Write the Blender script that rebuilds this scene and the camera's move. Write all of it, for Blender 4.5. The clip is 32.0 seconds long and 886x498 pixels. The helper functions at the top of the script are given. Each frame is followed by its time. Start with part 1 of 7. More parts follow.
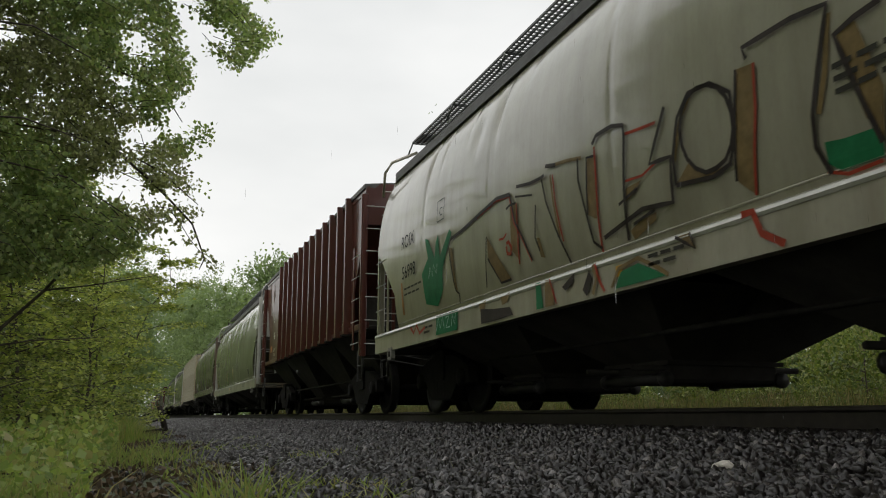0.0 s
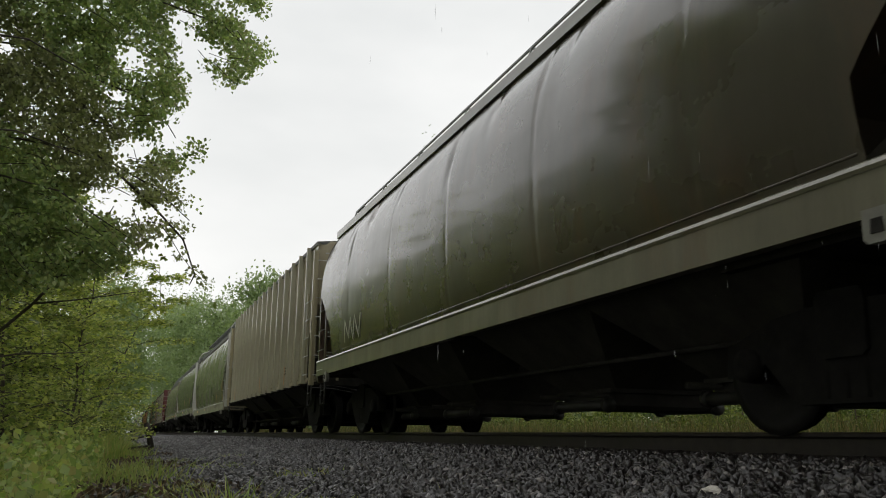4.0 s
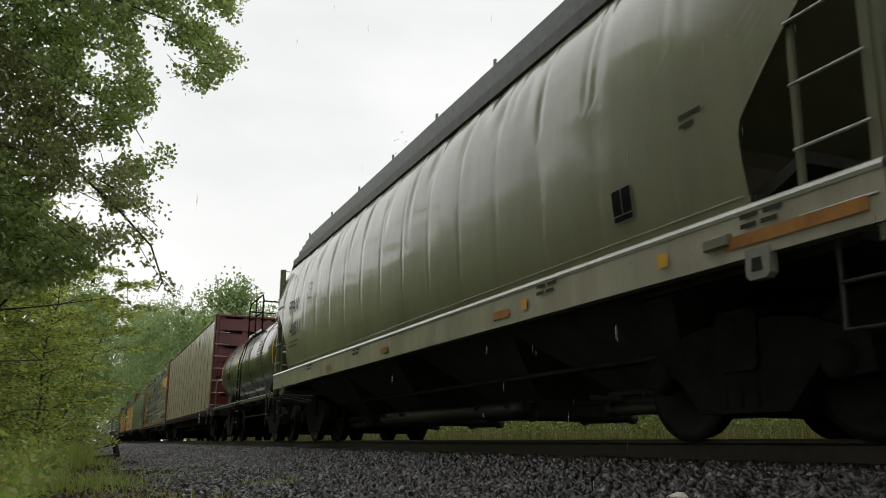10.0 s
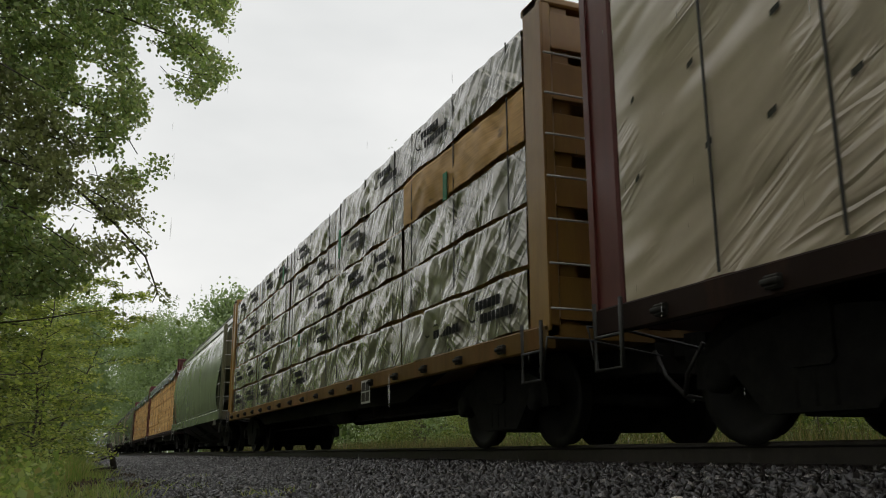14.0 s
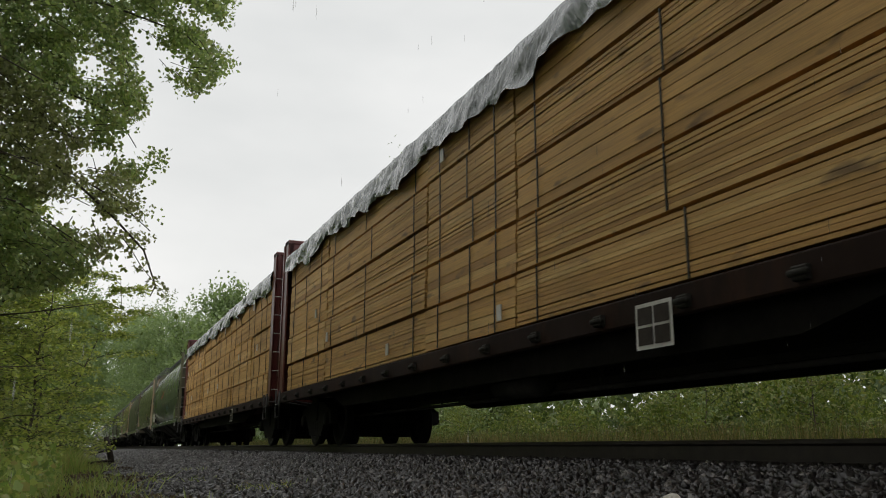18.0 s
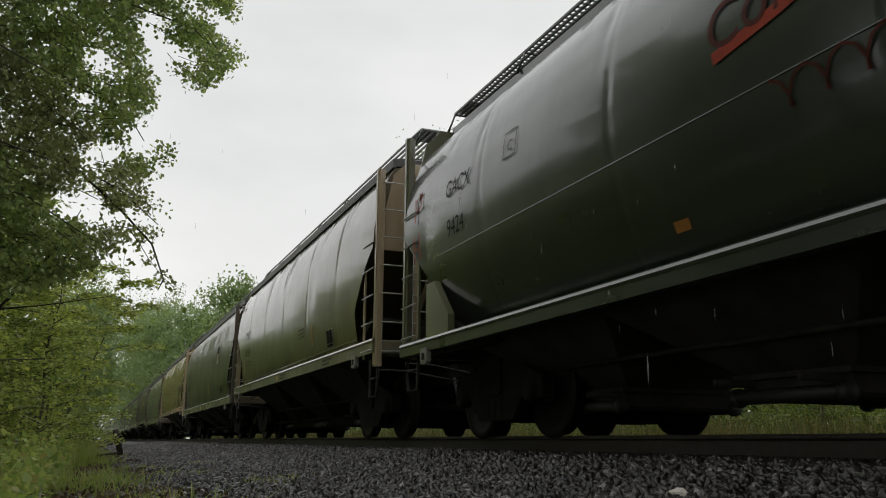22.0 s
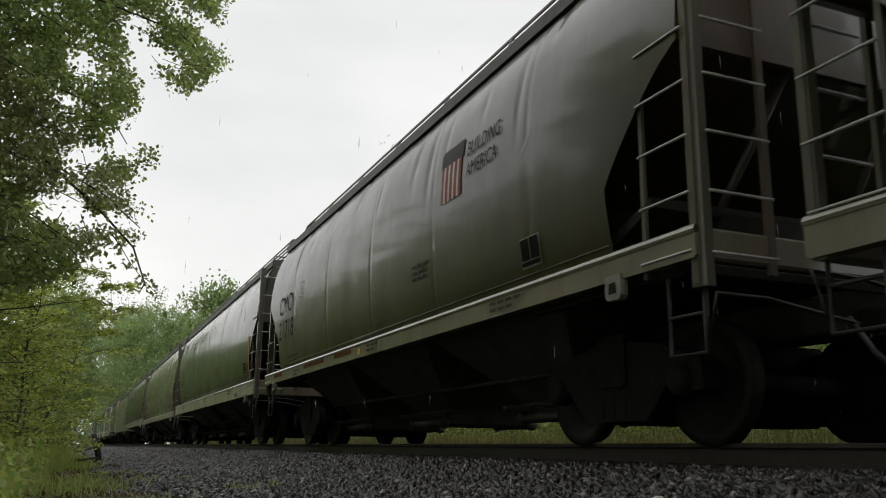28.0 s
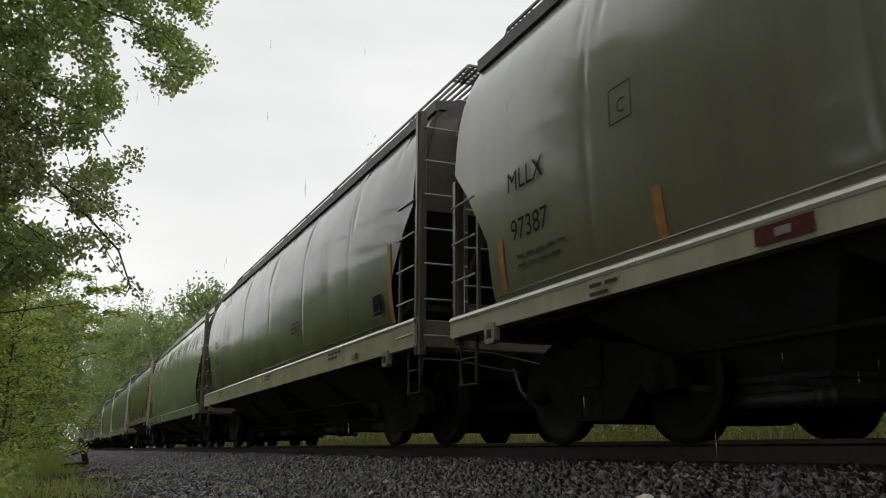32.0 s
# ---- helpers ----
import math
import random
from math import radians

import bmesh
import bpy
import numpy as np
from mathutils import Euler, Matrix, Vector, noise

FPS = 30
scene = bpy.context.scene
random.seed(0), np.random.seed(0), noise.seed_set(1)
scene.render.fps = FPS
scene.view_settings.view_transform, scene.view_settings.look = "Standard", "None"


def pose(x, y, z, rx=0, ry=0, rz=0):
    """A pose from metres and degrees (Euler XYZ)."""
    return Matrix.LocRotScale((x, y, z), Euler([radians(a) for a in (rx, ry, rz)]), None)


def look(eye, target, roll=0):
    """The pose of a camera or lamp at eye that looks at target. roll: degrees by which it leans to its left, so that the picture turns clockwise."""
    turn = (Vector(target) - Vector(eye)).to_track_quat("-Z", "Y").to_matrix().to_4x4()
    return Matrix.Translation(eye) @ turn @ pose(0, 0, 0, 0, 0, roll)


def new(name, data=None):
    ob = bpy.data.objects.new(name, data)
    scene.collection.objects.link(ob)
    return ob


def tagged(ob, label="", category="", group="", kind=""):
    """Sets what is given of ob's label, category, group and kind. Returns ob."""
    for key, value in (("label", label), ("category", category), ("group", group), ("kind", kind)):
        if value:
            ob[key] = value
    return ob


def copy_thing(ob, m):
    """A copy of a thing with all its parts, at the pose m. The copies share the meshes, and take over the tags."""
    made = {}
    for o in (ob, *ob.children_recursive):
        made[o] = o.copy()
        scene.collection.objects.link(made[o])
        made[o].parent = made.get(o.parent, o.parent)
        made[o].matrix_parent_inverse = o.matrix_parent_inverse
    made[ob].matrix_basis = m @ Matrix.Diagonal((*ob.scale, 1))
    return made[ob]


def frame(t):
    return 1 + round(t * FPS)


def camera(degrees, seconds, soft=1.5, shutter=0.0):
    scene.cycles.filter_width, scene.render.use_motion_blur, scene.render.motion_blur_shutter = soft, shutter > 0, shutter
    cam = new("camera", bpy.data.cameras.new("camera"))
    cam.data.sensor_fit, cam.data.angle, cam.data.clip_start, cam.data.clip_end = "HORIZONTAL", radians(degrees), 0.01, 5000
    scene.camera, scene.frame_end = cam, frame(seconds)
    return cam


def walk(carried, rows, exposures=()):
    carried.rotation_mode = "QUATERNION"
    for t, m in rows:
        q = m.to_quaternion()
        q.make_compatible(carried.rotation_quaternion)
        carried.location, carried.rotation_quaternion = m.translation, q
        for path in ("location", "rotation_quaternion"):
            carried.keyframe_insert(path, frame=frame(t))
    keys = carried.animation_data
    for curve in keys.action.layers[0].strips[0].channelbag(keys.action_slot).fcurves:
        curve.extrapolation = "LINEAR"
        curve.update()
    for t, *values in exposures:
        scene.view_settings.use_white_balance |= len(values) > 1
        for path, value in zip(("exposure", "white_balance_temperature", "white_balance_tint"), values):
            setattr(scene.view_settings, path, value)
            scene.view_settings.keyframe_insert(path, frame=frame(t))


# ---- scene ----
# ---- camera ----
cam = camera(55.0, 32.0, soft=1.0, shutter=0.06)
# seconds, then the turn in degrees; the camera is held low beside the track and drifts a few centimetres
PATH = [
    (0, 101.12, -0.00, -19.52), (0.5, 101.11, -0.12, -19.57), (1, 101.21, -0.27, -19.63), (1.5, 101.34, -0.36, -19.63),
    (2, 101.46, -0.47, -19.64), (2.5, 101.52, -0.39, -19.78), (3, 101.77, -0.59, -19.90), (3.5, 102.25, -0.82, -20.08),
    (5.5, 102.63, -0.58, -20.60), (6, 102.77, -0.76, -20.64), (6.5, 102.67, -0.94, -20.86), (7, 102.72, -1.01, -20.71),
    (7.5, 102.65, -0.91, -20.50), (8, 102.57, -0.90, -20.57), (8.5, 102.63, -0.88, -20.81), (9, 102.63, -0.56, -21.32),
    (9.5, 102.65, -0.42, -22.15), (10, 102.99, -0.64, -22.17), (10.5, 103.06, -0.54, -21.64), (11, 102.86, -0.34, -21.69),
    (11.5, 103.00, -0.21, -21.71), (12, 103.14, -0.20, -21.76), (12.5, 103.23, -0.02, -22.01), (13, 103.46, 0.21, -22.04),
    (13.5, 103.64, 0.07, -22.08), (14, 103.47, 0.20, -22.27), (14.5, 103.37, 0.25, -22.37), (15, 103.46, 0.11, -22.56),
    (15.5, 103.66, 0.00, -22.84), (17.5, 103.13, -0.13, -22.45), (18, 103.19, -0.21, -22.44), (18.5, 103.32, -0.13, -22.61),
    (19, 103.34, -0.16, -22.82), (19.5, 103.16, -0.30, -22.49), (20, 102.76, -0.22, -22.22), (20.5, 102.49, -0.20, -22.24),
    (21, 102.70, -0.37, -22.21), (21.5, 102.84, -0.30, -22.25), (22, 102.78, -0.39, -21.95), (22.5, 102.71, -0.46, -21.84),
    (23, 102.65, -0.49, -22.12), (23.5, 102.75, -0.45, -22.27), (24, 102.98, -0.30, -22.61), (24.5, 103.20, -0.19, -22.30),
    (25, 103.35, -0.08, -21.98), (25.5, 103.28, -0.19, -22.25), (27.5, 103.59, -0.65, -22.99), (28, 103.24, -0.75, -23.12),
    (28.5, 103.12, -0.70, -23.48), (29, 103.30, -0.93, -23.91), (29.5, 103.26, -0.92, -23.90), (30, 103.07, -0.69, -23.83),
    (30.5, 103.05, -0.34, -23.78), (31, 103.10, -0.34, -23.76), (31.5, 103.16, -0.22, -23.71), (32, 103.26, -0.08, -23.82),
]
walk(cam, [(t, pose(0.0015 * t, -0.0005 * t, -0.07, a, b, c)) for t, a, b, c in PATH],
     exposures=[(0, 0.05), (3, 0.05), (6, 0.08), (8, 0.09), (9, 0.12), (10.9, 0.13), (11.6, -0.06), (12.3, -0.08), (13.0, -0.04), (18, -0.07), (22, -0.08), (24, 0.03), (32, 0.04)])

# ---- world and light: a bright overcast, rainy sky ----
world = bpy.data.worlds.new("overcast")
scene.world = world
world.use_nodes = True
wn, wl = world.node_tree.nodes, world.node_tree.links
wn.clear()
w_out = wn.new("ShaderNodeOutputWorld")
w_bg = wn.new("ShaderNodeBackground")
w_sky = wn.new("ShaderNodeTexSky")
w_sky.sky_type = "NISHITA"
w_sky.sun_disc = False
w_sky.sun_elevation, w_sky.sun_rotation = radians(45), radians(255)
w_sky.air_density, w_sky.dust_density = 2.0, 6.0
w_scale = wn.new("ShaderNodeMix")
w_scale.data_type, w_scale.blend_type = "RGBA", "MULTIPLY"
w_scale.inputs[0].default_value = 1.0
wl.new(w_sky.outputs[0], w_scale.inputs[6])
w_scale.inputs[7].default_value = (0.06, 0.06, 0.06, 1)
w_tc = wn.new("ShaderNodeTexCoord")
w_map = wn.new("ShaderNodeMapping")
w_map.inputs["Scale"].default_value = (1.0, 1.0, 2.6)
w_noise = wn.new("ShaderNodeTexNoise")
w_noise.inputs["Scale"].default_value = 1.6
w_noise.inputs["Detail"].default_value = 5
w_noise.inputs["Roughness"].default_value = 0.5
w_ramp = wn.new("ShaderNodeValToRGB")
w_ramp.color_ramp.elements[0].position, w_ramp.color_ramp.elements[0].color = 0.3, (0.70, 0.72, 0.72, 1)
w_ramp.color_ramp.elements[1].position, w_ramp.color_ramp.elements[1].color = 0.72, (1.0, 1.0, 0.985, 1)
w_mix = wn.new("ShaderNodeMix")
w_mix.data_type = "RGBA"
w_mix.inputs[0].default_value = 0.92
wl.new(w_tc.outputs["Generated"], w_map.inputs[0])
wl.new(w_map.outputs[0], w_noise.inputs["Vector"])
wl.new(w_noise.outputs[0], w_ramp.inputs[0])
wl.new(w_scale.outputs[2], w_mix.inputs[6])
wl.new(w_ramp.outputs[0], w_mix.inputs[7])
w_sep = wn.new("ShaderNodeSeparateXYZ")
wl.new(w_tc.outputs["Generated"], w_sep.inputs[0])
w_up = wn.new("ShaderNodeMapRange")  # an overcast sky is brighter overhead
w_up.inputs[1].default_value, w_up.inputs[2].default_value = 0.5, 1.0
w_up.inputs[3].default_value, w_up.inputs[4].default_value = 1.03, 1.53
wl.new(w_sep.outputs[2], w_up.inputs[0])
wl.new(w_up.outputs[0], w_bg.inputs[1])
wl.new(w_mix.outputs[2], w_bg.inputs[0])
wl.new(w_bg.outputs[0], w_out.inputs[0])

sun_data = bpy.data.lights.new("sun", "SUN")
sun_data.energy, sun_data.angle, sun_data.color = 0.9, radians(50), (1.0, 0.97, 0.91)
sun = new("sun", sun_data)
sun.matrix_world = look((-36, -2, 36), (0, 8, 0))


# ---- materials ----
def shader(name):
    m = bpy.data.materials.new(name)
    m.use_nodes = True
    nt = m.node_tree
    return m, nt, nt.nodes["Principled BSDF"], nt.nodes["Material Output"]


def node(nt, kind, **sockets):
    n = nt.nodes.new(kind)
    for k, v in sockets.items():
        n.inputs[k].default_value = v
    return n


def coords(nt, scale, which="Object"):
    tc = nt.nodes.new("ShaderNodeTexCoord")
    mp = nt.nodes.new("ShaderNodeMapping")
    mp.inputs["Scale"].default_value = scale
    nt.links.new(tc.outputs[which], mp.inputs[0])
    return mp.outputs[0]


def noise_tex(nt, scale, stretch=(1, 1, 1), detail=4, rough=0.55, which="Object"):
    n = node(nt, "ShaderNodeTexNoise", Scale=scale, Detail=detail, Roughness=rough)
    nt.links.new(coords(nt, stretch, which), n.inputs["Vector"])
    return n.outputs[0]


def ramp(nt, fac, stops):
    r = nt.nodes.new("ShaderNodeValToRGB")
    el = r.color_ramp.elements
    while len(el) < len(stops):
        el.new(0.5)
    for e, (p, c) in zip(el, stops):
        e.position, e.color = p, (*c, 1) if len(c) == 3 else c
    nt.links.new(fac, r.inputs[0])
    return r.outputs[0]


def mixc(nt, fac, a, b, mode="MIX"):
    m = nt.nodes.new("ShaderNodeMix")
    m.data_type, m.blend_type = "RGBA", mode
    for sock, v in ((m.inputs[0], fac), (m.inputs[6], a), (m.inputs[7], b)):
        if isinstance(v, (int, float)):
            sock.default_value = v
        elif isinstance(v, tuple):
            sock.default_value = (*v, 1)
        else:
            nt.links.new(v, sock)
    return m.outputs[2]


def bump(nt, bsdf, height, strength, distance, chain=None):
    b = node(nt, "ShaderNodeBump", Strength=strength, Distance=distance)
    nt.links.new(height, b.inputs["Height"])
    if chain:
        nt.links.new(chain, b.inputs["Normal"])
    nt.links.new(b.outputs[0], bsdf.inputs["Normal"])
    return b.outputs[0]


def grey(v):
    return (v, v, v)


def paint(name, col, rough=0.3, grime=0.55, rust=0.0, wavy=1.0, coat=0.9):
    """Wet, weathered railcar paint: vertical streaks of grime, patches, slight oil-canning of the sheet."""
    m, nt, b, out = shader(name)
    streak = noise_tex(nt, 3.2, (1, 1, 0.12), 6, 0.65)
    patch = noise_tex(nt, 0.7, (1, 1, 1.2), 5, 0.6)
    fine = noise_tex(nt, 40, (1, 1, 0.4), 3, 0.6)
    dark = tuple(c * k for c, k in zip(col, (0.52, 0.49, 0.44)))
    c = mixc(nt, ramp(nt, streak, [(0.42, grey(0)), (0.72, grey(grime))]), col, dark)
    c = mixc(nt, ramp(nt, patch, [(0.45, grey(0)), (0.7, grey(grime * 0.8))]), c, dark)
    c = mixc(nt, ramp(nt, fine, [(0.5, grey(0)), (0.75, grey(0.18))]), c, dark)
    if rust:
        rs = noise_tex(nt, 1.3, (1, 1, 0.3), 6, 0.7)
        c = mixc(nt, ramp(nt, rs, [(0.5, grey(0)), (0.66, grey(rust))]), c, (0.22, 0.085, 0.03))
    nt.links.new(c, b.inputs["Base Color"])
    r = ramp(nt, patch, [(0.3, grey(rough)), (0.7, grey(min(1, rough + 0.16)))])
    nt.links.new(r, b.inputs["Roughness"])
    b.inputs["Coat Weight"].default_value = coat
    b.inputs["Coat Roughness"].default_value = 0.09
    b.inputs["Specular IOR Level"].default_value = 0.5 if coat > 0.15 else 0.12
    n1 = bump(nt, b, noise_tex(nt, 1.0, (0.4, 0.9, 0.5), 3, 0.5), 0.16 * wavy, 0.10)
    bump(nt, b, noise_tex(nt, 90, (1, 1, 1), 2), 0.06, 0.004, n1)
    return m


def plain(name, col, rough=0.6, metal=0.0, vary=0.35, scale=6.0, spec=0.5, relief=0.1):
    m, nt, b, out = shader(name)
    n = noise_tex(nt, scale, (1, 1, 1), 6, 0.65)
    n2 = noise_tex(nt, scale * 7, (1, 1, 1), 3, 0.6)
    lo = tuple(c * (1 - vary) for c in col)
    hi = tuple(min(1, c * (1 + vary * 0.5)) for c in col)
    c = ramp(nt, n, [(0.3, lo), (0.7, hi)])
    c = mixc(nt, ramp(nt, n2, [(0.45, grey(0)), (0.75, grey(0.3))]), c, lo)
    nt.links.new(c, b.inputs["Base Color"])
    b.inputs["Roughness"].default_value = rough
    b.inputs["Metallic"].default_value = metal
    b.inputs["Specular IOR Level"].default_value = spec
    bump(nt, b, n2, relief, 0.01)
    return m


def leafy(name, cols, trans=0.35, rough=0.45):
    """Leaves: colour differs leaf by leaf and clump by clump; light comes through the blades."""
    m, nt, b, out = shader(name)
    geo = nt.nodes.new("ShaderNodeNewGeometry")
    c = ramp(nt, geo.outputs["Random Per Island"], [(i / (len(cols) - 1), k) for i, k in enumerate(cols)])
    big = noise_tex(nt, 0.9, (1, 1, 1), 3)
    c = mixc(nt, ramp(nt, big, [(0.35, grey(0)), (0.7, grey(0.6))]), c, tuple(x * 0.75 for x in cols[0]))
    nt.links.new(c, b.inputs["Base Color"])
    b.inputs["Roughness"].default_value = rough
    b.inputs["Specular IOR Level"].default_value = 0.35
    tr = nt.nodes.new("ShaderNodeBsdfTranslucent")
    warm = mixc(nt, 1.0, c, (1.2, 1.3, 0.68), "MULTIPLY")
    nt.links.new(warm, tr.inputs[0])
    mx = nt.nodes.new("ShaderNodeMixShader")
    mx.inputs[0].default_value = trans
    nt.links.new(b.outputs[0], mx.inputs[1])
    nt.links.new(tr.outputs[0], mx.inputs[2])
    nt.links.new(mx.outputs[0], out.inputs[0])
    return m


def island(name, cols, rough=0.7, spec=0.4, relief=0.3, scale=30):
    m, nt, b, out = shader(name)
    geo = nt.nodes.new("ShaderNodeNewGeometry")
    c = ramp(nt, geo.outputs["Random Per Island"], [(i / (len(cols) - 1), k) for i, k in enumerate(cols)])
    n = noise_tex(nt, scale, (1, 1, 1), 4)
    c = mixc(nt, ramp(nt, n, [(0.4, grey(0)), (0.7, grey(0.5))]), c, tuple(x * 0.5 for x in cols[0]))
    nt.links.new(c, b.inputs["Base Color"])
    b.inputs["Roughness"].default_value = rough
    b.inputs["Specular IOR Level"].default_value = spec
    bump(nt, b, n, relief, 0.01)
    return m


def timber(name, cols):
    """Sawn softwood: boards of differing tone with grain along the car and knots."""
    m, nt, b, out = shader(name)
    info = nt.nodes.new("ShaderNodeObjectInfo")
    c = ramp(nt, info.outputs["Random"], [(i / (len(cols) - 1), k) for i, k in enumerate(cols)])
    stain = noise_tex(nt, 0.8, (1, 0.8, 1.4), 4, 0.6)
    c = mixc(nt, ramp(nt, stain, [(0.45, grey(0)), (0.75, grey(0.4))]), c, (0.16, 0.10, 0.04))
    grain = noise_tex(nt, 9, (1, 0.25, 8), 6, 0.6)
    c = mixc(nt, ramp(nt, grain, [(0.4, grey(0)), (0.75, grey(0.55))]), c, (0.20, 0.11, 0.035))
    knots = noise_tex(nt, 2.2, (1, 1, 3), 3, 0.5)
    c = mixc(nt, ramp(nt, knots, [(0.62, grey(0)), (0.72, grey(0.8))]), c, (0.12, 0.065, 0.03))
    nt.links.new(c, b.inputs["Base Color"])
    b.inputs["Roughness"].default_value = 0.62
    bump(nt, b, grain, 0.25, 0.008)
    return m


def sheeting(name, col, rough, crease, stain, metal=0.0, fold=3.0, cover=0.52, soft=0.3, turns=(-33, -46, -24)):
    """Plastic lumber wrap: broad soft panels, crossed by pulled creases in places, and damp stains."""
    m, nt, b, out = shader(name)
    st = noise_tex(nt, 0.9, (1, 0.6, 1.6), 4, 0.5)
    c = mixc(nt, ramp(nt, st, [(0.4, grey(0)), (0.7, grey(0.6))]), col, stain)
    fine = noise_tex(nt, 14, (1, 1, 1), 4, 0.6)
    c = mixc(nt, ramp(nt, fine, [(0.45, grey(0)), (0.75, grey(0.2))]), c, stain)
    nt.links.new(c, b.inputs["Base Color"])
    b.inputs["Roughness"].default_value = rough
    b.inputs["Metallic"].default_value = metal
    b.inputs["Coat Weight"].default_value = 0.8
    b.inputs["Coat Roughness"].default_value = 0.18
    sc = nt.nodes.new("ShaderNodeTexCoord")
    sm = nt.nodes.new("ShaderNodeMapping")
    sm.vector_type = "TEXTURE"
    sm.inputs["Rotation"].default_value = (radians(turns[0]), 0, 0)
    sm.inputs["Scale"].default_value = (1, 2.6, 0.8)
    nt.links.new(sc.outputs["Object"], sm.inputs[0])
    sn = node(nt, "ShaderNodeTexNoise", Scale=1.3, Detail=2, Roughness=0.45)
    nt.links.new(sm.outputs[0], sn.inputs["Vector"])
    last = bump(nt, b, sn.outputs[0], soft, 0.4)
    for turn, seed in zip(turns, (0.0, 7.3, 3.1)):
        tc = nt.nodes.new("ShaderNodeTexCoord")
        mp = nt.nodes.new("ShaderNodeMapping")
        mp.inputs["Location"].default_value = (seed, seed, seed)
        mp.inputs["Rotation"].default_value = (radians(turn), 0, 0)
        mp.vector_type = "TEXTURE"
        mp.inputs["Scale"].default_value = (1, 5.0, 0.6)
        nt.links.new(tc.outputs["Object"], mp.inputs[0])
        f = node(nt, "ShaderNodeTexNoise", Scale=fold, Detail=2, Roughness=0.5)
        f.inputs["Distortion"].default_value = 0.3
        nt.links.new(mp.outputs[0], f.inputs["Vector"])
        ridge = ramp(nt, f.outputs[0], [(0.36, grey(0)), (0.5, grey(1)), (0.58, grey(0.2)), (0.7, grey(0.6))])
        mk = node(nt, "ShaderNodeTexNoise", Scale=0.75, Detail=1, Roughness=0.5)
        mp2 = nt.nodes.new("ShaderNodeMapping")
        mp2.inputs["Location"].default_value = (seed * 2, 5 + seed, 1)
        nt.links.new(tc.outputs["Object"], mp2.inputs[0])
        nt.links.new(mp2.outputs[0], mk.inputs["Vector"])
        where = ramp(nt, mk.outputs[0], [(cover, grey(0)), (cover + 0.16, grey(1))])
        last = bump(nt, b, mixc(nt, where, grey(0.5), ridge), crease, 0.05, last)
    return m


M_GREY = paint("paint_light_grey", (0.174, 0.169, 0.105), 0.30, 0.4, 0.05)
M_GREYW = paint("paint_pale_grey", (0.386, 0.364, 0.275), 0.30, 0.5, 0.05)
M_GREYD = paint("paint_dark_grey", (0.153, 0.153, 0.094), 0.28, 0.35, 0.05)
M_MOSS = paint("paint_moss_grey", (0.263, 0.255, 0.170), 0.28, 0.35, 0.05)
M_GREEN = paint("paint_grey_green", (0.164, 0.184, 0.132), 0.34, 0.4, 0.0)
M_OLIVE = paint("paint_olive_grey", (0.083, 0.074, 0.029), 0.30, 0.55, 0.12)
M_BROWNBLK = paint("paint_dark_brown", (0.083, 0.067, 0.050), 0.2, 0.4, 0.2, coat=0.7)
M_DEEPOLIVE = paint("paint_deep_olive", (0.039, 0.034, 0.014), 0.32, 0.5, 0.08, coat=0.6)
M_DEEPGREEN = paint("paint_deep_green", (0.050, 0.053, 0.029), 0.30, 0.45, 0.0, coat=0.8)
M_TAN = paint("paint_tan_stained", (0.235, 0.180, 0.042), 0.34, 0.5, 0.5)
M_BLUEGREY = paint("paint_slate_grey", (0.030, 0.036, 0.028), 0.24, 0.2, 0.0, coat=0.8)
M_RED = paint("paint_oxide_red", (0.102, 0.021, 0.013), 0.38, 0.5, 0.0, wavy=0.8, coat=0.5)
M_BEAMRED = paint("paint_beam_red", (0.105, 0.013, 0.012), 0.42, 0.55, 0.1, wavy=0.3, coat=0.25)
M_BEAMYEL = paint("paint_beam_yellow", (0.283, 0.153, 0.032), 0.42, 0.65, 0.45, wavy=0.3, coat=0.25)
M_TANK = paint("paint_tank_black", (0.054, 0.050, 0.032), 0.22, 0.3, 0.1, wavy=0.3, coat=0.8)
M_RIBGREY = paint("paint_ribbed_grey", (0.395, 0.348, 0.232), 0.28, 0.5, 0.1, wavy=6.0)
M_SILL = paint("paint_sill_grey", (0.449, 0.422, 0.328), 0.38, 0.6, 0.1, wavy=0.2)
# wet sky highlight along the sill top, put into a pale lip colour
M_LIP_SHINE = paint("sill_lip_highlight", (0.50, 0.49, 0.43), 0.25, 0.35, 0.05, wavy=0.1)
M_SILLD = paint("paint_sill_dull", (0.210, 0.191, 0.135), 0.4, 0.6, 0.25, wavy=0.2)
M_FLATYEL = paint("flatcar_sill_dull_yellow", (0.165, 0.093, 0.027), 0.6, 0.7, 0.4, wavy=0.2, coat=0.1)
M_FLATSILL = paint("flatcar_sill_grime", (0.024, 0.014, 0.011), 0.7, 0.6, 0.1, wavy=0.2, coat=0.0)
M_ENDPALE = paint("paint_end_pale", (0.55, 0.55, 0.51), 0.38, 0.45, 0.05, wavy=0.3)
M_ENDTAN = paint("paint_end_tan", (0.450, 0.360, 0.240), 0.4, 0.5, 0.2, wavy=0.3)
M_ENDDARK = paint("paint_end_dark", (0.098, 0.087, 0.068), 0.4, 0.5, 0.25, wavy=0.3)
M_ROOF = plain("roof_dark", (0.10, 0.10, 0.095), 0.5)
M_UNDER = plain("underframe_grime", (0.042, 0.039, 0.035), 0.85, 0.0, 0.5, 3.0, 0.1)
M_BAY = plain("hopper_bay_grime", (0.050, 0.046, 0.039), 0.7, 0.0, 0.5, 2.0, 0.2)
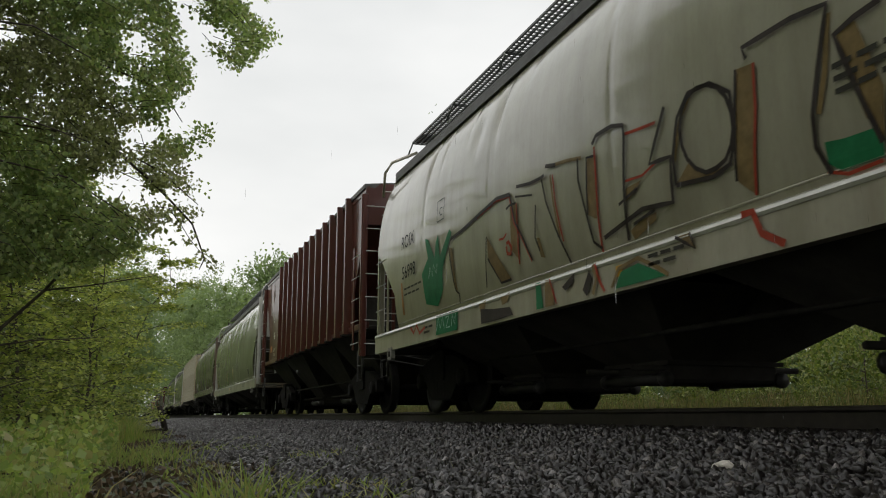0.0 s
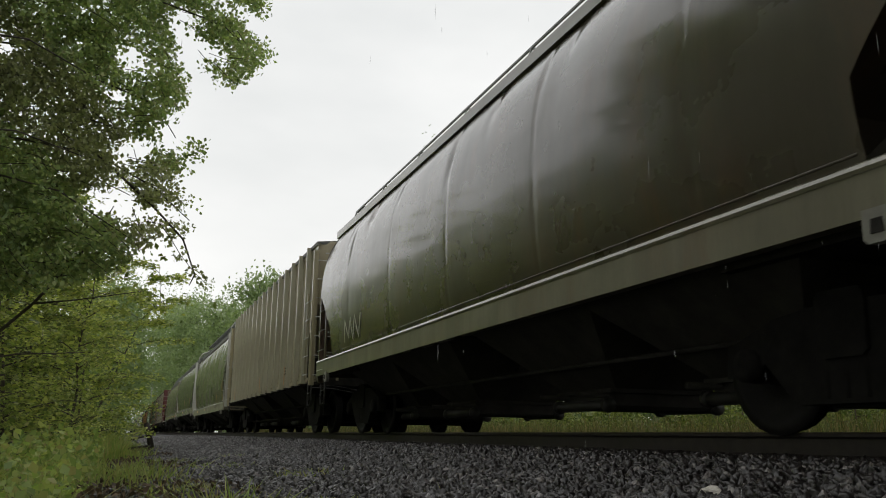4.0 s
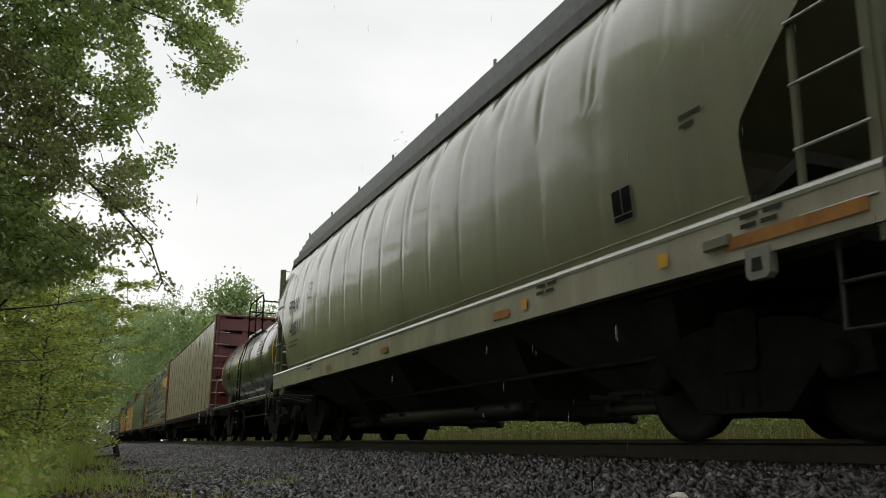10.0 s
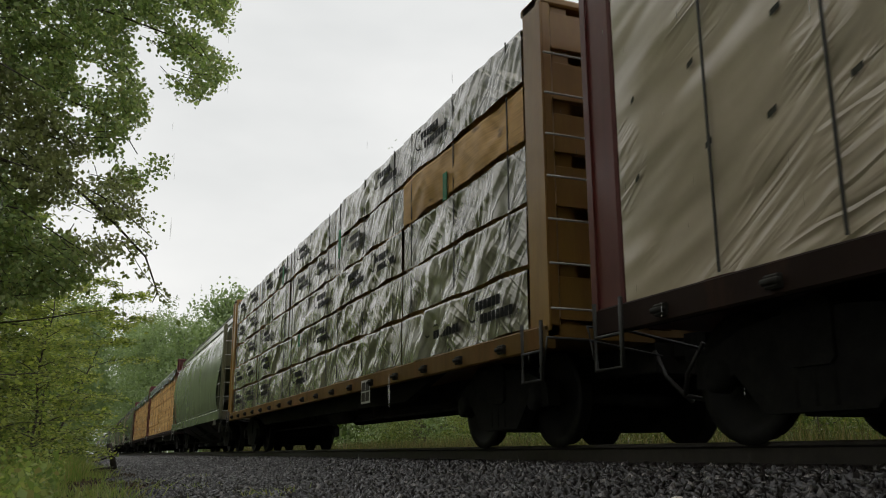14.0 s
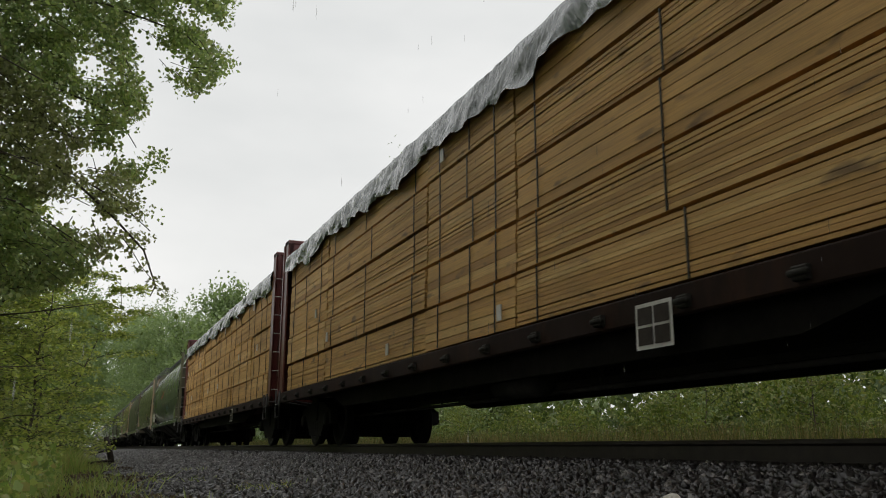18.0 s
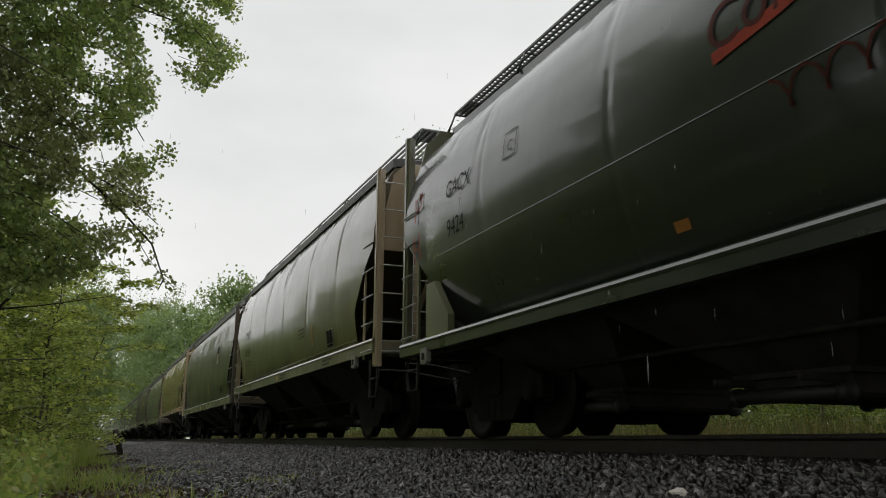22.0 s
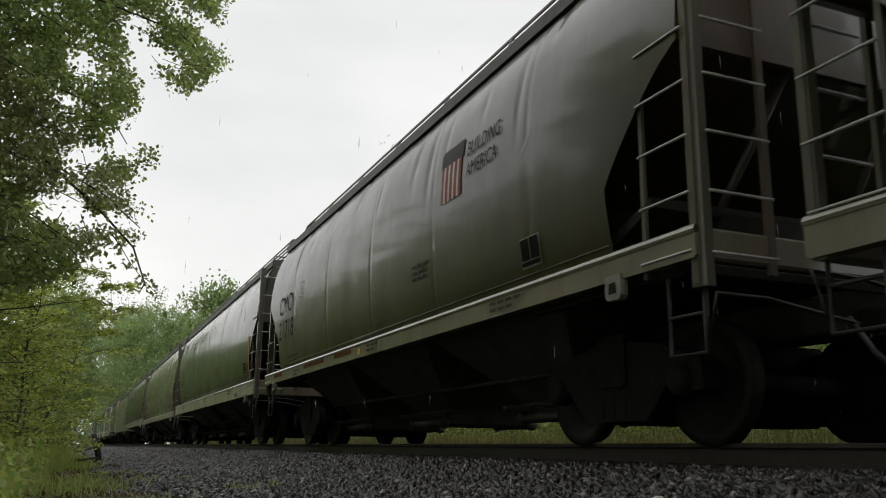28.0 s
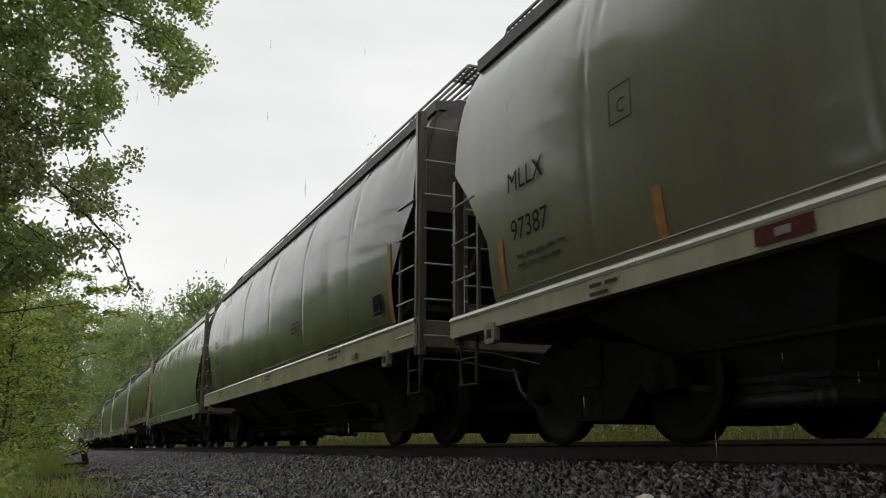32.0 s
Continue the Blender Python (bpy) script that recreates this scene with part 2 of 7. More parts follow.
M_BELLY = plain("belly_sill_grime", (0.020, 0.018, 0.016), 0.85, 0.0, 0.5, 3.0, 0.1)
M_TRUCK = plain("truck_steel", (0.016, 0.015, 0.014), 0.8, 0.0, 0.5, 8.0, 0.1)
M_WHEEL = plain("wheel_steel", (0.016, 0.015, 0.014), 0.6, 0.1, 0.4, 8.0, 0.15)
M_STEEL = plain("bare_steel", (0.46, 0.45, 0.43), 0.35, 0.3, 0.3, 12.0)
M_DULL = plain("dull_steel", (0.030, 0.028, 0.026), 0.55, 0.1, 0.3, 12.0)
M_GALV = plain("galvanised_grating", (0.15, 0.155, 0.15), 0.45, 0.5, 0.3, 9.0)
M_LETTER = plain("lettering_black", (0.008, 0.008, 0.008), 0.6, 0, 0.3, 6.0, 0.06)
M_LETTERW = plain("lettering_white", (0.62, 0.60, 0.55), 0.5, 0, 0.2)
M_LETTERG = plain("lettering_faded", (0.052, 0.050, 0.040), 0.6, 0, 0.3, 6.0, 0.08)
M_ORANGE = plain("reflector_orange", (0.40, 0.17, 0.03), 0.5, 0, 0.35)
M_YELLOW = plain("reflector_yellow", (0.72, 0.40, 0.03), 0.45, 0, 0.2)
M_FRAME = plain("decal_frame", (0.28, 0.27, 0.24), 0.5, 0, 0.25, 6.0, 0.2)
M_WHITEP = plain("decal_white", (0.62, 0.60, 0.56), 0.5, 0, 0.25)
M_G_GREEN = plain("spray_green", (0.02, 0.20, 0.08), 0.5, 0, 0.3, 6.0, 0.15)
M_G_MINT = plain("spray_mint", (0.35, 0.62, 0.50), 0.5, 0, 0.3)
M_G_GOLD = plain("spray_gold", (0.25, 0.175, 0.075), 0.5, 0, 0.4, 6.0, 0.15)
M_G_DARK = plain("spray_dark", (0.045, 0.035, 0.03), 0.5, 0, 0.4, 6.0, 0.15)
M_G_RED = plain("spray_red", (0.40, 0.06, 0.03), 0.5, 0, 0.3, 6.0, 0.15)
M_RUST = plain("sill_rust", (0.13, 0.055, 0.022), 0.85, 0, 0.5, 9.0, 0.1)
M_G_DRED = plain("spray_dark_red", (0.10, 0.022, 0.015), 0.5, 0, 0.3, 6.0, 0.15)
M_G_BLUE = plain("spray_blue", (0.05, 0.14, 0.30), 0.5, 0, 0.3)
M_STRAP = plain("strap_dark", (0.025, 0.022, 0.02), 0.5, 0, 0.2)
M_WRAP = sheeting("wrap_cream", (0.47, 0.385, 0.285), 0.30, 0.55, (0.36, 0.29, 0.205), 0.0, 3.2, 0.57, 0.45, (-21, -31, -14))
M_WRAPS = sheeting("wrap_silver", (0.39, 0.363, 0.312), 0.20, 0.8, (0.22, 0.20, 0.17), 0.35, 2.0, 0.45, 1.0, (-40, 34, -66))
M_TARP = sheeting("tarp_grey", (0.13, 0.15, 0.155), 0.24, 0.9, (0.22, 0.23, 0.23), 0.0, 3.4, 0.4, 0.5, (60, -50, 85))
M_TIMBER = timber("sawn_timber", [(0.44, 0.235, 0.068), (0.69, 0.405, 0.135), (0.58, 0.33, 0.105), (0.76, 0.49, 0.19)])
M_RAIL = plain("rail_rust", (0.040, 0.032, 0.027), 0.6, 0.2, 0.4, 10)
M_TIE = plain("tie_wood", (0.030, 0.026, 0.022), 0.8, 0, 0.5, 5)
M_STONE = island("ballast_stone", [(0.008, 0.0065, 0.006), (0.020, 0.0165, 0.015), (0.010, 0.008, 0.0075), (0.030, 0.025, 0.023), (0.009, 0.007, 0.0065), (0.045, 0.038, 0.035), (0.012, 0.0095, 0.009), (0.20, 0.18, 0.17)], 0.3, 0.42, 0.12)
M_ROCKW = plain("pale_rock", (0.60, 0.56, 0.50), 0.7, 0, 0.25, 14)
M_BARK = plain("bark", (0.11, 0.095, 0.078), 0.85, 0, 0.5, 9, 0.2, 0.6)
M_POST = plain("weathered_post", (0.050, 0.042, 0.035), 0.8, 0, 0.4, 8, 0.2, 0.4)


def rain_material():
    m, nt, b, out = shader("rain_drop")
    through_it = nt.nodes.new("ShaderNodeBsdfTransparent")
    glow = nt.nodes.new("ShaderNodeBsdfTranslucent")
    glow.inputs[0].default_value = (0.95, 0.96, 0.96, 1)
    mx = nt.nodes.new("ShaderNodeMixShader")
    mx.inputs[0].default_value = 0.25
    nt.links.new(through_it.outputs[0], mx.inputs[1])
    nt.links.new(glow.outputs[0], mx.inputs[2])
    nt.links.new(mx.outputs[0], out.inputs[0])
    return m


M_RAIN = rain_material()
M_LEAF_MAPLE = leafy("leaf_maple", [(0.26, 0.335, 0.175), (0.36, 0.45, 0.22), (0.56, 0.64, 0.31), (0.46, 0.45, 0.26)], 0.52)
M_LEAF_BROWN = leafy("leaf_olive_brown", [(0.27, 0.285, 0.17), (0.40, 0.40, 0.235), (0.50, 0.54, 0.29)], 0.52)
M_LEAF_YOUNG = leafy("leaf_young", [(0.15, 0.20, 0.065), (0.30, 0.355, 0.11), (0.60, 0.61, 0.21), (0.33, 0.37, 0.125)], 0.5)
# distance haze is mixed into these greens, duller and bluer than near leaves
M_LEAF_HAZE = leafy("leaf_haze", [(0.20, 0.265, 0.145), (0.26, 0.335, 0.17), (0.33, 0.405, 0.19)], 0.4)
# wood greens; in the thickets this dark tone stands in for shade
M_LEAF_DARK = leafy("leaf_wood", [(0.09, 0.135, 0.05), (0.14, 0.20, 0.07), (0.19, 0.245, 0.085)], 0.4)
M_LEAF_UNDER = leafy("leaf_undergrowth", [(0.20, 0.28, 0.095), (0.34, 0.43, 0.14), (0.48, 0.54, 0.20), (0.42, 0.36, 0.19)], 0.48)
M_LITTER = leafy("leaf_litter", [(0.05, 0.035, 0.022), (0.11, 0.075, 0.045), (0.20, 0.14, 0.09), (0.08, 0.055, 0.035)], 0.1, 0.5)
M_GRASS = leafy("grass_blades", [(0.24, 0.32, 0.10), (0.33, 0.42, 0.125), (0.45, 0.44, 0.18), (0.42, 0.33, 0.19)], 0.45)
M_REED = leafy("reed_blades", [(0.06, 0.08, 0.022), (0.095, 0.11, 0.03), (0.17, 0.125, 0.054), (0.29, 0.225, 0.12)], 0.34)
M_LEAF_SHRUB = leafy("leaf_shrub", [(0.08, 0.118, 0.030), (0.14, 0.185, 0.046), (0.27, 0.30, 0.085), (0.20, 0.185, 0.075)], 0.42)
M_LEAF_HEDGE = leafy("leaf_hedge", [(0.07, 0.105, 0.035), (0.11, 0.15, 0.045), (0.15, 0.18, 0.06)], 0.35)


def ground_material():
    m, nt, b, out = shader("ground_soil")
    sep = nt.nodes.new("ShaderNodeSeparateXYZ")
    tc = nt.nodes.new("ShaderNodeTexCoord")
    nt.links.new(tc.outputs["Object"], sep.inputs[0])
    wob = noise_tex(nt, 0.5, (1, 1, 1), 4)
    add = nt.nodes.new("ShaderNodeMath")
    add.operation = "MULTIPLY_ADD"
    nt.links.new(wob, add.inputs[0])
    add.inputs[1].default_value = 1.4
    nt.links.new(sep.outputs[0], add.inputs[2])
    mr = nt.nodes.new("ShaderNodeMapRange")
    mr.inputs[1].default_value, mr.inputs[2].default_value = 0.5, 1.3
    nt.links.new(add.outputs[0], mr.inputs[0])
    mr2 = nt.nodes.new("ShaderNodeMapRange")
    mr2.inputs[1].default_value, mr2.inputs[2].default_value = 9.4, 8.6
    nt.links.new(add.outputs[0], mr2.inputs[0])
    both = nt.nodes.new("ShaderNodeMath")
    both.operation = "MULTIPLY"
    nt.links.new(mr.outputs[0], both.inputs[0])
    nt.links.new(mr2.outputs[0], both.inputs[1])
    soil = ramp(nt, noise_tex(nt, 2.5, (1, 1, 1), 6), [(0.3, (0.03, 0.035, 0.015)), (0.6, (0.06, 0.085, 0.025)), (0.8, (0.09, 0.075, 0.045))])
    vor = node(nt, "ShaderNodeTexVoronoi", Scale=22.0)
    nt.links.new(coords(nt, (1, 1, 1)), vor.inputs["Vector"])
    stone = ramp(nt, vor.outputs["Color"], [(0.2, (0.006, 0.005, 0.005)), (0.7, (0.018, 0.015, 0.014))])
    nt.links.new(mixc(nt, both.outputs[0], soil, stone), b.inputs["Base Color"])
    b.inputs["Roughness"].default_value = 0.6
    bump(nt, b, vor.outputs["Distance"], 0.7, 0.03)
    return m


M_GROUND = ground_material()


# ---- mesh helpers ----
class Shape:
    """Collects boxes, rods, lofts and loose faces into one mesh."""

    def __init__(self):
        self.v, self.f, self.smooth = [], [], []

    def add(self, verts, faces, smooth=False):
        o = len(self.v)
        self.v += [tuple(p) for p in verts]
        self.f += [tuple(i + o for i in q) for q in faces]
        self.smooth += [smooth] * len(faces)
        return self

    def box(self, x0, x1, y0, y1, z0, z1, c=0.0):
        """A box; c cuts its edges along its longest side."""
        if c <= 0:
            p = [(x, y, z) for z in (z0, z1) for y in (y0, y1) for x in (x0, x1)]
            return self.add(p, [(0, 2, 3, 1), (4, 5, 7, 6), (0, 1, 5, 4), (2, 6, 7, 3), (0, 4, 6, 2), (1, 3, 7, 5)])
        d = (x1 - x0, y1 - y0, z1 - z0)
        ax = d.index(max(d))
        lo, hi = (x0, y0, z0), (x1, y1, z1)
        a, b_ = [i for i in range(3) if i != ax]
        a0, a1, b0, b1 = lo[a], hi[a], lo[b_], hi[b_]
        ring = [(a0 + c, b0), (a1 - c, b0), (a1, b0 + c), (a1, b1 - c), (a1 - c, b1), (a0 + c, b1), (a0, b1 - c), (a0, b0 + c)]
        v = []
        for e in (lo[ax], hi[ax]):
            for s, t in ring:
                q = [0, 0, 0]
                q[ax], q[a], q[b_] = e, s, t
                v.append(q)
        f = [(i, (i + 1) % 8, 8 + (i + 1) % 8, 8 + i) for i in range(8)] + [tuple(range(7, -1, -1)), tuple(range(8, 16))]
        return self.add(v, f)

    def rod(self, pts, r, n=6, closed=False):
        """A round bar through points."""
        pts = [Vector(p) for p in pts]
        v, f = [], []
        for i, p in enumerate(pts):
            d = (pts[min(i + 1, len(pts) - 1)] - pts[max(i - 1, 0)]).normalized()
            u = d.cross(Vector((0.31, 0.17, 0.93)))
            u = (u if u.length > 1e-3 else d.cross(Vector((1, 0, 0)))).normalized()
            w = d.cross(u)
            rr = r[i] if isinstance(r, (list, tuple)) else r
            v += [p + rr * (math.cos(6.2832 * k / n) * u + math.sin(6.2832 * k / n) * w) for k in range(n)]
        for i in range(len(pts) - 1):
            f += [(i * n + k, i * n + (k + 1) % n, (i + 1) * n + (k + 1) % n, (i + 1) * n + k) for k in range(n)]
        e = (len(pts) - 1) * n
        f += [tuple(range(n - 1, -1, -1)), tuple(range(e, e + n))]
        return self.add(v, f, True)

    def disc_x(self, x, y, z, rings, n=28):
        """A turned body round an axle along x; rings of (offset, radius)."""
        v, f = [], []
        for dx, r in rings:
            v += [(x + dx, y + r * math.cos(6.2832 * k / n), z + r * math.sin(6.2832 * k / n)) for k in range(n)]
        for i in range(len(rings) - 1):
            f += [(i * n + k, (i + 1) * n + k, (i + 1) * n + (k + 1) % n, i * n + (k + 1) % n) for k in range(n)]
        e = (len(rings) - 1) * n
        f += [tuple(range(n)), tuple(range(e + n - 1, e - 1, -1))]
        return self.add(v, f, True)

    def prism(self, outline, axis, a, b_):
        """An outline of (s, t) pairs drawn along an axis from a to b_."""
        n = len(outline)
        order = {"x": lambda s, t, e: (e, s, t), "y": lambda s, t, e: (s, e, t), "z": lambda s, t, e: (s, t, e)}[axis]
        v = [order(s, t, e) for e in (a, b_) for s, t in outline]
        f = [(i, (i + 1) % n, n + (i + 1) % n, n + i) for i in range(n)] + [tuple(range(n - 1, -1, -1)), tuple(range(n, 2 * n))]
        return self.add(v, f)

    def mesh(self, name):
        me = bpy.data.meshes.new(name)
        me.from_pydata(self.v, [], self.f)
        me.polygons.foreach_set("use_smooth", self.smooth)
        me.update()
        return me


def part(name, shape, material, parent, label="", at=None):
    """One mesh object under a thing or part."""
    me = shape if isinstance(shape, bpy.types.Mesh) else shape.mesh(name)
    if material and not me.materials:
        me.materials.append(material)
    ob = new(name, me)
    ob.parent = parent
    if at:
        ob.location = at
    if label:
        tagged(ob, label)
    return ob


def solid(name, shape, material, label, category, kind="", group=""):
    me = shape if isinstance(shape, bpy.types.Mesh) else shape.mesh(name)
    if material:
        me.materials.append(material)
    return tagged(new(name, me), label, category, group, kind)


def fast_mesh(name, verts, quads, material):
    """A mesh of quads from arrays."""
    verts, quads = np.asarray(verts, np.float32), np.asarray(quads, np.int32)
    me = bpy.data.meshes.new(name)
    me.vertices.add(len(verts))
    me.vertices.foreach_set("co", verts.ravel())
    me.loops.add(quads.size)
    me.loops.foreach_set("vertex_index", quads.ravel())
    me.polygons.add(len(quads))
    me.polygons.foreach_set("loop_start", np.arange(len(quads), dtype=np.int32) * 4)
    me.update(calc_edges=True)
    me.materials.append(material)
    return me


# ---- the setting: ground, ballast, rails ----
TRACK_X = 5.25
GROUND = [(-600, -1.5), (-60, -0.9), (-12, -0.75), (-3, -0.66), (-0.6, -0.56), (0.3, -0.48), (1.5, -0.43), (2.8, -0.34),
          (3.55, -0.22), (3.9, -0.20), (6.6, -0.20), (7.0, -0.24), (8.4, -0.8), (9.6, -0.95), (30, -1.0), (600, -1.6)]


def ground_z(x):
    return float(np.interp(x, [p[0] for p in GROUND], [p[1] for p in GROUND]))


def make_ground():
    xs = sorted(set([p[0] for p in GROUND] + list(np.arange(-12, 12.01, 0.3).round(2)) + [-300, -150, -30, -20, 16, 22, 60, 150, 300]))
    ys = [-700, -300, -100, -40, -20] + list(np.arange(-10, 40.1, 0.5)) + [45, 50, 60, 80, 100, 150, 220, 350, 500, 750, 1500]
    verts = []
    for y in ys:
        for x in xs:
            rough = 0.05 if x < 0 or x > 8.5 else 0.02
            verts.append((x, y, ground_z(x) + rough * noise.noise((x * 0.9, y * 0.9, 0.3))))
    n = len(xs)
    quads = [(j * n + i, j * n + i + 1, (j + 1) * n + i + 1, (j + 1) * n + i) for j in range(len(ys) - 1) for i in range(n - 1)]
    me = fast_mesh("ground", verts, quads, M_GROUND)
    tagged(new("ground", me), "damp verge soil and dark crushed-stone railway embankment", "ground", kind="structure")


make_ground()


def stones(name, count, xr, yr, size, seed, label, power=1.0):
    """Loose crushed stones lying on the embankment; more of them towards the near end."""
    rng = np.random.default_rng(seed)
    x = rng.uniform(*xr, count)
    y = yr[0] + (yr[1] - yr[0]) * rng.uniform(0, 1, count) ** power
    s = rng.uniform(*size, count)
    z = np.interp(x, [p[0] for p in GROUND], [p[1] for p in GROUND]) + s * 0.25
    cube = np.array([(a, b, c) for c in (-1, 1) for b in (-1, 1) for a in (-1, 1)], float)
    v = cube[None] * rng.uniform(0.4, 1.0, (count, 8, 3)) * (s[:, None, None] * np.array([1.2, 0.85, 0.5]))
    q = rng.normal(size=(count, 4))
    q /= np.linalg.norm(q, axis=1)[:, None]
    w, a, b, c = q.T
    R = np.stack([np.stack([1 - 2 * (b * b + c * c), 2 * (a * b - c * w), 2 * (a * c + b * w)], -1),
                  np.stack([2 * (a * b + c * w), 1 - 2 * (a * a + c * c), 2 * (b * c - a * w)], -1),
                  np.stack([2 * (a * c - b * w), 2 * (b * c + a * w), 1 - 2 * (a * a + b * b)], -1)], 1)
    v = np.einsum("nij,nkj->nki", R, v) + np.stack([x, y, z], -1)[:, None]
    f = np.array([(0, 2, 3, 1), (4, 5, 7, 6), (0, 1, 5, 4), (2, 6, 7, 3), (0, 4, 6, 2), (1, 3, 7, 5)])
    quads = (np.arange(count)[:, None, None] * 8 + f[None]).reshape(-1, 4)
    return tagged(new(name, fast_mesh(name, v.reshape(-1, 3), quads, M_STONE)), label, "ballast", kind="stuff")


stones("ballast", 44000, (0.35, 4.5), (1.2, 18), (0.014, 0.042), 3, "wet dark grey crushed-stone ballast beside the rails", 1.25)
stones("ballast", 26000, (0.6, 4.5), (16, 60), (0.024, 0.05), 4, "wet dark grey crushed-stone ballast farther along the track", 1.4)
stones("ballast", 5000, (4.5, 6.9), (1.0, 40), (0.025, 0.05), 5, "dark crushed stone between the rails", 1.2)
stones("ballast", 14000, (0.35, 6.9), (-9, 1.2), (0.02, 0.045), 7, "wet dark crushed-stone ballast behind the viewpoint")
stones("ballast", 900, (-0.6, 0.5), (2.5, 22), (0.015, 0.035), 6, "stray crushed stones in the weeds of the verge", 1.2)

RAIL = [(-0.075, -0.185), (0.075, -0.185), (0.075, -0.175), (0.012, -0.15), (0.010, -0.045), (0.036, -0.03), (0.036, -0.006), (0.028, 0.0),
        (-0.028, 0.0), (-0.036, -0.006), (-0.036, -0.03), (-0.010, -0.045), (-0.012, -0.15), (-0.075, -0.175)]
for side in (-0.755, 0.755):
    s = Shape().prism([(TRACK_X + side + a, b) for a, b in RAIL], "y", -450, 640)
    solid("rail", s, M_RAIL, "dark rusty steel rail on wooden ties", "rail", "structure")
tie = Shape().box(-1.3, 1.3, -0.115, 0.115, -0.2, 0.0, 0.012).mesh("tie")
tie.materials.append(M_TIE)
track = tagged(new("track_bed"), "row of dark wooden railway ties under the rails", "track", kind="structure")
rng_tie = random.Random(11)
for i in range(110):
    t_ob = part("tie", tie, None, track)
    t_ob.location = (TRACK_X + rng_tie.uniform(-0.05, 0.05), -4 + i * 0.5 + rng_tie.uniform(-0.03, 0.03), -0.185)
far_ties = Shape()
for i in range(500):
    far_ties.box(TRACK_X - 1.3, TRACK_X + 1.3, 51 + i * 0.5 - 0.11, 51 + i * 0.5 + 0.11, -0.385, -0.185)
tagged(part("tie", far_ties, M_TIE, track), kind="stuff")

# the pale rock on the ballast and the leaning stump of a marker post at the verge
rk = bmesh.new()
bmesh.ops.create_icosphere(rk, subdivisions=2, radius=0.05)
for v in rk.verts:
    v.co += v.co.normalized() * 0.014 * noise.noise(v.co * 40) 
    v.co.z *= 0.75
    v.co.x *= 1.25
rk_me = bpy.data.meshes.new("pale_rock")
rk.to_mesh(rk_me)
rk_me.materials.append(M_ROCKW)
rock = tagged(new("pale_rock", rk_me), "pale whitish rock lying on the dark ballast", "rock")
rock.location = (2.73, 3.59, -0.318)
def broken_post(x, y, lean, height):
    s = Shape()
    z0 = ground_z(x)
    pts = [(x, y, z0 - 0.1), (x - lean * 0.5, y, z0 + height * 0.5), (x - lean, y, z0 + height)]
    s.rod(pts, [0.075, 0.07, 0.06], 8)
    ob = solid("marker_post", s, M_POST, "dark weathered post stump leaning at the edge of the ballast", "post")
    part("fallen_stake", Shape().rod([(x - 0.62, y - 0.3, z0 + 0.03), (x - 0.05, y - 0.1, z0 + 0.10)], 0.028, 6), M_POST, ob)
    part("fallen_stake", Shape().rod([(x - 0.55, y - 0.15, z0 + 0.22), (x, y, z0 + 0.36)], 0.022, 6), M_POST, ob)


broken_post(0.72, 21.6, 0.2, 0.62)

# ---- railcars ----
ROUND = [(1.49, 1.37), (1.535, 1.55), (1.57, 1.8), (1.59, 2.1), (1.60, 2.45), (1.595, 2.8), (1.575, 3.1), (1.54, 3.35), (1.485, 3.58),
         (1.41, 3.78), (1.32, 3.94), (1.25, 4.05)]
DRUM = [(1.22, 1.37), (1.36, 1.6), (1.48, 1.9), (1.56, 2.2), (1.60, 2.55), (1.60, 2.8), (1.57, 3.1), (1.50, 3.4), (1.38, 3.7), (1.20, 3.95),
        (1.0, 4.12), (0.85, 4.2)]
FLAT = [(1.48, 1.10), (1.48, 1.4), (1.48, 1.8), (1.48, 2.3), (1.48, 2.8), (1.48, 3.3), (1.48, 3.8), (1.48, 4.05)]


def fitted(profile, low, high):
    """The same cross-section between another sill and another roof height."""
    z0, z1 = profile[0][1], profile[-1][1]
    return [(x, low - 0.02 + (z - z0) / (z1 - z0) * (high - low + 0.02)) for x, z in profile]


def side_x(profile, z):
    return float(np.interp(z, [p[1] for p in profile], [p[0] for p in profile]))


RUNG = {}


def rung(parent, p0, p1, r=0.011):
    key = (round((Vector(p1) - Vector(p0)).length, 3), tuple(round(c, 2) for c in (Vector(p1) - Vector(p0)).normalized()))
    if key not in RUNG:
        d = Vector(p1) - Vector(p0)
        RUNG[key] = Shape().rod([(0, 0, 0), d], r, 5).mesh("rung")
        RUNG[key].materials.append(M_STEEL)
    return part("rung", RUNG[key], None, parent, at=p0)


SIDE_FRAME = [(-1.13, 0.38), (-1.10, 0.60), (-0.62, 0.76), (-0.3, 0.80), (0.3, 0.80), (0.62, 0.76), (1.10, 0.60), (1.13, 0.38), (0.9, 0.36),
              (0.72, 0.46), (0.44, 0.17), (-0.44, 0.17), (-0.72, 0.46), (-0.9, 0.36)]
TRUCK = {}


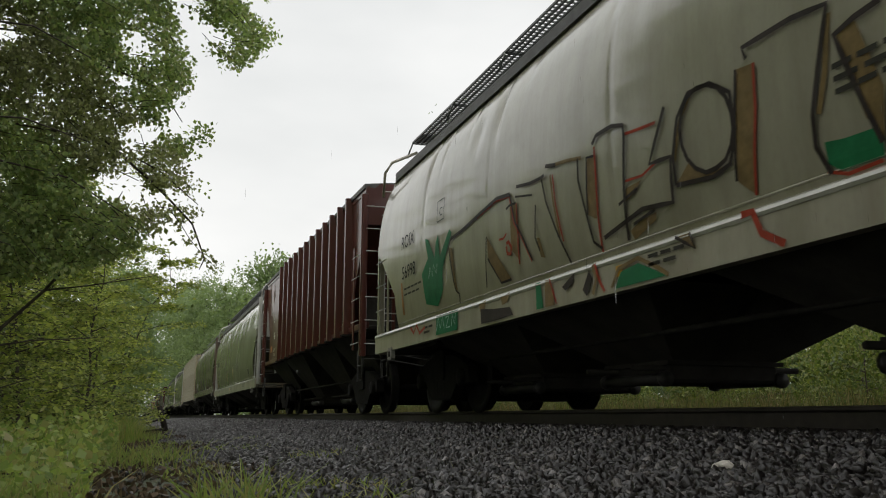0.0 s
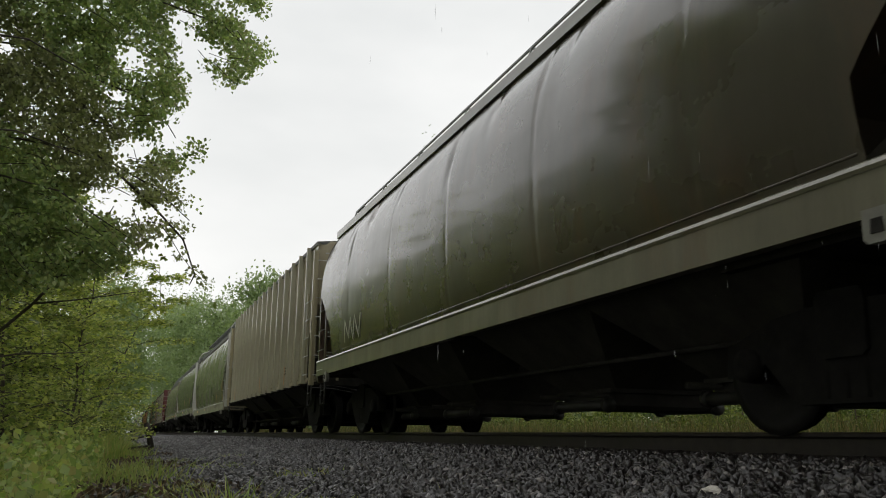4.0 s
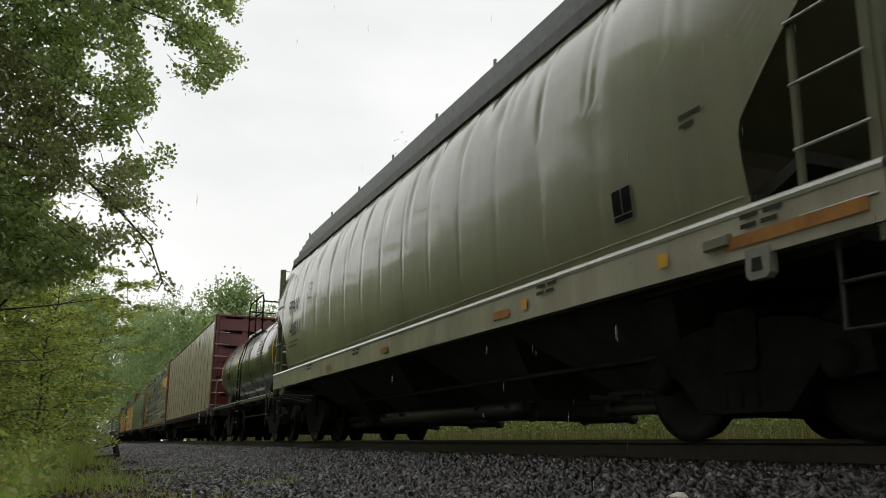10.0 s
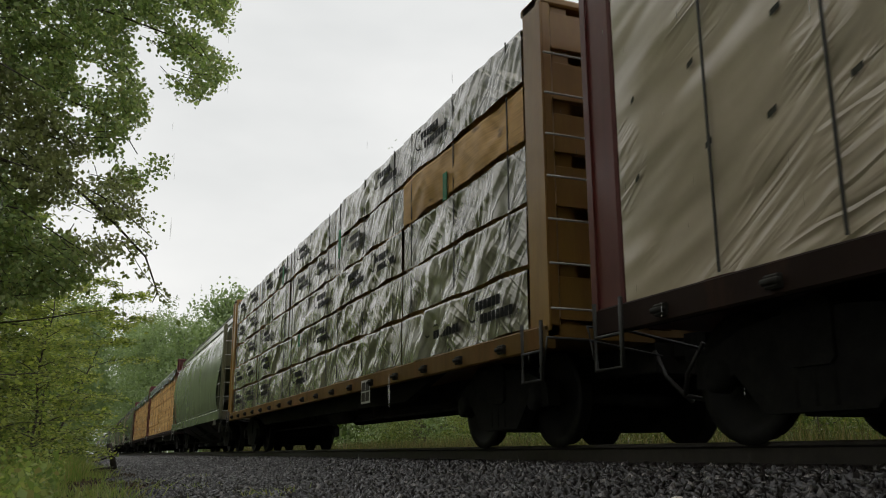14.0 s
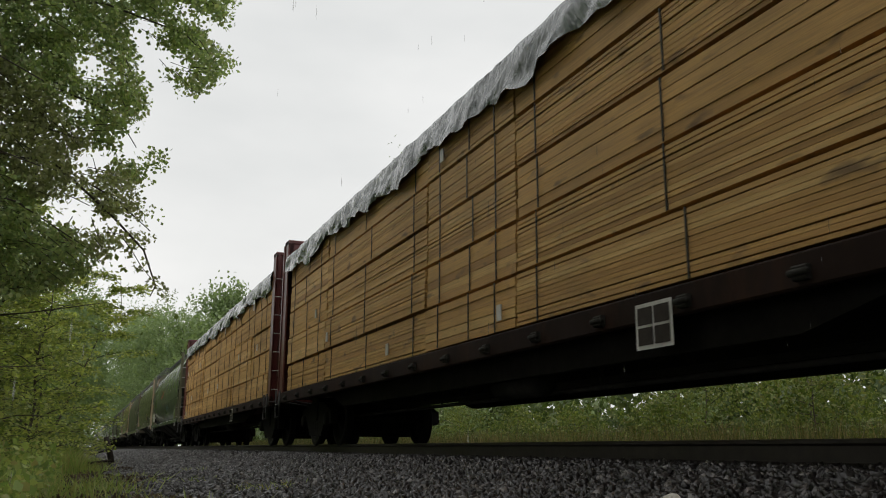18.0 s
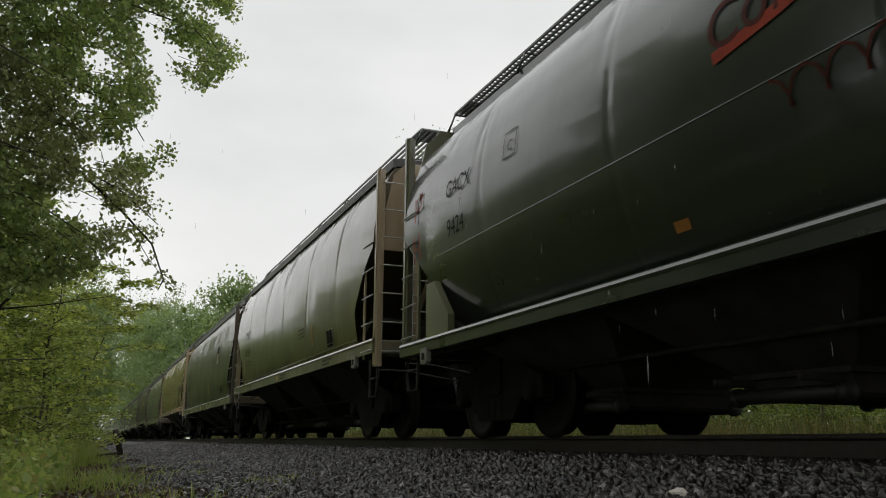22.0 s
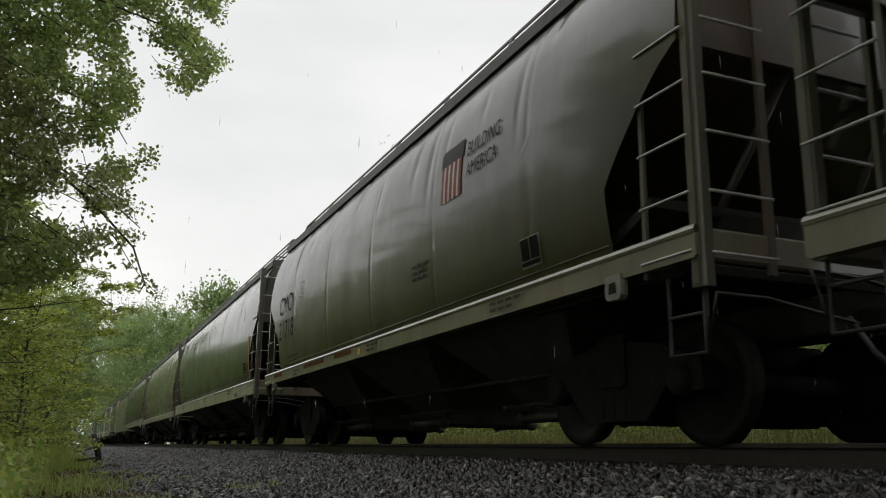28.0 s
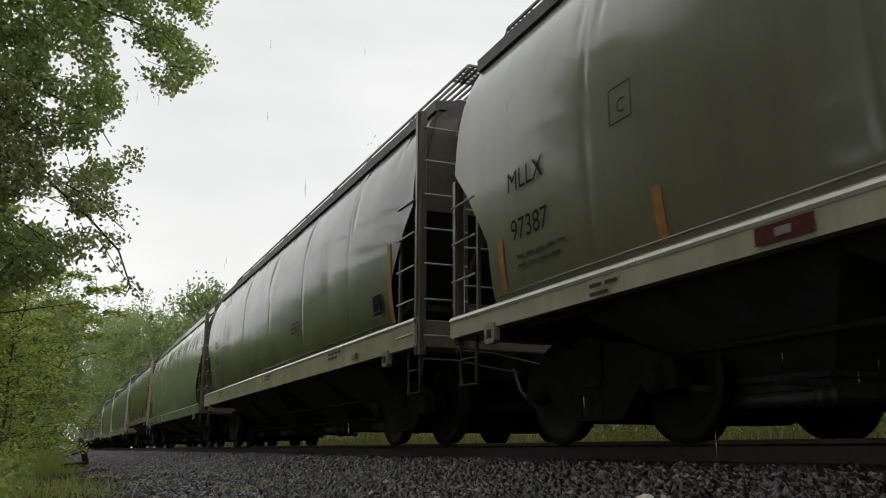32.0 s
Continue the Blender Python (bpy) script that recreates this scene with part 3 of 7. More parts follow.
def truck(car, y):
    """A two-axle freight truck: bolster, two cast side frames, axles and wheels."""
    if not TRUCK:
        TRUCK["bolster"] = Shape().box(-1.1, 1.1, -0.2, 0.2, 0.45, 0.88, 0.04).rod([(0, 0, 0.8), (0, 0, 1.1)], 0.25, 12).mesh("truck")
        fr = Shape().prism(SIDE_FRAME, "x", -0.07, 0.07)
        for yy in (-0.16, 0.0, 0.16):
            fr.rod([(0, yy, 0.2), (0, yy, 0.62)], 0.075, 10)
        for yy in (-0.88, 0.88):
            fr.disc_x(-0.12, yy, 0.46, [(0, 0.06), (0.0, 0.12), (0.12, 0.13)], 14)
        TRUCK["frame"] = fr.mesh("side_frame")
        TRUCK["wheel"] = Shape().disc_x(0, 0, 0, [(0.07, 0.12), (0.05, 0.2), (0.0, 0.38), (0.065, 0.40), (0.065, 0.455), (-0.05, 0.46), (-0.055, 0.49),
                                                  (-0.08, 0.485), (-0.08, 0.40), (-0.03, 0.36), (-0.03, 0.15), (-0.08, 0.12)]).mesh("wheel")
        TRUCK["plank"] = Shape().box(-0.95, 0.95, -0.24, 0.24, 0.15, 0.30, 0.02).mesh("spring_plank")
        TRUCK["beam"] = Shape().box(-0.8, 0.8, -0.05, 0.05, 0.22, 0.42, 0.02).mesh("brake_beam")
        TRUCK["axle"] = Shape().rod([(-1.05, 0, 0), (1.05, 0, 0)], 0.075, 10).mesh("axle")
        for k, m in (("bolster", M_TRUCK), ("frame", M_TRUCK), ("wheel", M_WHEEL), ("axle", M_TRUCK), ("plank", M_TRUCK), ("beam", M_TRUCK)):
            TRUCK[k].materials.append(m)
    tk = part("truck", TRUCK["bolster"], None, car, "grimy black cast-steel truck", (0, y, 0))
    part("spring_plank", TRUCK["plank"], None, tk)
    for yy in (-0.37, 0.37):
        part("brake_beam", TRUCK["beam"], None, tk, at=(0, yy, 0))
    for x in (-1.0, 1.0):
        part("side_frame", TRUCK["frame"], None, tk, at=(x, 0, 0))
    for yy in (-0.88, 0.88):
        part("axle", TRUCK["axle"], None, tk, at=(0, yy, 0.46))
        for x in (-0.76, 0.76):
            w = part("wheel", TRUCK["wheel"], None, tk, at=(x, yy, 0.46))
            w.rotation_euler[2] = math.pi if x > 0 else 0


def coupler(car, y, d):
    s = Shape().box(-0.09, 0.09, min(y - 0.3 * d, y + 0.3 * d), max(y - 0.3 * d, y + 0.3 * d), 0.78, 0.96, 0.03)
    s.prism([(-0.16, y + 0.25 * d), (0.1, y + 0.25 * d), (0.17, y + 0.36 * d), (0.15, y + 0.5 * d), (0.02, y + 0.52 * d), (-0.12, y + 0.46 * d)], "z", 0.74, 1.0)
    part("coupler", s, M_TRUCK, car)
    hose = Shape().rod([(-0.35, y + 0.05 * d, 0.85), (-0.38, y + 0.25 * d, 0.6), (-0.3, y + 0.4 * d, 0.42), (-0.15, y + 0.5 * d, 0.38)], 0.022, 6)
    part("air_hose", hose, M_STRAP, car)
    lever = Shape().rod([(-1.5, y - 0.02 * d, 0.66), (-1.5, y + 0.06 * d, 0.93), (-1.1, y + 0.08 * d, 0.92), (-0.3, y + 0.1 * d, 0.80)], 0.014, 5)
    part("uncoupling_lever", lever, M_DULL, car)


def stirrup(car, y, d):
    s = Shape().rod([(-1.5, y - 0.05 * d, 1.1), (-1.5, y - 0.05 * d, 0.56), (-1.5, y - 0.42 * d, 0.56), (-1.5, y - 0.42 * d, 1.1)], 0.02, 6)
    s.rod([(-1.5, y - 0.05 * d, 0.82), (-1.5, y - 0.42 * d, 0.82)], 0.014, 6)
    part("stirrup_step", s, M_DULL, car)


def ladders(car, y, d, mat, top=3.95, tall=True):
    """Side and end ladders at one corner of the near side, and the plain corner post of the other side; a short side ladder where tall is off."""
    high, e = (top, 0.07) if tall else (2.72, 0.03)
    post = Shape().box(-1.56, -1.46, y - e, y + e, 0.98, high, 0.015)
    post.box(-1.575, -1.56, y - 0.03, y + 0.03, 1.0, high)
    side = part("ladder", post, mat, car)
    stile = Shape().box(-1.57, -1.54, y - 0.54 * d - 0.02, y - 0.54 * d + 0.02, 1.12, 3.05 if tall else 2.72)
    part("ladder_stile", stile, mat, side)
    for z in (1.22, 1.62, 2.02, 2.42, 2.82)[:5 if tall else 4]:
        rung(side, (-1.60, y, z), (-1.60, y - 0.54 * d, z))
    end = part("ladder", Shape().box(-0.98, -0.92, y + 0.03 * d - 0.02, y + 0.03 * d + 0.02, 1.1, top), mat, car)
    for k in range(7):
        z = 1.2 + k * 0.42
        rung(end, (-1.5, y + 0.09 * d, z), (-0.95, y + 0.09 * d, z))
    far = Shape().box(1.46, 1.56, y - 0.07, y + 0.07, 0.98, top, 0.015)
    part("corner_post", far, mat, car)


def running_board(car, half, z, x, style):
    """Open-grid walkway round the hatches; style 'mesh' stands on brackets, 'slat' is stacked boards, 'low' lies close to the roof."""
    s = Shape()
    for sx in (-1, 1):
        xs = (x, x - 0.08, x - 0.16, x - 0.25, x - 0.33, x - 0.42, x - 0.5)
        for q in xs:
            s.box(sx * q - 0.012, sx * q + 0.012, -half, half, z - 0.03, z)
    if style == "mesh":
        for sx in (-1, 1):
            n = int(half * 2 / 0.085)
            for i in range(n + 1):
                yy = -half + i * 2 * half / n
                a, b_ = sorted((sx * x, sx * (x - 0.5)))
                s.box(a, b_, yy - 0.008, yy + 0.008, z - 0.025, z - 0.005)
    if style == "slat":
        for k, dz in enumerate((0.0, 0.13, 0.26, 0.39)):
            for sx in (-1, 1):
                s.box(sx * (x + 0.07 * k) - 0.02, sx * (x + 0.07 * k) + 0.02, -half, half, z - dz - 0.085, z - dz)
    board = part("running_board", s, M_GALV, car, "grey steel grating walkway")
    n = max(4, int(half * 2 / 1.9))
    for i in range(n + 1):
        yy = -half + i * 2 * half / n
        for sx in (-1, 1):
            b = Shape().rod([(sx * (x - 0.5), yy, z - 0.02), (sx * x, yy, z - 0.02), (sx * (x + 0.1), yy, z - 0.3)], 0.02, 5)
            part("bracket", b, M_GALV, board)
            if style == "slat":
                part("walkway_post", Shape().box(sx * x - 0.015, sx * x + 0.015, yy - 0.02, yy + 0.02, z - 0.4, z + 0.09), M_GALV, board)
    for d in (-1, 1):
        cross = Shape()
        for k in range(6):
            cross.box(-x, x, d * (half - 0.1 * k) - 0.012, d * (half - 0.1 * k) + 0.012, z - 0.03, z)
        n2 = 12
        for k in range(n2 + 1):
            cross.box(-x + 2 * x * k / n2 - 0.008, -x + 2 * x * k / n2 + 0.008, min(d * half, d * (half - 0.5)), max(d * half, d * (half - 0.5)), z - 0.025, z - 0.005)
        part("end_walkway", cross, M_GALV, board)


def decal_bars(car, Ls, prof, u, z, rows, mat, h=0.05, gap=0.1):
    """Plain bars for small stencilled lines that cannot be read."""
    s = Shape()
    for k, w in enumerate(rows):
        zz = z - k * gap
        x = -side_x(prof, zz) - 0.012
        y = Ls / 2 - u
        seg = max(1, int(w / 0.16))
        for i in range(seg):
            a = y - i * w / seg
            s.add([(x, a, zz), (x, a - 0.8 * w / seg, zz), (x, a - 0.8 * w / seg, zz - h), (x, a, zz - h)], [(0, 1, 2, 3)])
    tagged(part("stencil_line", s, mat, car), kind="stuff")


def patch(car, name, Ls, prof, u0, u1, z0, z1, mat, off=0.01, label=""):
    """A painted or stuck-on rectangle that follows the side sheet."""
    n = max(1, int(abs(z1 - z0) / 0.15) + 1)
    v, f = [], []
    for i in range(n + 1):
        z = z0 + (z1 - z0) * i / n
        x = -side_x(prof, z) - off
        v += [(x, Ls / 2 - u0, z), (x, Ls / 2 - u1, z)]
        if i:
            f.append((2 * i - 2, 2 * i - 1, 2 * i + 1, 2 * i))
    part(name, Shape().add(v, f), mat, car, label)


def stencil_panel(car, Ls, prof, u, z, w=0.55, h=0.5):
    patch(car, "stencil_panel", Ls, prof, u, u + w, z, z + h, M_FRAME, 0.010, "black two-part stencil panel with pale border")
    patch(car, "stencil_field", Ls, prof, u + 0.016, u + w * 0.5 - 0.008, z + h * 0.24, z + h - 0.016, M_LETTER, 0.016)
    patch(car, "stencil_field", Ls, prof, u + w * 0.5 + 0.008, u + w - 0.016, z + h * 0.24, z + h - 0.016, M_LETTER, 0.016)
    patch(car, "stencil_field", Ls, prof, u + 0.016, u + w - 0.016, z + 0.016, z + h * 0.2, M_LETTER, 0.016)


def words(car, Ls, prof, text, u, z, size, mat, squash=1.0, name="lettering", slant=0.0, off=0.013):
    """Painted letters that follow the side sheet; u runs from the car's far end towards its near end."""
    cu = bpy.data.curves.new("letters", "FONT")
    cu.body, cu.size = text, size * 1.38
    tmp = bpy.data.objects.new("letters", cu)
    src = bpy.data.meshes.new_from_object(tmp)
    bm = bmesh.new()
    bm.from_mesh(src)
    bmesh.ops.triangulate(bm, faces=bm.faces)
    for v in bm.verts:
        tx, tz = v.co.x * squash, v.co.y
        zz = z + tz + slant * tx
        v.co = (-side_x(prof, zz) - off, Ls / 2 - u - tx, zz)
    me = bpy.data.meshes.new(name)
    bm.to_mesh(me)
    bm.free()
    bpy.data.objects.remove(tmp)
    bpy.data.meshes.remove(src)
    return part(name, me, mat, car)


def ribbon(s, Ls, prof, pts, w, off):
    """One sprayed line laid on the side sheet."""
    fine = []
    for (u0, z0), (u1, z1) in zip(pts, pts[1:]):
        n = max(1, int(math.hypot(u1 - u0, z1 - z0) / 0.12))
        fine += [(u0 + (u1 - u0) * i / n, z0 + (z1 - z0) * i / n) for i in range(n)]
    fine.append(pts[-1])
    v = []
    for i, (u, z) in enumerate(fine):
        a, b_ = fine[max(i - 1, 0)], fine[min(i + 1, len(fine) - 1)]
        du, dz = b_[0] - a[0], b_[1] - a[1]
        q = math.hypot(du, dz) or 1
        for e in (-0.5, 0.5):
            uu, zz = u - e * w * dz / q, z + e * w * du / q
            v.append((-side_x(prof, zz) - off, Ls / 2 - uu, zz))
    s.add(v, [(2 * i, 2 * i + 1, 2 * i + 3, 2 * i + 2) for i in range(len(fine) - 1)])


def spray(car, Ls, prof, lines, w, mat, off=0.014, name="graffiti_line"):
    for pts in lines:
        s = Shape()
        ribbon(s, Ls, prof, pts, w, off)
        part(name, s, mat, car)


def spray_fill(car, Ls, prof, poly, mat, off=0.011, name="graffiti_fill"):
    """A sprayed patch that follows the bulge of the side sheet."""
    bm = bmesh.new()
    bm.faces.new([bm.verts.new((0, u, z)) for u, z in poly])
    z, top = min(p[1] for p in poly) + 0.06, max(p[1] for p in poly)
    while z < top:
        bmesh.ops.bisect_plane(bm, geom=bm.verts[:] + bm.edges[:] + bm.faces[:], plane_co=(0, 0, z), plane_no=(0, 0, 1))
        z += 0.09
    bmesh.ops.triangulate(bm, faces=bm.faces[:])
    for v in bm.verts:
        v.co = (-side_x(prof, v.co.z) - off, Ls / 2 - v.co.y, v.co.z)
    me = bpy.data.meshes.new(name)
    bm.to_mesh(me)
    bm.free()
    part(name, me, mat, car)


def hopper_body(Ls, prof, zc, cut, seams, seed):
    """The bulging side sheets with their seams and dents, cut away at the lower ends, and the slope sheets between them."""
    rng = random.Random(seed)
    hb = Ls / 2 - 0.10
    top = prof[-1][1]
    dents = [(rng.uniform(-hb, hb), rng.uniform(2.4, 3.7), rng.uniform(0.25, 0.6), rng.uniform(0.35, 0.8), rng.uniform(-0.006, 0.010)) for _ in range(int(Ls * 0.7))]
    for y_seam in seams:
        dents += [(y_seam + rng.uniform(-0.25, 0.25), top - rng.uniform(0.3, 0.7), rng.uniform(0.045, 0.08), rng.uniform(0.2, 0.5), rng.uniform(0.012, 0.028)) for _ in range(rng.choice((1, 1, 2)))]
    dents += [(rng.uniform(-hb, hb), top - rng.uniform(0.15, 0.6), rng.uniform(0.05, 0.16), rng.uniform(0.12, 0.35), rng.uniform(0.008, 0.028)) for _ in range(int(Ls * 0.75))]
    n = int(Ls / 0.04)
    z0 = prof[0][1]
    zs = np.linspace(z0, prof[-1][1], 30)
    prof = [(side_x(prof, z), float(z)) for z in zs]

    def reach(z):
        s = max(0.0, (zc - z) / (zc - z0))
        return hb - cut * min(1.0, 1.7 * s) ** 0.8

    grid_z = np.array([z for x, z in prof])[:, None]
    grid_y = np.array([[reach(z) * (2 * i / n - 1) for i in range(n + 1)] for x, z in prof])
    sink = np.zeros_like(grid_y)
    for y_seam in seams:
        sink += 0.006 * np.exp(-((grid_y - y_seam) / 0.03) ** 2)
    for dy, dz, wy, wz, am in dents:
        sink += am * np.exp(-((grid_y - dy) / wy) ** 2 - ((grid_z - dz) / wz) ** 2)
    S = Shape()
    rows = len(prof)
    for sx in (-1, 1):
        v = [(sx * (prof[j][0] - sink[j, i]), grid_y[j, i], prof[j][1]) for j in range(rows) for i in range(n + 1)]
        f = []
        for j in range(rows - 1):
            for i in range(n):
                a = j * (n + 1) + i
                q = (a, a + 1, a + n + 2, a + n + 1)
                f.append(q if sx > 0 else q[::-1])
        S.add(v, f, True)
    for d in (-1, 1):
        v = []
        for x, z in prof:
            r = reach(z)
            s = max(0.0, (zc - z) / (zc - z0))
            v += [(-x, d * r, z), (-x + 0.03, d * (r - 0.75 * s), z), (x - 0.03, d * (r - 0.75 * s), z), (x, d * r, z)]
        S.add(v, [(4 * j + k, 4 * j + k + 1, 4 * j + k + 5, 4 * j + k + 4) for j in range(rows - 1) for k in range(3)])
    return S


BAY = {}


def bays(car, Ls, count, z_top=1.2):
    """Hopper bays that slope in to long outlets close over the rails, with gate tubes along both sides."""
    centres = (-4.42, -1.78, 1.78, 4.42) if count > 2 else (-3.25, 0.0, 3.25)
    span = 2 * (5.75 if count > 2 else 4.7)
    w = 2.9 if count > 2 else 3.2
    key = (w, z_top)
    if key not in BAY:
        t, e = w / 2, 0.52
        v = [(-1.44, -t, z_top), (1.44, -t, z_top), (1.44, t, z_top), (-1.44, t, z_top), (-0.56, -e, 0.42), (0.56, -e, 0.42), (0.56, e, 0.42), (-0.56, e, 0.42)]
        BAY[key] = Shape().add(v, [(0, 1, 5, 4), (1, 2, 6, 5), (2, 3, 7, 6), (3, 0, 4, 7), (4, 5, 6, 7)]).mesh("hopper_bay")
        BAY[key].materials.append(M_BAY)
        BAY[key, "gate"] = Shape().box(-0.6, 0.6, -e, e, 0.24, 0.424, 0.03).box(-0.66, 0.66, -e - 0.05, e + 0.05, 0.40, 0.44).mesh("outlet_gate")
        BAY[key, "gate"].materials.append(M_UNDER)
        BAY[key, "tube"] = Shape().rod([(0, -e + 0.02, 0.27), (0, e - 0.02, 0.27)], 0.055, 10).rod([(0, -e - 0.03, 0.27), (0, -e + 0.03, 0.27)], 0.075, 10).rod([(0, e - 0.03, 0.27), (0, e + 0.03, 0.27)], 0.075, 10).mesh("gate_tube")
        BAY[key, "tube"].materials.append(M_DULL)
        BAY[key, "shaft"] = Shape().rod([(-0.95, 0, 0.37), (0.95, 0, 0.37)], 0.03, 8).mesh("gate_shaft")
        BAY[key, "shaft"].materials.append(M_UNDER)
    e = 0.52
    for mid in centres:
        b = part("hopper_bay", BAY[key], None, car, at=(0, mid, 0))
        part("outlet_gate", BAY[key, "gate"], None, b)
        for q in (-0.66, 0.66):
            part("gate_tube", BAY[key, "tube"], None, b, at=(q, 0, 0))
        for q in (-e * 0.8, e * 0.8):
            part("gate_shaft", BAY[key, "shaft"], None, b, at=(0, q, 0))
    for d in (-1, 1):
        y, y2 = d * (span / 2 - 0.02), d * (Ls / 2 - 0.7)
        ends = Shape().add([(-1.40, y, z_top - 0.12), (1.40, y, z_top - 0.12), (1.40, y2, z_top + 0.45), (-1.40, y2, z_top + 0.45), (-1.40, y, z_top + 0.02), (1.40, y, z_top + 0.02), (1.40, y2, z_top + 0.53), (-1.40, y2, z_top + 0.53)],
                           [(0, 1, 2, 3), (4, 5, 6, 7), (0, 4, 7, 3), (1, 5, 6, 2), (0, 1, 5, 4), (3, 2, 6, 7)])
        part("slope_sheet", ends, M_BAY, car)
        lo, hi = sorted((d * (Ls / 2 - 2.5), d * (Ls / 2 - 0.35)))
        part("end_platform", Shape().box(-1.40, 1.40, lo, hi, z_top - 0.12, z_top - 0.02, 0.02), M_UNDER, car)
    part("centre_sill", Shape().box(-0.22, 0.22, -Ls / 2 + 0.1, Ls / 2 - 0.1, 0.78, 1.08, 0.02), M_UNDER, car)
    part("brake_pipe", Shape().rod([(-0.9, -Ls / 2 + 2.8, 0.66), (-0.9, Ls / 2 - 2.8, 0.66)], 0.025, 6), M_UNDER, car)


def covered_hopper(Ls, mat, label, seed, prof=ROUND, sill=M_SILL, end=None, board="mesh", count=3, seams=None, cut=0.95, sill_z=(1.08, 1.39),
                   zc=2.75, roof_mat=None, top=4.05):
    car = tagged(new("covered_hopper"), label, "railcar", "freight cars of the train")
    end = end or mat
    prof = fitted(prof, sill_z[1], top)
    seams = seams or [-Ls / 2 + Ls * k / 6 for k in range(1, 6)]
    part("body", hopper_body(Ls, prof, zc, cut, seams, seed), mat, car)
    xt, zt = prof[-1]
    hb = Ls / 2 - 0.10
    ev = xt + 0.06
    roof = Shape().prism([(-ev, zt - 0.03), (-ev, zt + 0.11), (-0.5, zt + 0.22), (0.5, zt + 0.22), (ev, zt + 0.11), (ev, zt - 0.03)], "y", -hb, hb)
    roof.box(-0.35, 0.35, -hb + 0.6, hb - 0.6, zt + 0.19, zt + 0.36, 0.04)
    part("roof", roof, roof_mat or M_ROOF, car)
    running_board(car, hb + 0.08, zt + {"mesh": 0.74, "slat": 0.72, "low": 0.64, "drum": 0.38}[board], {"mesh": 0.98, "slat": 0.95, "low": 0.88, "drum": 0.84}[board], board if board != "drum" else "mesh")
    s0, s1 = sill_z
    for sx in (-1, 1):
        s = Shape()
        a, b_ = sorted((sx * 1.565, sx * 1.60))
        s.box(a, b_, -Ls / 2, Ls / 2, s0, s1)
        lip = [(1.606, s1 - 0.045), (1.614, s1 - 0.022), (1.60, s1 + 0.006), (1.56, s1 + 0.03), (1.47, s1 + 0.034), (1.47, s1 - 0.045)]
        edge = Shape().prism([(sx * q, w_) for q, w_ in lip], "y", -Ls / 2, Ls / 2)
        a, b_ = sorted((sx * 1.50, sx * 1.60))
        s.box(a, b_, -Ls / 2 + 0.02, Ls / 2 - 0.02, s0 - 0.012, s0)
        beam = part("side_sill", s, sill, car)
        part("sill_lip", edge, M_LIP_SHINE if sill is M_SILL else sill, beam)
        part("weld_seam", Shape().rod([(sx * side_x(prof, s1 + 0.1), -hb + cut + 0.05, s1 + 0.1), (sx * side_x(prof, s1 + 0.1), hb - cut - 0.05, s1 + 0.1)], 0.010, 6), mat, car)
    for d in (-1, 1):
        y = d * Ls / 2
        e = Shape().box(-1.56, 1.56, min(y, y - 0.12 * d), max(y, y - 0.12 * d), s0 - 0.02, s1, 0.02)
        part("end_sill", e, M_SILLD, car)
        w = Shape().prism([(-1.46, zc), (1.46, zc), (1.44, 3.3), (1.3, 3.9), (1.1, zt + 0.05), (-1.1, zt + 0.05), (-1.3, 3.9), (-1.44, 3.3)], "y", *sorted((y - 0.06 * d, y - 0.10 * d)))
        w.box(-1.46, 1.46, min(y - 0.02 * d, y - 0.08 * d), max(y - 0.02 * d, y - 0.08 * d), zc - 0.05, zc + 0.03)
        part("end_plate", w, end, car)
        for sx in (-0.55, 0.55):
            part("end_brace", Shape().rod([(sx, y - 0.1 * d, zc), (sx * 1.3, y - 1.1 * d, s1)], 0.04, 6), end, car)
        part("brake_reservoir", Shape().rod([(-0.75, y - 0.75 * d, 1.55), (0.15, y - 0.75 * d, 1.55)], 0.2, 14), M_GALV if seed % 2 else M_UNDER, car)
        ladders(car, y - 0.04 * d, d, end, zt - 0.12, d < 0 or board in ("slat", "drum"))
        grab = Shape().rod([(-1.5, y - 0.03 * d, zt - 0.3), (-1.48, y - 0.03 * d, zt + 0.12), (-1.36, y - 0.05 * d, zt + 0.32), (-0.95, y - 0.2 * d, zt + 0.5)], 0.026, 6)
        if board == "mesh":
            part("grab_rail", grab, end, car)
        stirrup(car, y, d)
        coupler(car, y, d)
        truck(car, d * (Ls / 2 - 1.75))
        yj = y - 0.92 * d
        jack = Shape().prism([(yj - 0.10, s0 + 0.03), (yj - 0.10, s0 - 0.13), (yj - 0.07, s0 - 0.16), (yj + 0.07, s0 - 0.16), (yj + 0.10, s0 - 0.13), (yj + 0.10, s0 + 0.03)], "x", -1.62, -1.555)
        lug = part("jacking_lug", jack, M_FRAME, car)
        # no opening: a dark plate on the lug stands for its shaded hole
        part("lug_eye", Shape().prism([(yj - 0.045, s0 - 0.11), (yj + 0.045, s0 - 0.11), (yj + 0.035, s0 - 0.03), (yj - 0.035, s0 - 0.03)], "x", -1.628, -1.60), M_UNDER, lug)
    bays(car, Ls, count, s0 + 0.08)
    return car


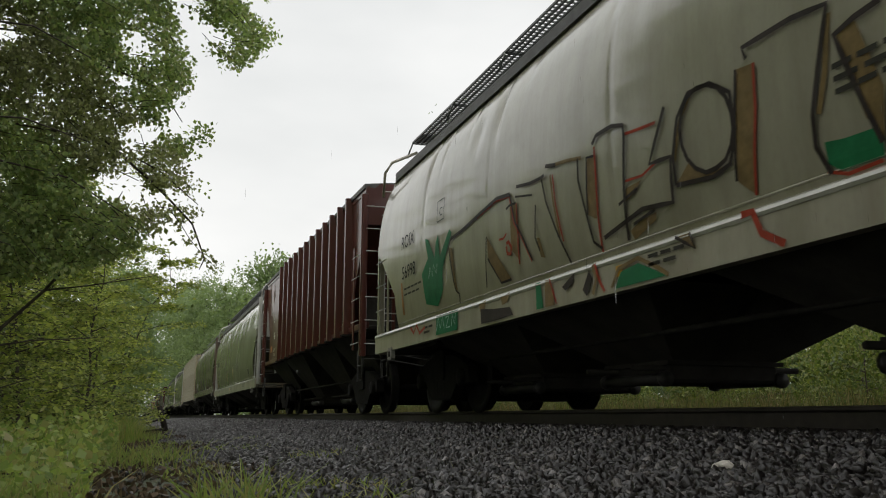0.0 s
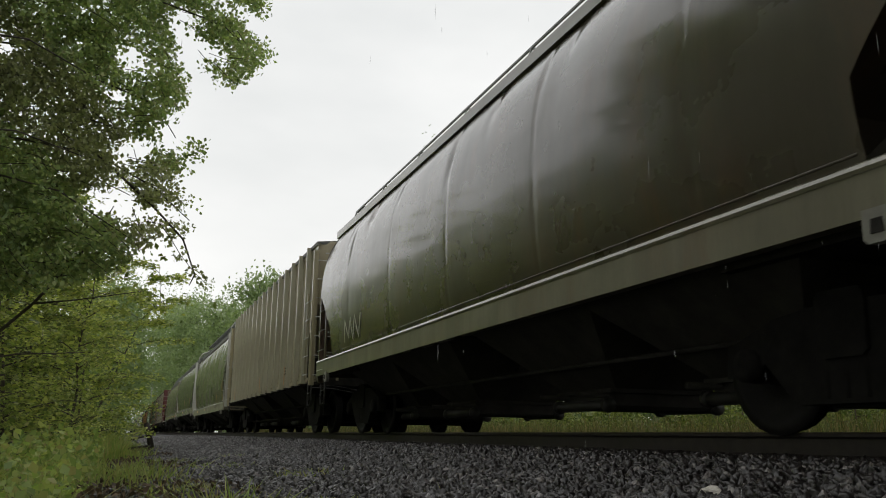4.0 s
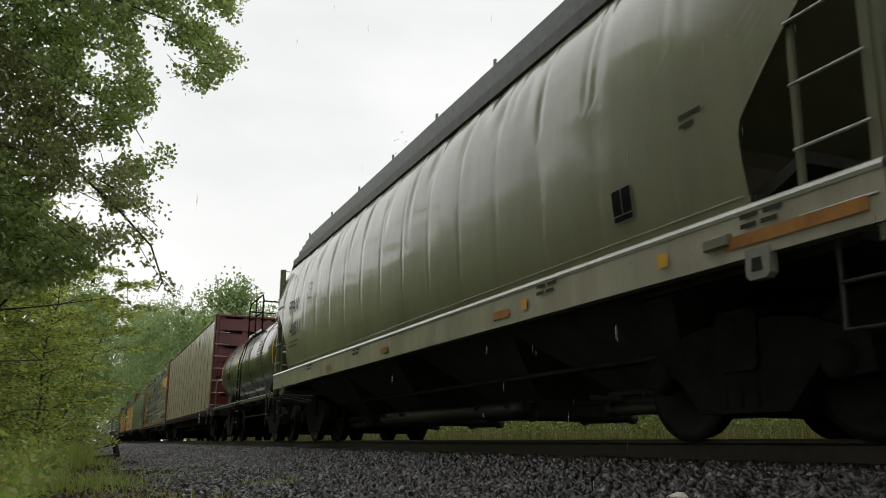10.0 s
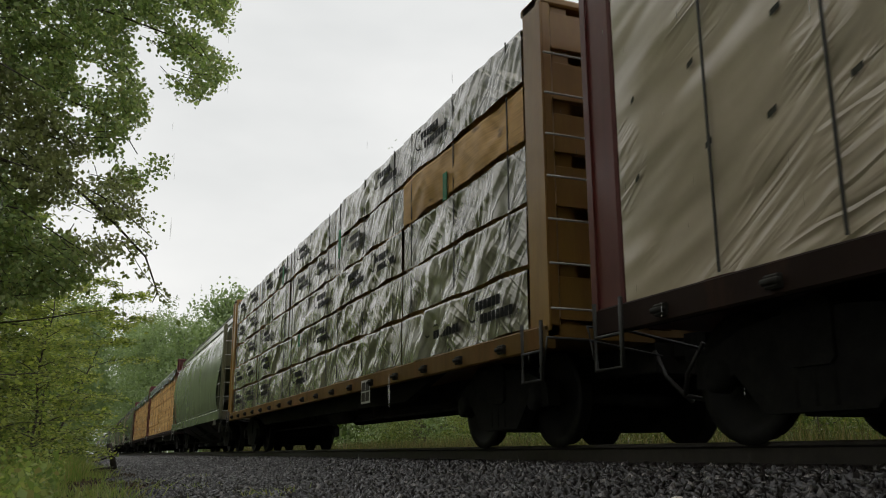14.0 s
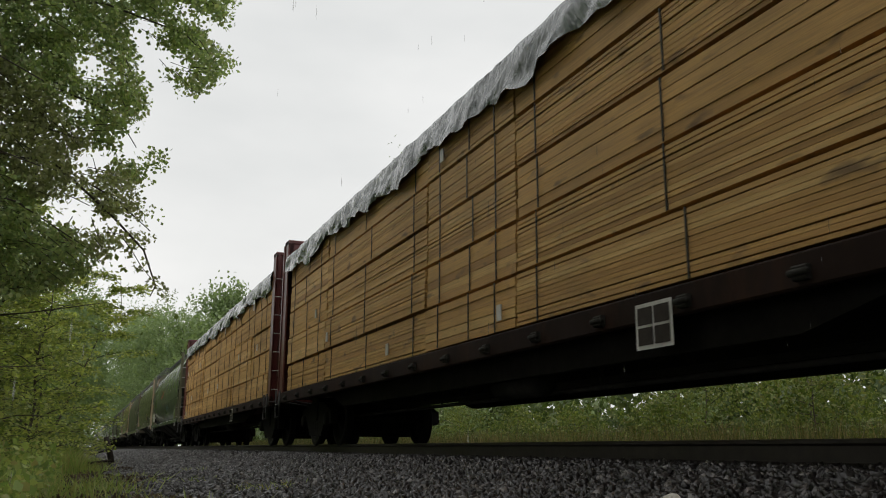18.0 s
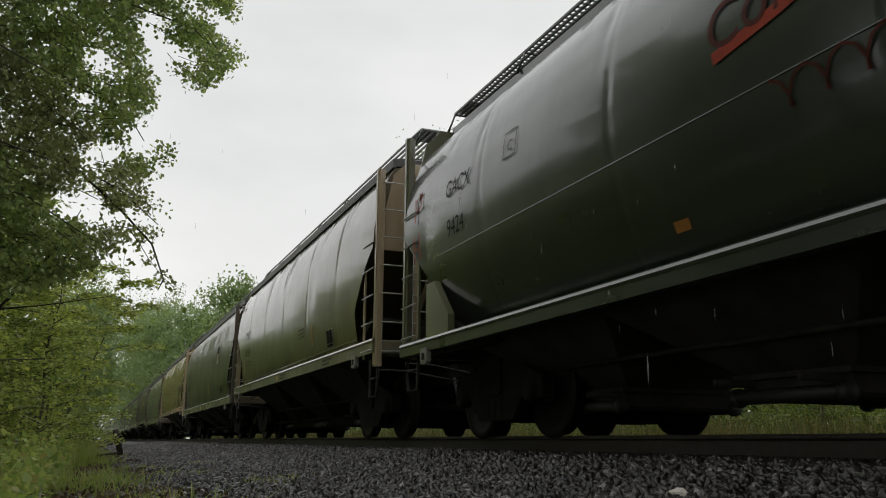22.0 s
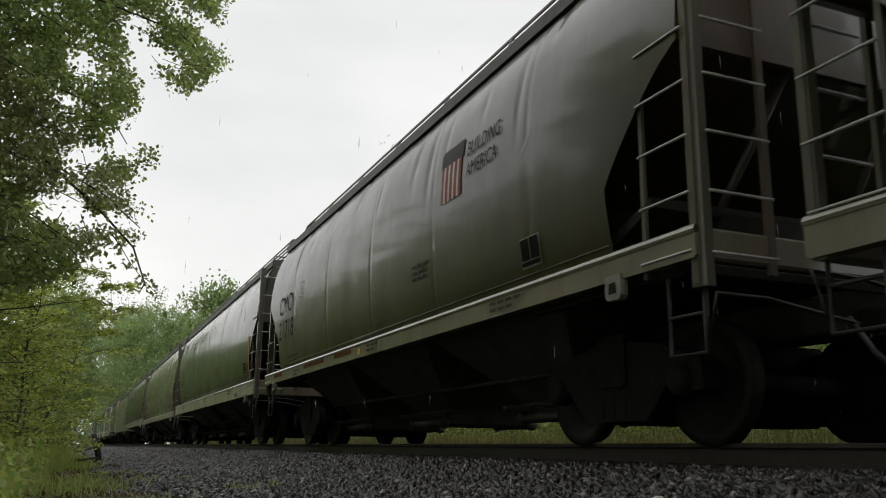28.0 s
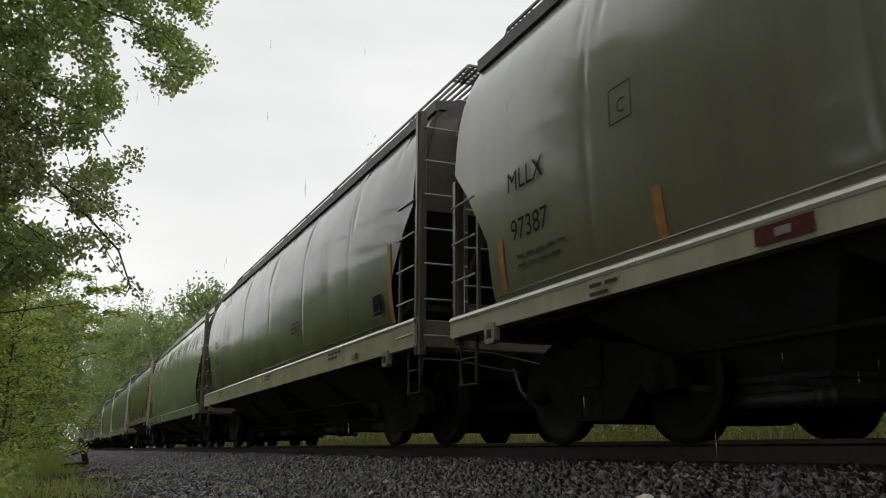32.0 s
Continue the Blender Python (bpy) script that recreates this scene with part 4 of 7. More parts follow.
def ribbed_hopper(Ls, mat, label, ribs, seed, depth=0.10, low=1.10, zc=2.75, cut=1.15, rib_span=None, rib_mat=None, wide=0.075, places=None):
    car = tagged(new("ribbed_hopper"), label, "railcar", "freight cars of the train")
    prof = [(1.46, low), (1.46, 1.6), (1.46, 2.2), (1.46, 2.75), (1.46, 3.3), (1.46, 3.8), (1.46, 4.12)]
    part("body", hopper_body(Ls, prof, zc, cut, [], seed), mat, car)
    hb = Ls / 2 - 0.1
    r0, r1 = rib_span or (1.45, Ls - 1.45)
    places = places or [r0 + (r1 - r0) * i / (ribs - 1) for i in range(ribs)]
    part("roof", Shape().prism([(-1.5, 4.10), (-1.5, 4.18), (0, 4.36), (1.5, 4.18), (1.5, 4.10)], "y", -hb, hb), M_ROOF, car)
    running_board(car, hb + 0.05, 4.52, 0.55, "mesh")
    rib = Shape().prism([(-wide, 0), (-wide * 0.6, -depth), (wide * 0.6, -depth), (wide, 0)], "z", low - 0.03, 4.17)
    rib_me = Shape().add([(y, x, z) for x, y, z in rib.v], rib.f).mesh("rib")
    rib_me.materials.append(rib_mat or mat)
    foot = Shape().box(-depth - 0.03, 0.05, -0.1, 0.1, low - 0.06, low - 0.028).mesh("rib_foot")
    foot.materials.append(M_UNDER)
    for sx in (-1, 1):
        for u in places:
            y = Ls / 2 - u
            r = part("rib", rib_me, None, car, at=(sx * 1.46, y, 0))
            r.rotation_euler[2] = 0 if sx < 0 else math.pi
            part("rib_foot", foot, None, r)
        a, b_ = sorted((sx * 1.455, sx * 1.475))
        part("seam_strip", Shape().box(a, b_, -hb + 1.2, hb - 1.2, low + 0.19, low + 0.205), mat, car)
        a, b_ = sorted((sx * 1.40, sx * 1.475))
        part("top_chord", Shape().box(a, b_, -hb, hb, 4.0, 4.14, 0.015), mat, car)
        a, b_ = sorted((sx * 1.40, sx * 1.5))
        part("side_sill", Shape().box(a, b_, -Ls / 2, Ls / 2, low - 0.02, low + 0.10, 0.015), mat, car)
    for d in (-1, 1):
        y = d * Ls / 2
        part("end_sill", Shape().box(-1.5, 1.5, min(y, y - 0.12 * d), max(y, y - 0.12 * d), 0.98, 1.28, 0.02), M_UNDER, car)
        w = Shape().prism([(-1.44, zc), (1.44, zc), (1.44, 4.0), (1.2, 4.2), (-1.2, 4.2), (-1.44, 4.0)], "y", *sorted((y - 0.06 * d, y - 0.10 * d)))
        part("end_plate", w, mat, car)
        ladders(car, y - 0.04 * d, d, mat)
        stirrup(car, y, d)
        coupler(car, y, d)
        truck(car, d * (Ls / 2 - 1.75))
    bays(car, Ls, 3, low + 0.1)
    return car


def tank_car(Ls, label):
    car = tagged(new("tank_car"), label, "railcar", "freight cars of the train")
    zc, r, half = 2.08, 1.32, Ls / 2 - 0.75
    S, n = Shape(), 48
    rings = [(-half - 0.42, 0.05), (-half - 0.39, 0.5), (-half - 0.28, 0.95), (-half - 0.1, 1.22), (-half + 0.1, 1.32)]
    rings += [(-half + 0.1 + (2 * half - 0.2) * k / 10, 1.32) for k in range(1, 10)] + [(-a, b_) for a, b_ in reversed(rings)]
    v = [(q * math.cos(6.2832 * k / n), y, zc + q * math.sin(6.2832 * k / n)) for y, q in rings for k in range(n)]
    f = [(i * n + k, i * n + (k + 1) % n, (i + 1) * n + (k + 1) % n, (i + 1) * n + k) for i in range(len(rings) - 1) for k in range(n)]
    S.add(v, [q[::-1] for q in f], True)
    part("tank", S, M_TANK, car)
    for y in (-half * 0.62, -half * 0.2, half * 0.2, half * 0.62):
        b = Shape()
        pts = [(-(r + 0.006) * math.cos(a), y, zc + (r + 0.006) * math.sin(a)) for a in np.linspace(-1.3, 1.57, 24)]
        b.rod(pts, 0.006, 5)
        part("weld_band", b, M_TANK, car)
    prof = [(math.sqrt(max(0.0, r * r - (z - zc) ** 2)), z) for z in np.linspace(zc - r + 0.01, zc + r - 0.01, 40)]
    for u, z0, z1 in ((0.87, 1.78, 2.62), (2.3, 2.08, 2.62), (4.1, 2.08, 2.62), (5.9, 2.08, 2.62), (7.7, 2.08, 2.62), (Ls - 0.97, 1.78, 2.62)):
        patch(car, "reflector", Ls, prof, u, u + 0.1, z0, z1, M_YELLOW, 0.008, "yellow reflective strip")
    words(car, Ls, prof, "GAMX 5746", 1.6, 1.87, 0.215, M_LETTER, 1.12)
    decal_bars(car, Ls, prof, 7.2, 2.55, [0.8] * 8, M_LETTERG, 0.035, 0.085)
    for sx in (-1, 1):
        a, b_ = sorted((sx * 1.28, sx * 1.42))
        part("running_board", Shape().box(a, b_, -Ls / 2, Ls / 2, 0.97, 1.03, 0.012), M_TANK, car)
        part("handrail", Shape().rod([(sx * 1.43, -Ls / 2 + 0.1, 1.05), (sx * 1.43, Ls / 2 - 0.1, 1.05)], 0.016, 6), M_STEEL, car)
    part("centre_sill", Shape().box(-0.24, 0.24, -Ls / 2, Ls / 2, 0.66, 1.0, 0.02), M_UNDER, car)
    sad = Shape()
    for d in (-1, 1):
        y = d * (Ls / 2 - 2.0)
        sad.prism([(-1.25, 0.98), (-1.15, 1.42), (-0.8, 1.0), (0.8, 1.0), (1.15, 1.42), (1.25, 0.98), (0.6, 0.8), (-0.6, 0.8)], "y", y - 0.35, y + 0.35)
    part("saddle", sad, M_UNDER, car)
    dome = Shape().rod([(0, 0, zc + r - 0.1), (0, 0, zc + r + 0.28)], 0.48, 20)
    dome.rod([(0, 0, zc + r + 0.28), (0, 0, zc + r + 0.34)], 0.4, 20)
    part("dome", dome, M_TANK, car)
    plat = part("platform", Shape().box(-1.05, -0.45, -1.1, 1.1, zc + r - 0.42, zc + r - 0.36).box(0.45, 1.05, -1.1, 1.1, zc + r - 0.42, zc + r - 0.36), M_TANK, car)
    zp = zc + r - 0.4
    for sx in (-1.05, 1.05):
        part("railing", Shape().rod([(sx, -1.1, zp), (sx, -1.1, zp + 0.85), (sx, -0.95, zp + 1.0), (sx, 0.95, zp + 1.0), (sx, 1.1, zp + 0.85), (sx, 1.1, zp)], 0.024, 6), M_TRUCK, plat)
        part("railing", Shape().rod([(sx, -1.1, zp + 0.5), (sx, 1.1, zp + 0.5)], 0.02, 6), M_TRUCK, plat)
        part("railing_post", Shape().rod([(sx, 0, zp), (sx, 0, zp + 1.0)], 0.022, 6), M_TRUCK, plat)
    for d in (-1, 1):
        part("railing", Shape().rod([(-1.05, d * 1.1, zp + 0.8), (1.05, d * 1.1, zp + 0.8)], 0.02, 6), M_TRUCK, plat)
    lad = part("ladder", Shape().rod([(-1.42, 0.22, 0.45), (-1.42, 0.22, 2.1), (-1.28, 0.22, 2.65), (-1.05, 0.22, 3.0)], 0.018, 6)
               .rod([(-1.42, -0.22, 0.45), (-1.42, -0.22, 2.1), (-1.28, -0.22, 2.65), (-1.05, -0.22, 3.0)], 0.018, 6), M_TRUCK, car)
    for k in range(7):
        rung(lad, (-1.43, 0.22, 0.5 + 0.3 * k), (-1.43, -0.22, 0.5 + 0.3 * k))
    for d in (-1, 1):
        y = d * Ls / 2
        part("end_rail", Shape().rod([(-1.38, y - 0.15 * d, 1.0), (-1.38, y - 0.15 * d, 1.9), (-1.3, y - 0.15 * d, 2.0), (-0.7, y - 0.15 * d, 2.0)], 0.022, 6), M_STEEL, car)
        part("end_sill", Shape().box(-1.4, 1.4, min(y, y - 0.2 * d), max(y, y - 0.2 * d), 0.8, 1.03, 0.02), M_UNDER, car)
        stirrup(car, y, d)
        coupler(car, y, d)
        truck(car, d * (Ls / 2 - 1.6))
    outlet = Shape().rod([(0, 0.0, 0.9), (0, 0.0, 0.5)], 0.16, 12).box(-0.6, 0.6, -0.5, 0.5, 0.86, 0.92)
    part("bottom_outlet", outlet, M_UNDER, car)
    part("brake_rod", Shape().rod([(-0.8, -2.6, 0.7), (-0.8, 2.6, 0.7)], 0.03, 6).rod([(-0.8, -1.5, 0.7), (-0.8, -1.5, 1.1)], 0.02, 5).rod([(-0.8, 1.5, 0.7), (-0.8, 1.5, 1.1)], 0.02, 5), M_UNDER, car)
    return car


def crumpled(x, y0, y1, z0, z1, ny, nz, amp, seed, freq=2.2, top=0.35, ridge=0.4):
    """A slack sheet of wrap over one flank, folding over the top edge."""
    v = []
    for j in range(nz + 1):
        z = z0 + (z1 - z0) * j / nz
        for i in range(ny + 1):
            y = y0 + (y1 - y0) * i / ny
            e = min(1.0, 6 * min(i / ny, 1 - i / ny))
            d = amp * (noise.noise((y * freq * 0.6 + z * 1.1, z * freq - y * 0.9, seed * 7.3)) + ridge * (0.45 - abs(noise.noise((y * freq * 0.8 + z * 2.6, z * freq * 0.7 - y * 0.5, seed * 3.1 + 9)))) + ridge * 0.5 * (0.4 - abs(noise.noise((y * freq * 1.9 - z * 3.4, z * freq * 1.6, seed * 1.7 + 4)))))
            hem = 0.05 * (noise.noise((y * 1.1, seed, 2.0)) - 0.5) if j == 0 else 0.0
            v.append((x - 0.02 - d * e, y, z + hem))
    for i in range(ny + 1):
        y = y0 + (y1 - y0) * i / ny
        v.append((x + top, y, z1 + 0.04 + amp * 0.6 * noise.noise((y * 1.3, 4.0, seed))))
    f = [(j * (ny + 1) + i, (j + 1) * (ny + 1) + i, (j + 1) * (ny + 1) + i + 1, j * (ny + 1) + i + 1) for j in range(nz + 1) for i in range(ny)]
    return v, f


def centerbeam(Ls, beam, label, load, seed, placard=0):
    """A centre-beam flatcar: bulkheads, deck, spine, and its load on the near and far flanks."""
    car = tagged(new("centerbeam_flatcar"), label, "railcar", "freight cars of the train")
    zd = 1.06
    part("deck", Shape().box(-1.45, 1.45, -Ls / 2, Ls / 2, zd - 0.12, zd, 0.02), beam, car)
    for sx in (-1, 1):
        a, b_ = sorted((sx * 1.38, sx * 1.46))
        half = Ls / 2
        part("side_sill", Shape().box(a, b_, -half, half, 0.84, zd, 0.015), M_FLATYEL if beam is M_BEAMYEL else M_FLATSILL, car)
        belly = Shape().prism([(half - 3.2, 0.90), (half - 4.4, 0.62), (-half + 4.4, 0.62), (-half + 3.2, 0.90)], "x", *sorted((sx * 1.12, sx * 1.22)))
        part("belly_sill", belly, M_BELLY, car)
    part("centre_sill", Shape().box(-0.3, 0.3, -Ls / 2, Ls / 2, 0.66, 1.0, 0.02), M_UNDER, car)
    part("spine", Shape().box(-0.1, 0.1, -Ls / 2 + 0.5, Ls / 2 - 0.5, zd, 3.95, 0.02), beam, car)
    wz = Shape().box(-1.51, -1.455, -0.055, 0.055, -0.06, 0.03, 0.012).rod([(-1.51, -0.07, -0.015), (-1.51, 0.07, -0.015)], 0.022, 8).mesh("winch")
    wz.materials.append(M_UNDER)
    ny = int(Ls / 1.1)
    for i in range(ny):
        part("winch", wz, None, car, at=(0, -Ls / 2 + 0.9 + i * (Ls - 1.8) / (ny - 1), zd - 0.12))
    for d in (-1, 1):
        y = d * Ls / 2
        y1 = y - 0.38 * d
        lo, hi = sorted((y, y1))
        bh = part("bulkhead", Shape().box(-1.42, 1.42, min(y1, y1 + 0.06 * d), max(y1, y1 + 0.06 * d), zd, 4.28), beam, car)
        for sx in (-1, 1):
            a, b_ = sorted((sx * 1.30, sx * 1.44))
            part("bulkhead_post", Shape().box(a, b_, lo, hi, zd - 0.1, 4.36, 0.03), beam, bh)
        part("bulkhead_post", Shape().box(-0.12, 0.12, lo, hi, zd, 4.28, 0.02), beam, bh)
        f0, f1 = sorted((y - 0.03 * d, y - 0.07 * d))
        for k in range(6):
            z = 1.12 + k * 0.54
            part("bulkhead_panel", Shape().box(-1.32, 1.32, f0, f1, z, z + 0.40, 0.008), beam, bh)
            part("bulkhead_lip", Shape().box(-1.32, 1.32, min(f0, f0 + 0.04 * d), max(f1, f1 + 0.04 * d), z - 0.012, z + 0.012), beam, bh)
        for x in (-1.2, -0.42, 0.42, 1.2):
            part("bulkhead_stay", Shape().box(x - 0.09, x + 0.09, f0 + 0.006, f1 - 0.006, zd, 4.28), beam, bh)
        part("bulkhead_cap", Shape().box(-1.44, 1.44, lo - 0.01, hi + 0.01, 4.28, 4.37, 0.02), beam, bh)
        ladr = part("ladder", Shape().box(-1.46, -1.44, y - 0.04, y + 0.04, 1.0, 4.3), beam, car)
        for k in range(7):
            rung(ladr, (-1.44, y + 0.05 * d, 1.2 + 0.42 * k), (-0.95, y + 0.05 * d, 1.2 + 0.42 * k))
        stirrup(car, y, d)
        coupler(car, y, d)
        truck(car, d * (Ls / 2 - 1.85))
    part("brake_rod", Shape().rod([(-0.7, -Ls / 2 + 3.2, 0.5), (-0.7, Ls / 2 - 3.2, 0.5)], 0.025, 6)
         .rod([(-0.7, -2.0, 0.5), (-0.7, -2.0, 0.8)], 0.02, 5).rod([(-0.7, 2.0, 0.5), (-0.7, 2.0, 0.8)], 0.02, 5).rod([(-0.7, 0, 0.5), (-0.7, 0, 0.8)], 0.02, 5), M_UNDER, car)
    part("brake_reservoir", Shape().rod([(-0.9, -1.2, 0.62), (-0.9, -0.3, 0.62)], 0.17, 12), M_UNDER, car)
    if placard:
        sp = [(1.47, 0.0), (1.47, 5.0)]
        patch(car, "placard", Ls, sp, placard, placard + 0.44, 0.64, 0.98, M_WHITEP, 0.0, "white-framed dark stencil placard")
        for k in (0, 1):
            for j in (0, 1):
                patch(car, "placard_field", Ls, sp, placard + 0.03 + 0.2 * k, placard + 0.21 + 0.2 * k, 0.67 + 0.15 * j, 0.80 + 0.15 * j, M_G_DARK, 0.005)
    load(car, Ls, seed)
    return car


def load_cream(car, Ls, seed):
    h = Ls / 2 - 0.42
    for sx in (-1, 1):
        v, f = crumpled(-1.42, -h, h, 1.07, 4.14, 240, 50, 0.022, seed, 1.3, 1.3)
        s = Shape().add([(sx * -x, y, z) for x, y, z in v], [q if sx < 0 else q[::-1] for q in f], True)
        part("wrapped_lumber", s, M_WRAP, car, "lumber packs under taut cream plastic wrap")
    for k in range(16):
        y = -h + 0.87 + 1.045 * k
        s = Shape()
        for a, b_ in (((-1.475, 1.08), (-1.475, 4.14)), ((-1.475, 4.14), (-1.43, 4.20)), ((-1.43, 4.20), (0, 4.24))):
            s.box(min(a[0], b_[0]) - 0.006, max(a[0], b_[0]) + 0.006, y - 0.010, y + 0.010, min(a[1], b_[1]), max(a[1], b_[1]) + 0.006)
        part("strap", s, M_STRAP, car)
    rng = random.Random(seed)
    for row, z in enumerate((1.95, 2.6)):
        for k in range(26):
            y = -h + 0.3 + k * (2 * h - 0.6) / 25 + rng.uniform(-0.1, 0.1)
            a = rng.uniform(0.04, 0.10)
            part("wrap_mark", Shape().add([(-1.458, y, z), (-1.458, y - a, z + 0.03), (-1.458, y - a, z + 0.075), (-1.458, y, z + 0.045)], [(0, 1, 2, 3)]), M_LETTERG, car)


def load_silver(car, Ls, seed):
    h = Ls / 2 - 0.42
    rows, cols = 5, 5
    rng = random.Random(seed)
    w = 2 * h / cols
    dz = (4.26 - 1.08) / rows
    prof = [(1.455, 0.0), (1.455, 5.0)]
    for c in range(cols):
        for r in range(rows):
            y0, y1 = -h + c * w + 0.02, -h + (c + 1) * w - 0.02
            z0, z1 = 1.08 + r * dz + 0.015, 1.08 + (r + 1) * dz - 0.065
            bare = (c == 0 and r == rows - 2)
            for sx in (-1, 1):
                v, f = crumpled(-1.37 - rng.uniform(0, 0.03), y0, y1, z0, z1, 110, 18, 0.040, seed + c * 7 + r, 2.2, 1.25, 1.2)
                s = Shape().add([(sx * -x, y, z) for x, y, z in v], [q if sx < 0 else q[::-1] for q in f], True)
                part("wrapped_pack", s, M_TIMBER if bare and sx < 0 else M_WRAPS, car)
            if not bare:
                for u in (0.9, 2.6):
                    if rng.random() < 0.85:
                        y = y1 - u - rng.uniform(-0.2, 0.2)
                        if y - 1.0 < y0:
                            continue
                        uu = Ls / 2 - y
                        for k, (a, ww) in enumerate(((0.0, 0.62), (0.12, 0.78))):
                            s = Shape()
                            zb = z1 - 0.14 - k * 0.15
                            count = 6 if k == 0 else 8
                            for q in range(count):
                                yy, wide = y - a - q * ww / count, 0.86 * ww / count
                                s.add([(-1.452, yy, zb), (-1.452, yy - wide, zb), (-1.452, yy - wide, zb - 0.10), (-1.452, yy, zb - 0.10)], [(0, 1, 2, 3)])
                            tagged(part("printed_mark", s, M_LETTER, car), kind="stuff")
                        ring = [(uu - 0.08 + 0.13 * math.cos(a), z1 - 0.21 + 0.13 * math.sin(a)) for a in np.linspace(1.2, 5.2, 9)]
                        spray(car, Ls, prof, [ring], 0.025, M_LETTER, -0.008, "printed_mark")
            for yy in (y0 + 0.35, (y0 + y1) / 2, y1 - 0.35):
                part("strap", Shape().box(-1.428, -1.416, yy - 0.008, yy + 0.008, z0 - 0.02, z1 + 0.02), M_STRAP, car)
    for c in range(cols):
        part("lumber_core", Shape().box(-1.32, 1.32, -h + c * w + 0.05, -h + (c + 1) * w - 0.05, 1.08, 4.2), M_TIMBER, car)
    for y, z, hh in ((-2.3, 3.2, 0.5), (0.6, 2.0, 0.25), (2.4, 3.6, 0.4), (-h + 2.0, 2.9, 0.35)):
        part("green_tag", Shape().box(-1.46, -1.45, y - 0.06, y + 0.06, z, z + hh), M_G_GREEN, car)


def load_lumber(car, Ls, seed):
    """Bare sawn lumber in packs of boards, with a grey tarp hanging over the top edge."""
    h = Ls / 2 - 0.40
    rng = random.Random(seed)
    y = -h
    cols = []
    while y < h - 1.0:
        w = rng.choice((2.45, 3.05, 3.65, 4.9))
        w = min(w, h - y)
        cols.append((y, y + w))
        y += w
    rows = 5
    dz = (3.80 - 1.08) / rows
    for y0, y1 in cols:
        for r in range(rows):
            z0 = 1.08 + r * dz
            jut = rng.uniform(-0.02, 0.02)
            layers = rng.choice((5, 10, 11, 12))
            bh = (dz - 0.035) / layers
            for k in range(layers):
                e = rng.uniform(-0.006, 0.006)
                s = Shape().box(-1.42 + jut + e, -0.25, y0 + 0.01 + rng.uniform(0, 0.02), y1 - 0.01 - rng.uniform(0, 0.02), z0 + k * bh + 0.002, z0 + (k + 1) * bh - rng.choice((0.0015, 0.002, 0.003, 0.010)))
                part("plank_layer", s, M_TIMBER, car)
            for yy in (y0 + 0.45, (y0 + y1) / 2 + rng.uniform(-0.2, 0.2), y1 - 0.45):
                part("strap", Shape().box(-1.442 + jut, -1.432 + jut, yy - 0.008, yy + 0.008, z0, z0 + dz - 0.03), M_STRAP, car)
            for yy in (y0 + 0.4, y1 - 0.5):
                part("dunnage", Shape().box(-1.36, -0.3, yy, yy + 0.09, z0 + dz - 0.036, z0 + dz - 0.002), M_TIMBER, car)
            if rng.random() < 0.3:
                yy = rng.uniform(y0 + 0.2, y1 - 0.2)
                part("paper_tag", Shape().box(-1.462 + jut, -1.45 + jut, yy - 0.05, yy + 0.05, z0 + 0.1, z0 + 0.26), M_WHITEP, car)
    part("lumber_far_side", Shape().box(0.2, 1.4, -h, h, 1.08, 3.75), M_TIMBER, car)
    ny, nz = 150, 8
    v = []
    for j in range(nz + 1):
        for i in range(ny + 1):
            y = -h - 0.02 + (2 * h + 0.04) * i / ny
            drop = 0.42 + 0.20 * noise.noise((y * 0.8, seed, 0)) + 0.12 * noise.noise((y * 2.7, seed, 5))
            z = 3.97 - drop * j / nz
            d = (0.03 + 0.07 * j / nz) * (noise.noise((y * 2.4, z * 3.0, seed)) + 1.1 * (0.4 - abs(noise.noise((y * 4.5 + z * 5, z * 3, seed + 3)))))
            v.append((-1.45 - 0.03 * (j / nz) - d, y, z))
    for x, z in ((-1.2, 4.03), (1.4, 4.03), (1.46, 3.6)):
        v += [(x, -h - 0.02 + (2 * h + 0.04) * i / ny, z + 0.03 * noise.noise((i * 0.3, x, seed))) for i in range(ny + 1)]
    n1 = ny + 1
    f = [(j * n1 + i, j * n1 + i + 1, (j + 1) * n1 + i + 1, (j + 1) * n1 + i) for j in range(nz) for i in range(ny)]
    top = (nz + 1) * n1
    f += [(top + i, top + i + 1, i + 1, i) for i in range(ny)]
    f += [(top + (k + 1) * n1 + i, top + (k + 1) * n1 + i + 1, top + k * n1 + i + 1, top + k * n1 + i) for k in range(2) for i in range(ny)]
    part("tarp", Shape().add(v, f, True), M_TARP, car, "slack grey plastic tarp over the top packs")


# ---- the train: far end of each car's sill along the track at the start, and the speed ----
SPEED = 10.8
CARS = [(13.64, 16.2), (27.72, 12.9), (44.67, 15.8), (60.66, 15.1), (77.15, 15.6), (93.3, 15.25), (110.11, 15.68), (126.79, 15.8), (137.9, 10.3), (157.1, 18.5),
        (176.9, 19.0), (193.2, 15.3), (212.8, 18.85), (232.04, 18.35), (248.09, 15.05), (262.4, 13.1), (276.92, 13.75), (291.6, 13.8), (305.8, 13.4), (320.35, 13.65),
        (337.19, 15.55), (353.56, 15.5)]
FAR_END, LENGTH = [a for a, b_ in CARS], [b_ for a, b_ in CARS]
TRAIN = []


def placed(k, car):
    TRAIN.append((car, FAR_END[k] - LENGTH[k] / 2))
    return car


